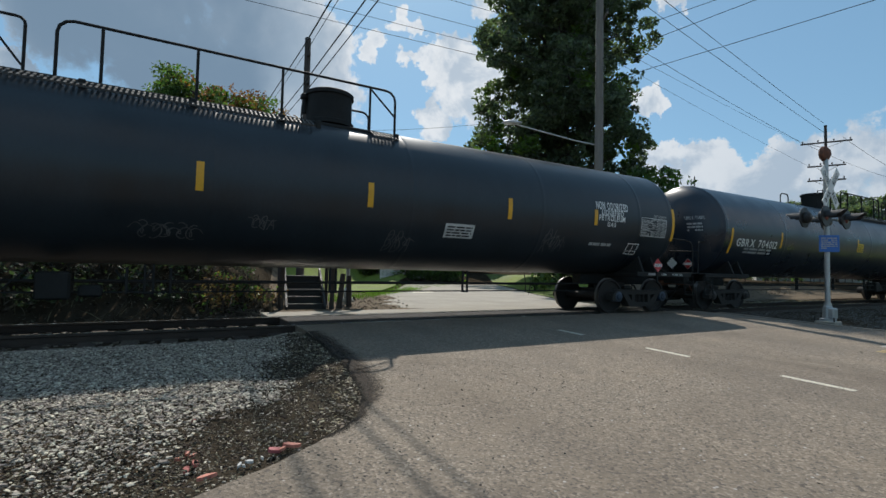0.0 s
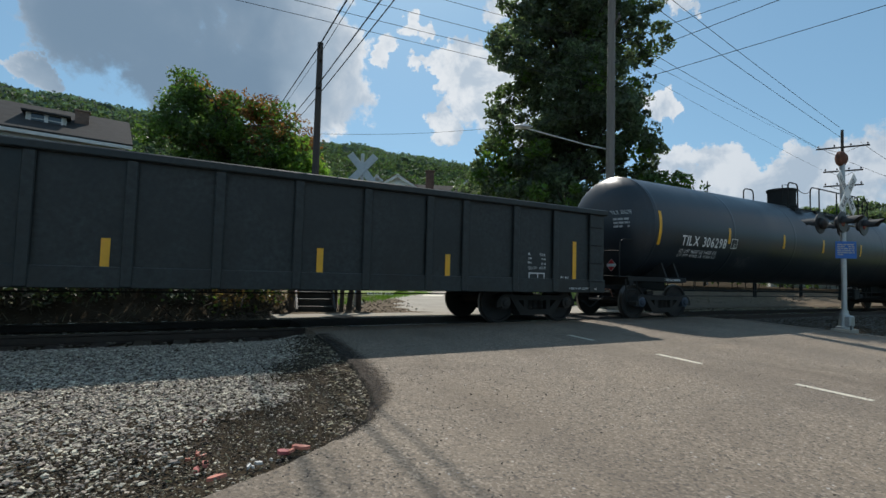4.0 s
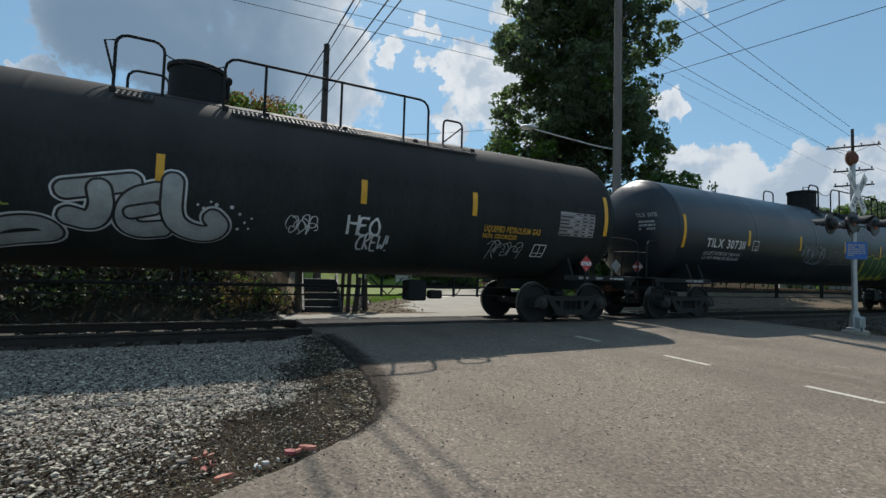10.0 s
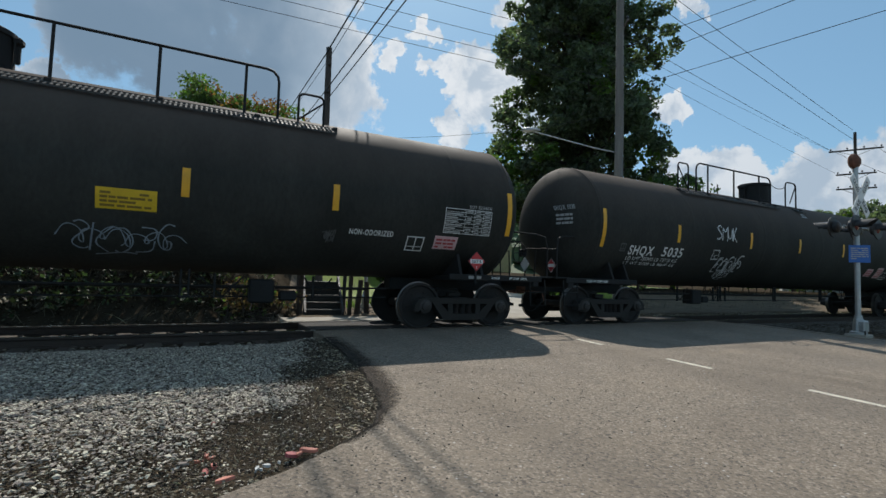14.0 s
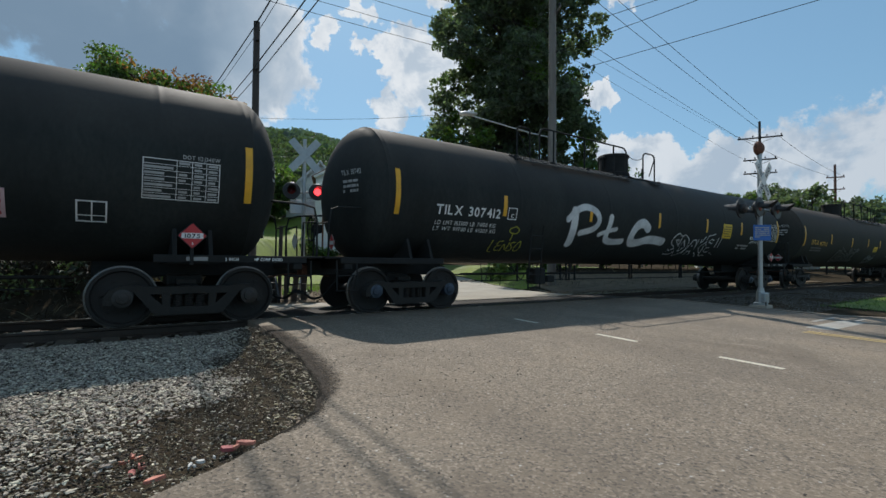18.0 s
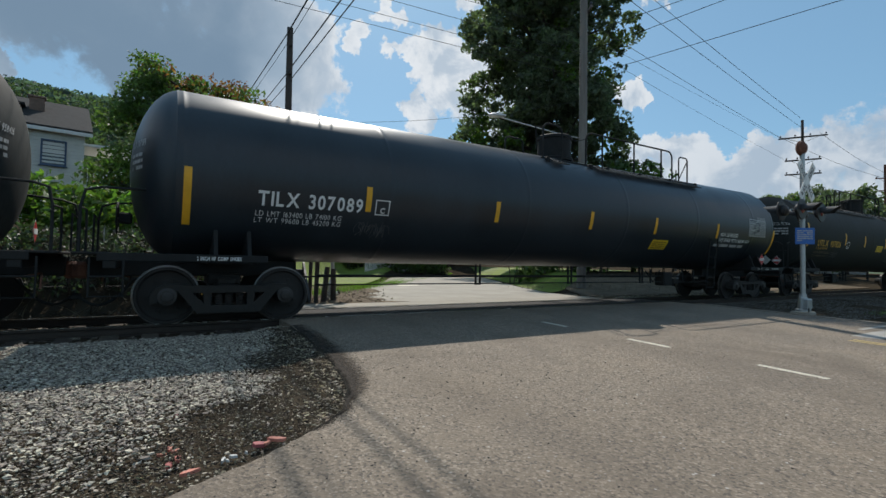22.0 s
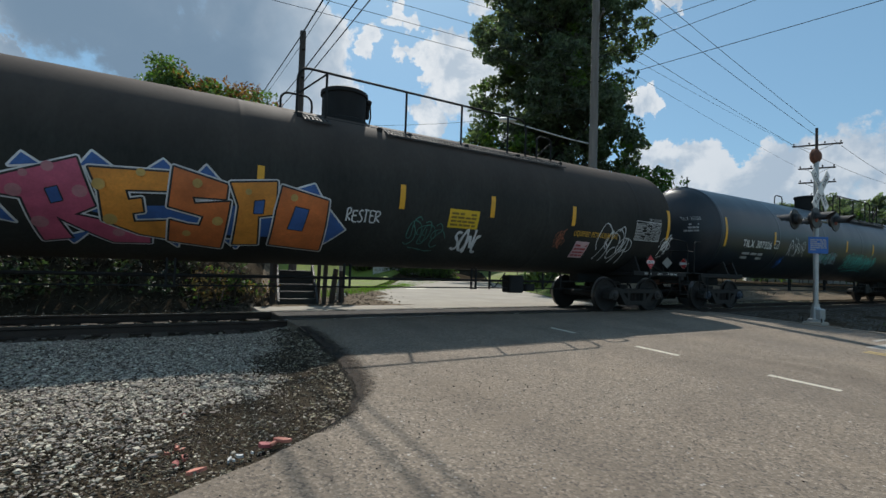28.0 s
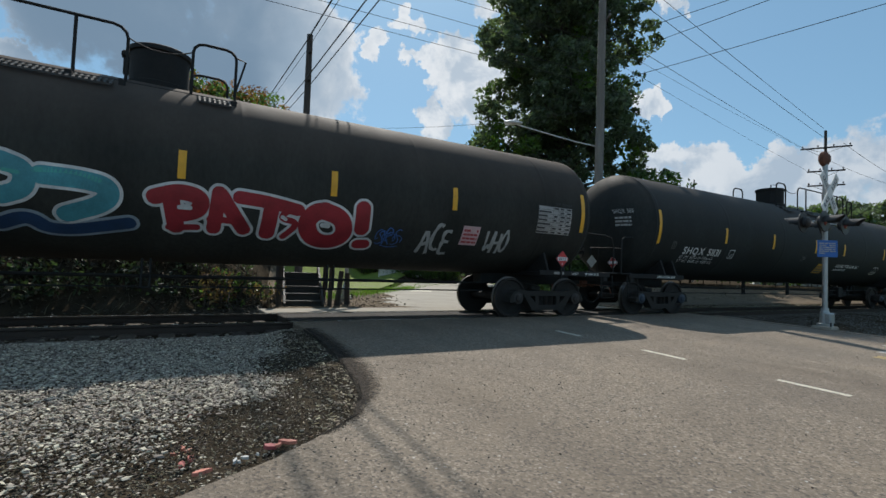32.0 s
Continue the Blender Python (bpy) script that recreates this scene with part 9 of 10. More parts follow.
def paint_o(car, r):
    decal(car, "graffiti", [Vector((0, 0, 0.28)), Vector((0.3, 0, -0.02)), Vector((0, 0, -0.3)), Vector((-0.25, 0, 0))], [(0, 1, 2, 3)], "spray_white", r, -0.58, 1.62, 0.003)
    decal(car, "graffiti", [Vector((0, 0, 0.23)), Vector((0.25, 0, -0.02)), Vector((0, 0, -0.25)), Vector((-0.25, 0, 0))], [(0, 1, 2, 3)], "spray_blue", r, -0.58, 1.62, 0.006)
    write(car, r, "UTLX", -7.79, 2.00, 0.26, "letter_yellow", weight="bold", width=0.95)
    write(car, r, "957769", -6.70, 1.98, 0.26, "letter_yellow", width=0.94)
    write(car, r, "THE TANK CAR PEOPLE", -7.79, 1.85, 0.10, "letter_yellow", weight="thin", width=0.98)
    write(car, r, "LD LMT 162200 LB 73 550 KG", -7.78, 1.64, 0.14, "letter_ochre", weight="thin", width=1.38)
    write(car, r, "LT WT 100800 LB 45 700 KG", -7.74, 1.46, 0.14, "letter_ochre", weight="thin", width=1.39)
    script(car, r, "KECOS", -6.69, 1.73, 0.96, 0.28, "spray_white", 0.031, 5, 0.00)
    tag(car, r, -8.94, 1.43, 0.93, 0.55, "spray_mist", 131, 0.030)
    tag(car, r, -5.48, 1.28, 0.23, 0.27, "spray_white", 132, 0.025)
    script(car, r, "RESTER", -0.32, 1.80, 0.66, 0.24, "spray_white", 0.027, 13, 0.00)
    tag(car, r, 0.93, 1.33, 0.79, 0.80, "spray_green2", 133, 0.035)
    script(car, r, "SONC", 2.06, 1.28, 0.68, 0.53, "spray_white", 0.059, 15, 0.00)
    sticker(car, r, 1.80, 1.84, 0.73, 0.39, "label_yellow", 3, "label_ink")
    tag(car, r, 4.82, 1.51, 0.22, 0.58, "spray_rust", 134, 0.030)
    sticker(car, r, 5.50, 1.27, 0.46, 0.49, "label_pink", 3, "ink_red")
    tag(car, r, 6.29, 1.21, 1.18, 1.38, "spray_white", 135, 0.050)
    data_panel(car, r, 7.52, 1.92, 1.02, 0.52)
    hung_placard(car, 8.16, 1.37)
    write(car, r, "LIQUEFIED PETROLEUM GAS", 5.34, 1.90, 0.13, "letter_yellow", width=1.54)
    tag(car, r, 8.76, 1.52, 0.33, 0.69, "spray_white", 136, 0.040)
    cut_out(car, r, [(-4.26, 1.69), (-3.27, 1.79), (-1.48, 1.97), (-0.77, 1.96), (-0.83, 1.39), (-2.13, 1.34), (-3.26, 1.43)], "spray_blue", 0.004)
    for pts in ([(-4.89, 2.18), (-4.77, 2.36), (-4.59, 2.24)],
                [(-4.16, 2.27), (-4.03, 2.48), (-3.79, 2.30)],
                [(-3.35, 2.34), (-3.18, 2.49), (-3.03, 2.35)],
                [(-2.74, 2.31), (-2.61, 2.48), (-2.38, 2.24)],
                [(-1.28, 2.25), (-0.94, 2.39), (-0.78, 2.14)],
                [(-0.72, 2.05), (-0.30, 1.62), (-0.66, 1.24)],
                [(-4.34, 1.14), (-4.25, 0.98), (-4.04, 1.29)],
                [(-3.16, 1.25), (-2.92, 1.00), (-2.90, 1.20)],
                [(-2.28, 1.25), (-2.06, 1.02), (-1.98, 1.24)],
                [(-5.02, 1.64), (-5.04, 1.42), (-4.86, 1.37)]):
        outlined(car, r, pts, "spray_blue", 0.003, 0.06, 0.0)
    outlined(car, r, [(-4.99, 2.03), (-4.20, 2.37), (-3.98, 1.72), (-4.22, 1.56), (-3.30, 1.36), (-3.30, 1.08), (-3.76, 1.06), (-4.42, 1.51), (-4.26, 1.12), (-4.58, 1.03), (-4.77, 1.77), (-5.00, 1.80)], "spray_rose", 0.0060)
    outlined(car, r, [(-4.06, 2.26), (-3.08, 2.31), (-3.10, 2.04), (-3.63, 2.00), (-3.59, 1.85), (-3.43, 1.89), (-3.40, 1.69), (-3.54, 1.65), (-3.51, 1.50), (-3.06, 1.56), (-3.06, 1.21), (-3.43, 1.28), (-3.88, 1.50), (-3.93, 1.94)], "spray_orange", 0.0125)
    outlined(car, r, [(-3.04, 2.40), (-2.30, 2.22), (-2.31, 2.00), (-2.78, 1.99), (-2.74, 1.88), (-2.25, 1.96), (-2.31, 1.05), (-3.05, 1.18), (-3.05, 1.58), (-2.81, 1.52), (-2.64, 1.51), (-2.60, 1.69), (-3.08, 1.81)], "spray_flame", 0.0190)
    outlined(car, r, [(-2.25, 2.26), (-1.57, 2.35), (-1.55, 1.82), (-1.81, 1.76), (-1.76, 1.20), (-2.13, 1.17), (-2.11, 1.91)], "spray_orange", 0.0255)
    outlined(car, r, [(-1.47, 2.29), (-0.69, 2.13), (-0.68, 1.12), (-1.56, 1.22), (-1.53, 1.89)], "spray_flame", 0.0320)
    outlined(car, r, [(-4.52, 1.91), (-4.40, 1.96), (-4.34, 1.77), (-4.46, 1.72)], "spray_blue", 0.0135, 0.0, 0.03)
    outlined(car, r, [(-1.88, 2.01), (-1.74, 2.04), (-1.74, 1.82), (-1.88, 1.81)], "spray_blue", 0.0330, 0.0, 0.03)
    outlined(car, r, [(-1.23, 1.98), (-1.01, 1.95), (-1.07, 1.56), (-1.31, 1.58)], "spray_blue", 0.0395, 0.0, 0.03)
    spots(car, r, [(-4.85, 1.86, 0.09), (-4.5, 2.22, 0.07), (-4.15, 1.92, 0.09), (-4.6, 1.4, 0.1), (-3.7, 1.28, 0.08), (-4.75, 2.1, 0.05)], "spray_blush", 0.0135)
    spots(car, r, [(-3.94, 2.05, 0.08), (-3.45, 2.27, 0.06), (-3.80, 1.54, 0.09), (-2.72, 2.20, 0.07), (-2.40, 1.63, 0.08), (-1.99, 2.15, 0.05), (-2.82, 1.37, 0.06), (-1.27, 2.13, 0.06)], "spray_amber", 0.046)


def paint_p(car, r):
    write(car, r, "SHQX 51131", -7.51, 1.72, 0.22, width=1.79)
    write(car, r, "LD LMT 163000 LB 73950 KG", -7.54, 1.57, 0.10, weight="thin", width=1.61)
    write(car, r, "LT WT 100100 LB 45350 KG", -7.53, 1.43, 0.10, weight="thin", width=1.64)
    plate_box(car, r, -5.24, 1.68, "letter_white", 0.28)
    consol_box(car, r, -8.08, 1.84, 0.16, 0.21, "letter_dim")
    say(car, "2 INCH HF COMP SHOES", -8.71, 1.03, 0.78, 0.06, weight="bold", y=-1.399)
    sticker(car, r, 0.73, 1.31, 0.66, 0.43, "label_orange", 2, "letter_dim")
    write(car, r, "LIQUEFIED PETROLEUM GAS", 2.19, 1.65, 0.13, width=1.93)
    write(car, r, "NON-ODORIZED", 2.19, 1.50, 0.09, width=1.05)
    consol_box(car, r, 5.67, 1.41, 0.45, 0.37, "letter_white")
    data_panel(car, r, 7.46, 2.04, 1.08, 0.62)
    hung_placard(car, 6.97, 1.38)
    tag(car, r, -0.76, 1.77, 0.31, 0.28, "letter_dim", 141, 0.020)


def paint_q(car, r):
    script(car, r, "ACE", 4.61, 1.24, 0.72, 0.66, "letter_grey", 0.073, 2, 0.00)
    script(car, r, "WHO", 6.14, 1.35, 0.60, 0.54, "letter_grey", 0.059, 3, 0.00)
    tag(car, r, 3.65, 1.39, 0.52, 0.43, "spray_blue", 153, 0.080)
    sticker(car, r, 5.50, 1.51, 0.42, 0.44, "label_pink", 3, "ink_red")
    sticker(car, r, 7.39, 1.93, 1.02, 0.64, "label_grey", 0, "ink")
    data_panel(car, r, 7.39, 1.93, 1.02, 0.64, "ink")
    hung_placard(car, 8.18, 1.39)
    brush(car, r, [(0.24, [(-1.63, 2.25), (-1.38, 2.16), (-1.40, 1.89), (-1.64, 1.78)]), (0.26, [(-1.21, 2.11), (-0.75, 2.10), (-0.46, 2.03), (-0.49, 1.79), (-0.94, 1.58)])], "spray_teal2", rim="spray_white")
    brush(car, r, [(0.20, [(-1.68, 1.34), (-1.37, 1.52), (-1.12, 1.24), (-0.23, 1.49)])], "spray_deep", rim="spray_mist")
    brush(car, r, [(0.07, [(-1.29, 2.17), (-0.88, 2.21), (-0.59, 2.11)]), (0.05, [(-1.60, 2.13), (-1.46, 2.11)])], "spray_teal")
    brush(car, r, [(0.24, [(0.09, 1.96), (0.40, 2.08), (0.71, 2.01), (0.68, 1.77), (0.37, 1.68)]), (0.23, [(0.29, 1.95), (0.38, 1.48)]), (0.11, [(0.29, 1.47), (0.66, 1.50)]), (0.21, [(0.94, 2.11), (0.90, 1.50)]), (0.22, [(0.97, 2.08), (1.34, 1.52)]), (0.11, [(0.84, 1.67), (1.24, 1.66)]), (0.21, [(1.24, 2.07), (1.67, 2.04), (2.17, 1.95)]), (0.25, [(1.74, 1.98), (1.71, 1.48)]), (0.11, [(2.09, 1.99), (1.85, 1.78), (2.22, 1.73), (1.98, 1.43)]), (0.31, [(2.62, 1.98), (2.95, 1.88), (3.05, 1.57), (2.84, 1.35), (2.49, 1.40), (2.31, 1.72), (2.44, 1.94), (2.62, 1.98)]), (0.28, [(3.31, 2.09), (3.34, 1.71)]), (0.22, [(3.34, 1.36), (3.47, 1.37)])], "spray_red", rim="spray_white")
    brush(car, r, [(0.07, [(0.41, 1.83), (0.55, 1.83)]), (0.06, [(1.92, 1.81), (1.98, 1.77)]), (0.09, [(2.61, 1.72), (2.71, 1.71)])], "spray_white", out=0.016)


def gondola_low():
    car = gondola(dict(c=-37.14, half=8.04, stakes=[-7.75, -6.95, -5.15, -3.7, -2.6, -1.45, -0.3, 0.9, 2.1, 3.35, 4.15, 5.4, 6.5, 7.6], smooth=True, hub="hub_grey", label="black gondola car with a straight side sill and white lettering"))
    say(car, "ZVBX", -6.33, 1.78, 0.83, 0.21, weight="bold")
    say(car, "1016", -6.23, 1.36, 0.67, 0.19, weight="bold")
    for txt, y0, z, w, h in (("ZVBX 1016", 0.5, 2.52, 1.0, 0.09), ("IW", -0.1, 2.2, 0.12, 0.06), ("9-8", -0.35, 2.2, 0.2, 0.06), ("IL", -0.1, 1.92, 0.12, 0.06), ("52-6", -0.35, 1.92, 0.25, 0.06)):
        V, F = letters(txt, h, "bold", width=w)
        tagged(part("end_lettering", numpy_mesh("end_lettering", [(-8.13 if z > 2.4 else -8.063, y0 - v.x, z + v.z) for v in V], F, "letter_white"), None, car), kind="stuff")
    say(car, "LD LMT", -6.44, 0.93, 0.41, 0.06, weight="thin", y=-1.535)
    say(car, "210200", -5.80, 0.92, 0.39, 0.06, weight="thin", y=-1.535)
    say(car, "LT WT", -6.44, 0.77, 0.37, 0.06, weight="thin", y=-1.535)
    say(car, "66800", -5.72, 0.76, 0.32, 0.06, weight="thin", y=-1.535)
    say(car, "2 INCH HF COMP SHOES", -7.85, 0.74, 0.84, 0.04, weight="thin", y=-1.535)
    say(car, "IL", 5.76, 1.51, 0.07, 0.05, weight="thin")
    say(car, "52-6", 6.08, 1.50, 0.15, 0.06, weight="thin")
    say(car, "IW", 5.77, 1.41, 0.09, 0.05, weight="thin")
    say(car, "9-8", 6.12, 1.41, 0.12, 0.05, weight="thin")
    say(car, "IH", 5.76, 1.32, 0.09, 0.05, weight="thin")
    say(car, "5-6", 6.13, 1.31, 0.12, 0.05, weight="thin")
    say(car, "CU FT", 5.77, 1.20, 0.23, 0.06, weight="thin")
    say(car, "2791", 6.07, 1.21, 0.17, 0.06, weight="thin")
    say(car, "LIFT AND", 6.68, 1.02, 0.25, 0.05, weight="thin")
    say(car, "JACK HERE", 6.68, 0.95, 0.31, 0.04, weight="thin")
    say(car, "2 INCH HF COMP SHOES", 6.90, 0.78, 0.87, 0.05, weight="thin", y=-1.535)
    say(car, "RELEASE ROD", 2.14, 0.63, 0.49, 0.05, weight="thin", y=-1.535)
    flat(car, "reflector_stripe", *patch(0.11, 0.90, 1), "reflector", -7.31, 0.94)
    flat(car, "reflector_stripe", *patch(0.11, 0.43, 1), "reflector", -4.01, 0.96)
    flat(car, "reflector_stripe", *patch(0.11, 0.47, 1), "reflector", -1.77, 0.94)
    flat(car, "reflector_stripe", *patch(0.11, 0.48, 1), "reflector", 1.23, 0.94)
    flat(car, "reflector_stripe", *patch(0.11, 0.45, 1), "reflector", 3.72, 0.98)
    flat(car, "reflector_stripe", *patch(0.11, 0.91, 1), "reflector", 7.04, 0.96)
    flat(car, "stencil_box", *joined(outline_box(0.44, 0.34, 0.022), patch(0.018, 0.23, 1, 0.24, 0.10), patch(0.44, 0.015, 1, 0, 0.10)), "letter_white", 5.78, 0.79)
    flat(car, "plate_mark", *joined(outline_box(0.30, 0.29, 0.022), bars(0.16, 0.05, 1, 2)), "letter_white", -4.80, 1.59)
    flat(car, "label", *patch(0.26, 0.10, 1), "label_white", 4.39, 0.79)
    return car


def gondola_staked():
    car = gondola(dict(c=-54.65, half=8.08, stakes=[-7.44, -6.41, -5.85, -4.93, -4.02, -3.07, -2.14, -1.19, -0.22, 0.77, 1.75, 2.73, 3.7, 4.65, 5.6, 6.5, 7.4], smooth=False, hub="hub_grey", label="black gondola car with side stakes and white lettering"))
    say(car, "ZV", -6.97, 2.03, 0.42, 0.24, weight="bold")
    say(car, "BX", -6.26, 2.02, 0.39, 0.25, weight="bold")
    say(car, "62", -6.91, 1.66, 0.37, 0.22, weight="bold")
    say(car, "57", -6.25, 1.66, 0.37, 0.23, weight="bold")
    say(car, "85", -5.50, 1.65, 0.41, 0.25, weight="bold")
    say(car, "LD LMT", -6.26, 1.44, 0.37, 0.09, weight="thin")
    say(car, "223700", -5.50, 1.42, 0.42, 0.10, weight="thin")
    say(car, "LT WT", -6.25, 1.30, 0.31, 0.08, weight="thin")
    say(car, "62300", -5.42, 1.29, 0.35, 0.08, weight="thin")
    say(car, "CU FT", -6.25, 1.16, 0.31, 0.07, weight="thin")
    say(car, "2743", -5.33, 1.14, 0.26, 0.08, weight="thin")
    say(car, "G519", -4.76, 1.44, 0.27, 0.07, weight="thin")
    flat(car, "reflector_stripe", *patch(0.44, 0.23, 1), "reflector", -7.31, 1.15)
    flat(car, "reflector_stripe", *patch(0.45, 0.13, 1), "reflector", -4.51, 1.13)
    flat(car, "reflector_stripe", *patch(0.44, 0.13, 1), "reflector", -1.87, 1.12)
    flat(car, "reflector_stripe", *patch(0.47, 0.13, 1), "reflector", 1.28, 1.13)
    flat(car, "reflector_stripe", *patch(0.46, 0.12, 1), "reflector", 3.92, 1.13)
    flat(car, "reflector_stripe", *patch(0.47, 0.20, 1), "reflector", 6.80, 1.13)
    flat(car, "label", *patch(0.26, 0.14, 1), "label_white", -3.58, 1.19)
    flat(car, "graffiti", *scribble(0.52, 0.44, 161, 0.018), "spray_mist", 2.13, 1.25)
    return car


CARS.append(tank_car(dict(c=44.40, half=9.00, r=1.47, m=1, kind="new", skin="tank_old", hub="hub_grey", loose=False, label="dull black tank car with yellow reflector stripes", mark="",
    stripes=[(-9.0, 1.97, 2.87), (-5.9, 2.16, 2.6), (-2.9, 2.16, 2.6), (0.0, 2.16, 2.6), (2.9, 2.16, 2.6), (5.8, 2.16, 2.6), (9.1, 1.97, 2.87)])))
CARS.append(tank_car(dict(c=23.60, half=9.00, r=1.47, m=1, kind="new", skin="tank_blue", hub="hub_grey", loose=False, label="blue-black tank car with white lettering and yellow stripes", mark="GBRX 704012",
    stripes=[(-8.84, 1.74, 2.53), (-5.89, 2.02, 2.55), (-2.9, 2.16, 2.6), (0, 2.16, 2.6), (2.9, 2.16, 2.6), (5.8, 2.16, 2.6), (9.1, 1.97, 2.87)], extra=paint_a)))
CARS.append(tank_car(dict(c=2.67, closed=True, half=9.00, r=1.46, m=-1, kind="new", skin="tank_new", hub="hub_blue", loose=False, label="clean black tank car with white lettering and yellow stripes", mark="TILX 302712",
    stripes=[(-9.03, 1.97, 2.88), (-5.98, 2.17, 2.62), (-2.37, 2.19, 2.64), (0.41, 2.17, 2.62), (3.6, 2.18, 2.63), (6.22, 2.22, 2.6), (9.21, 1.97, 2.86)], extra=paint_b)))
CARS.append(tank_car(dict(c=-18.07, half=8.95, r=1.46, m=1, kind="new", skin="tank_new", hub="hub_blue", loose=False, label="glossy black tank car with a yellow warning label", mark="TILX 306298",
    stripes=[(-8.93, 1.97, 2.87), (-5.85, 2.16, 2.62), (-2.86, 2.17, 2.62), (-0.29, 2.15, 2.6), (2.56, 2.15, 2.59), (5.74, 2.14, 2.6), (9.11, 1.97, 2.87)], extra=paint_c)))
CARS.append(gondola_low())
CARS.append(gondola_staked())
CARS.append(tank_car(dict(c=-73.89, half=9.00, r=1.46, m=1, kind="new", skin="tank_new", hub="hub_grey", loose=False, label="black tank car with green and yellow bubble graffiti", mark="TILX 307311",
    stripes=[(-9.01, 1.95, 2.85), (-6.05, 2.15, 2.6), (-3.19, 2.15, 2.61), (-0.26, 2.21, 2.59), (2.51, 2.17, 2.59), (5.43, 2.1, 2.58), (9.18, 1.96, 2.9)], extra=paint_f)))
CARS.append(tank_car(dict(c=-94.56, half=8.70, r=1.50, m=1, kind="old", skin="tank_old", hub="hub_grey", loose=True, label="dusty black tank car with silver graffiti and yellow lettering", mark="UTLX 958085",
    stripes=[(-8.69, 2.06, 2.95), (-5.15, 2.27, 2.72), (-2.66, 2.26, 2.71), (-0.4, 2.27, 2.7), (2.73, 2.26, 2.69), (5.05, 2.24, 2.71), (8.7, 2.06, 3.0)], extra=paint_g)))
CARS.append(tank_car(dict(c=-114.80, half=8.70, r=1.50, m=-1, kind="old", skin="tank_dusty", hub="hub_grey", loose=False, label="brown-dusted black tank car with small white tags", mark="SHQX 5035",
    stripes=[(-8.75, 1.87, 2.79), (-6.06, 2.14, 2.6), (-2.82, 2.15, 2.62), (-0.16, 2.16, 2.6), (2.65, 2.16, 2.6), (6.21, 2.17, 2.61), (8.73, 1.87, 2.78)], extra=paint_h)))
CARS.append(tank_car(dict(c=-135.19, closed=True, half=8.75, r=1.50, m=1, kind="old", skin="tank_dusty", hub="hub_grey", loose=True, label="dusty black tank car with white outlined graffiti", mark="UTLX 957770",
    stripes=[(-8.69, 1.93, 2.85), (-5.29, 2.13, 2.59), (-2.1, 2.06, 2.55), (0.67, 2.13, 2.57), (2.95, 2.13, 2.57), (5.24, 2.14, 2.59), (8.9, 1.93, 2.84)], extra=paint_i)))
CARS.append(tank_car(dict(c=-155.92, half=9.00, r=1.47, m=-1, kind="new", skin="tank_old", hub="hub_blue", loose=False, label="black tank car with a large soft white spray tag", mark="TILX 307412",
    stripes=[(-8.98, 1.98, 2.89), (-6.14, 2.12, 2.59), (-3.04, 2.17, 2.59), (0.27, 2.17, 2.62), (3.21, 2.15, 2.61), (5.8, 2.17, 2.63), (9.09, 1.98, 2.88)], extra=paint_j)))
CARS.append(tank_car(dict(c=-176.52, closed=True, half=8.72, r=1.50, m=-1, kind="old", skin="tank_old", hub="hub_grey", loose=True, label="worn black tank car with yellow lettering", mark="UTLX 957826",
    stripes=[(-8.76, 1.96, 2.87), (-5.27, 2.12, 2.6), (-3.15, 2.12, 2.59), (-0.64, 2.1, 2.58), (2.1, 2.14, 2.59), (4.91, 2.14, 2.58), (8.83, 1.96, 2.88)], extra=paint_k)))
CARS.append(tank_car(dict(c=-197.26, half=9.00, r=1.47, m=1, kind="new", skin="tank_new", hub="hub_grey", loose=False, label="clean black tank car with low yellow stripes", mark="TILX 307089",
    stripes=[(-9.03, 1.52, 2.45), (-6.08, 1.97, 2.43), (-3.08, 1.96, 2.41), (-0.1, 1.96, 2.41), (2.52, 1.97, 2.43), (5.66, 1.99, 2.44), (9.24, 1.52, 2.42)], extra=paint_l)))
CARS.append(tank_car(dict(c=-217.94, half=8.72, r=1.50, m=1, kind="old", skin="tank_old", hub="hub_grey", loose=True, label="rusty-topped black tank car covered in small tags", mark="UTLX 958416",
    stripes=[(-8.74, 2.01, 2.86), (-5.19, 2.12, 2.57), (-1.85, 2.12, 2.57), (0.82, 2.13, 2.56), (2.97, 2.12, 2.58), (5.17, 2.15, 2.59), (8.76, 1.96, 2.85)], extra=paint_m)))
CARS.append(tank_car(dict(c=-238.68, half=9.05, r=1.47, m=1, kind="new", skin="tank_new", hub="hub_blue", loose=False, label="glossy black tank car with teal graffiti", mark="TILX 307326",
    stripes=[(-8.96, 1.99, 2.89), (-5.97, 2.17, 2.62), (-3.34, 2.16, 2.62), (-0.22, 2.19, 2.64), (2.41, 2.18, 2.63), (5.35, 2.16, 2.61), (9.2, 2.0, 2.9)], extra=paint_n)))
CARS.append(tank_car(dict(c=-259.46, closed=True, half=8.75, r=1.50, m=1, kind="old", skin="tank_dusty", hub="hub_grey", loose=True, label="rust-dusted tank car with pink and orange block graffiti", mark="UTLX 957769",
    stripes=[(-8.77, 1.94, 2.85), (-5.22, 2.16, 2.59), (-1.82, 2.21, 2.59), (0.73, 2.12, 2.58), (2.85, 2.13, 2.58), (5.24, 2.13, 2.59), (8.87, 2.0, 2.82)], extra=paint_o)))
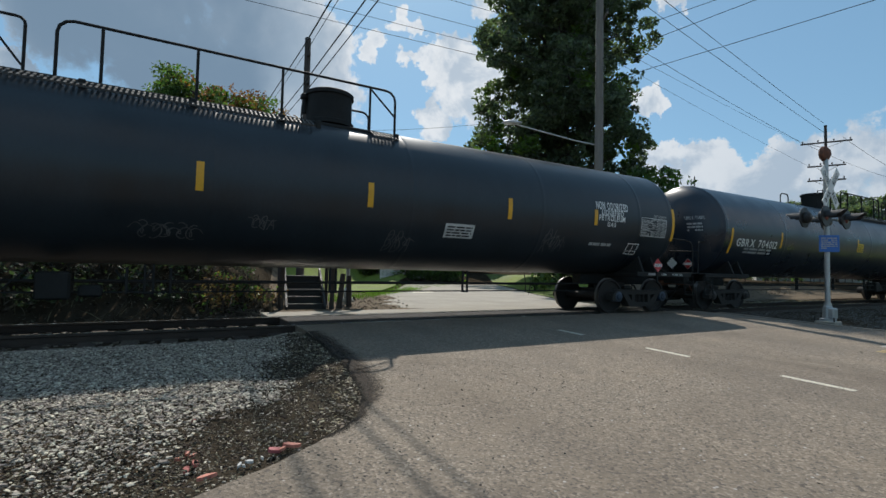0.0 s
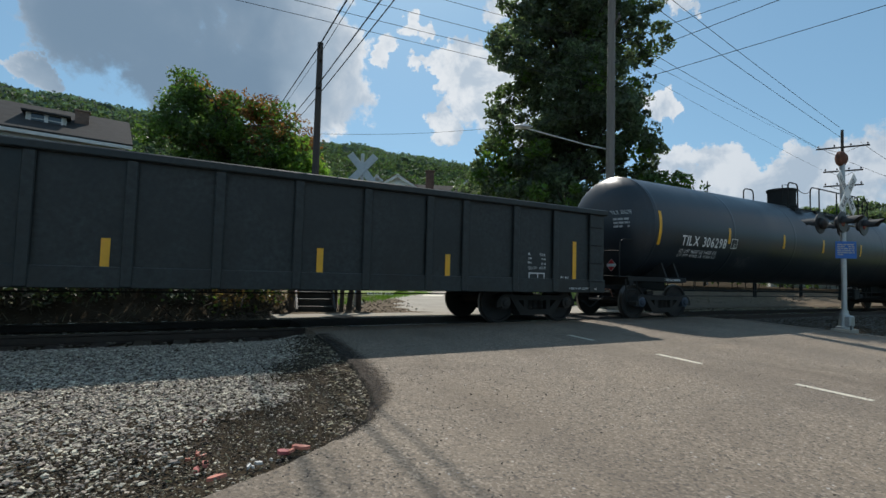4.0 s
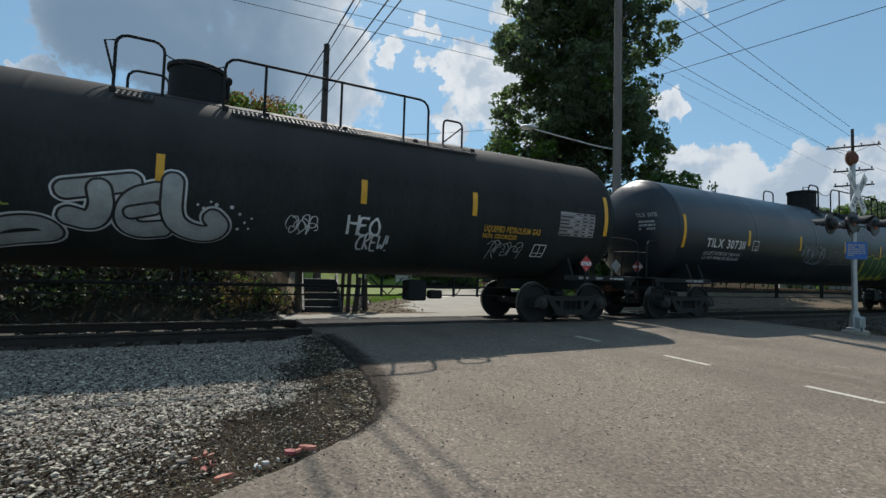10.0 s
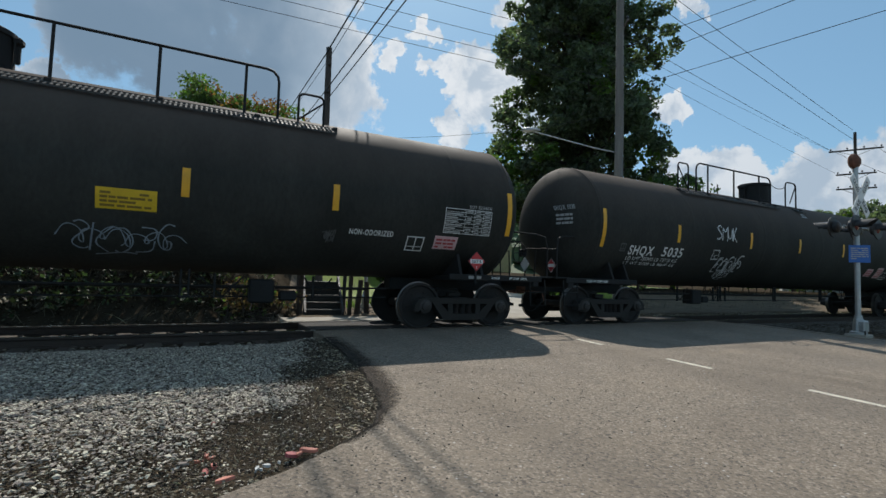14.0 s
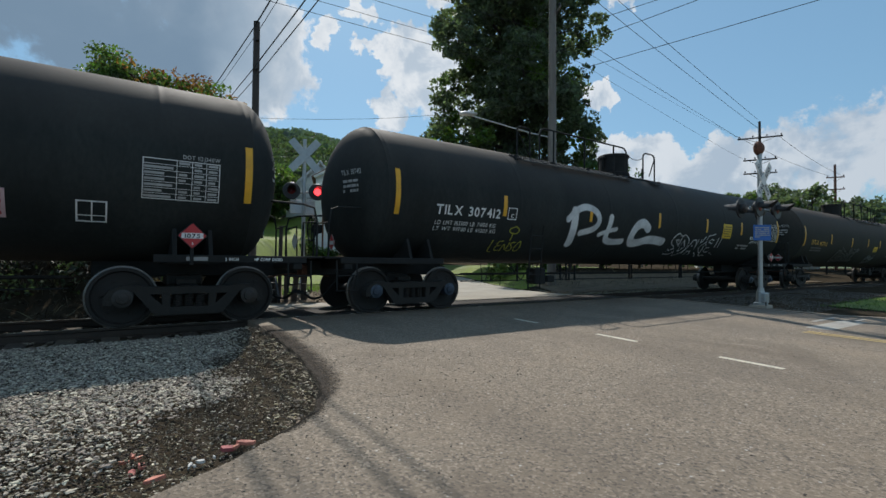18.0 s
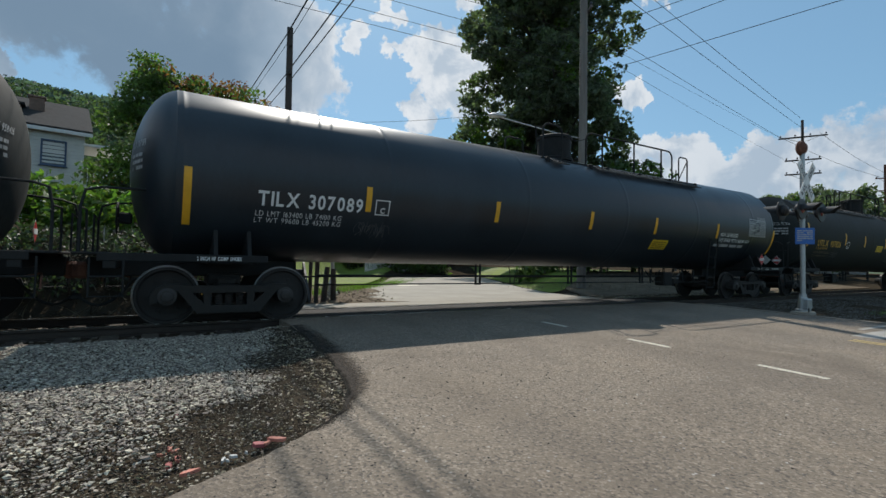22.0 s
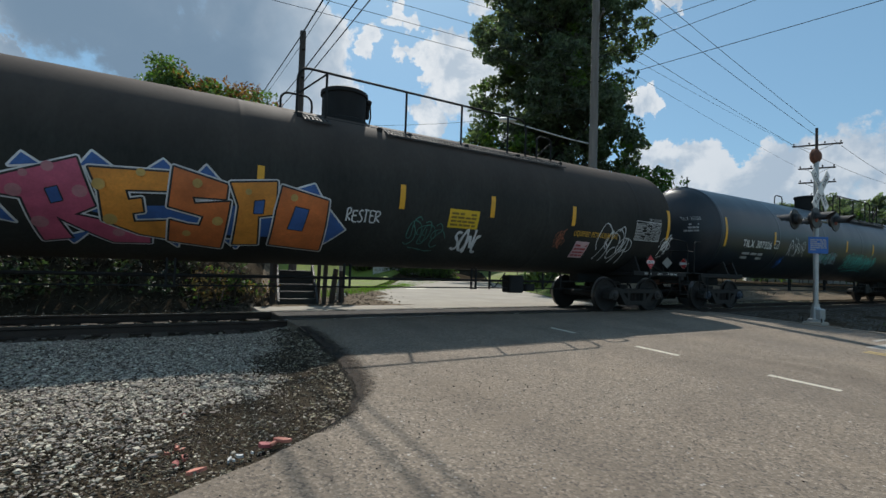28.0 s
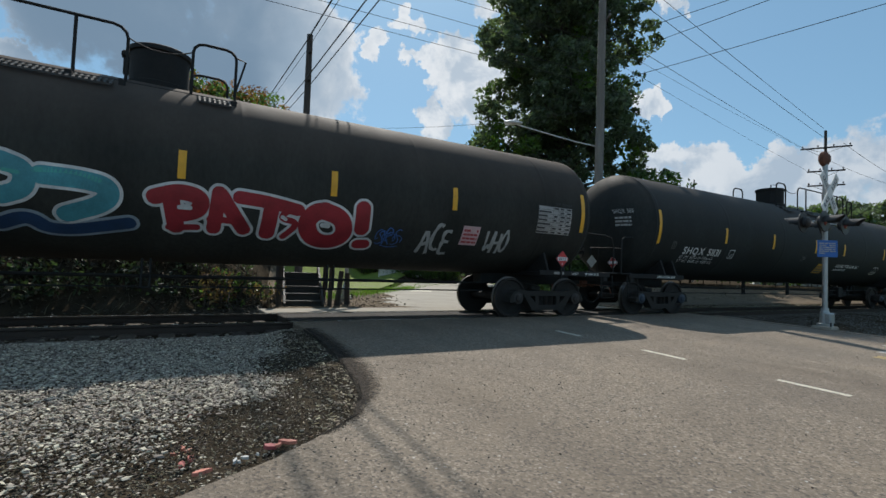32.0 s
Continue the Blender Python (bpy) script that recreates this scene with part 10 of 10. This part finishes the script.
CARS.append(tank_car(dict(c=-279.79, half=8.70, r=1.50, m=1, kind="old", skin="tank_old", hub="hub_blue", loose=False, label="dull black tank car with an orange warning label", mark="SHQX 51131",
    stripes=[(-8.73, 1.95, 2.87), (-5.59, 2.14, 2.6), (-2.82, 2.12, 2.6), (0.13, 2.12, 2.59), (2.44, 2.13, 2.57), (6.23, 2.12, 2.58), (8.79, 1.94, 2.84)], extra=paint_p)))
CARS.append(tank_car(dict(c=-300.20, half=8.75, r=1.50, m=-1, kind="old", skin="tank_dusty", hub="hub_grey", loose=True, label="dusty black tank car with red and teal graffiti", mark="UTLX",
    stripes=[(-8.75, 1.93, 2.95), (-5.9, 2.17, 2.6), (-2.9, 2.17, 2.6), (0.41, 2.26, 2.69), (2.74, 2.25, 2.69), (5.21, 2.24, 2.69), (8.77, 2.04, 2.95)], extra=paint_q)))


# ---- what moves ----
RUN = ((0, 0.0), (4, 37.85), (8, 75.6), (12, 113.26), (17, 160.13), (22, 206.7), (25, 234.6), (32, 299.85))


def run(t):
    """How far the train has gone, a smooth curve through RUN."""
    n = len(RUN)
    for i in range(n - 1):
        (t0, s0), (t1, s1) = RUN[i], RUN[i + 1]
        if t <= t1 or i == n - 2:
            a = RUN[max(0, i - 1)]
            b = RUN[min(n - 1, i + 2)]
            v0 = (s1 - a[1]) / (t1 - a[0])
            v1 = (b[1] - s0) / (b[0] - t0)
            u, h = (t - t0) / (t1 - t0), t1 - t0
            return (2 * u**3 - 3 * u**2 + 1) * s0 + (u**3 - 2 * u**2 + u) * h * v0 + (-2 * u**3 + 3 * u**2) * s1 + (u**3 - u**2) * h * v1


def motions():
    for car in CARS:
        x = car.location.x
        walk(car, [(t, pose(x + run(t), 0, 0)) for t in range(33)])
    # the wheels roll; less than a quarter turn from row to row
    steps = [i / 15 for i in range(481)]
    turns = [(t, Matrix.Rotation(run(t) / 0.457, 4, "Y")) for t in steps]
    for w in WHEELSETS:
        at = Matrix.Translation(w.location)
        walk(w, [(t, at @ m) for t, m in turns])


motions()
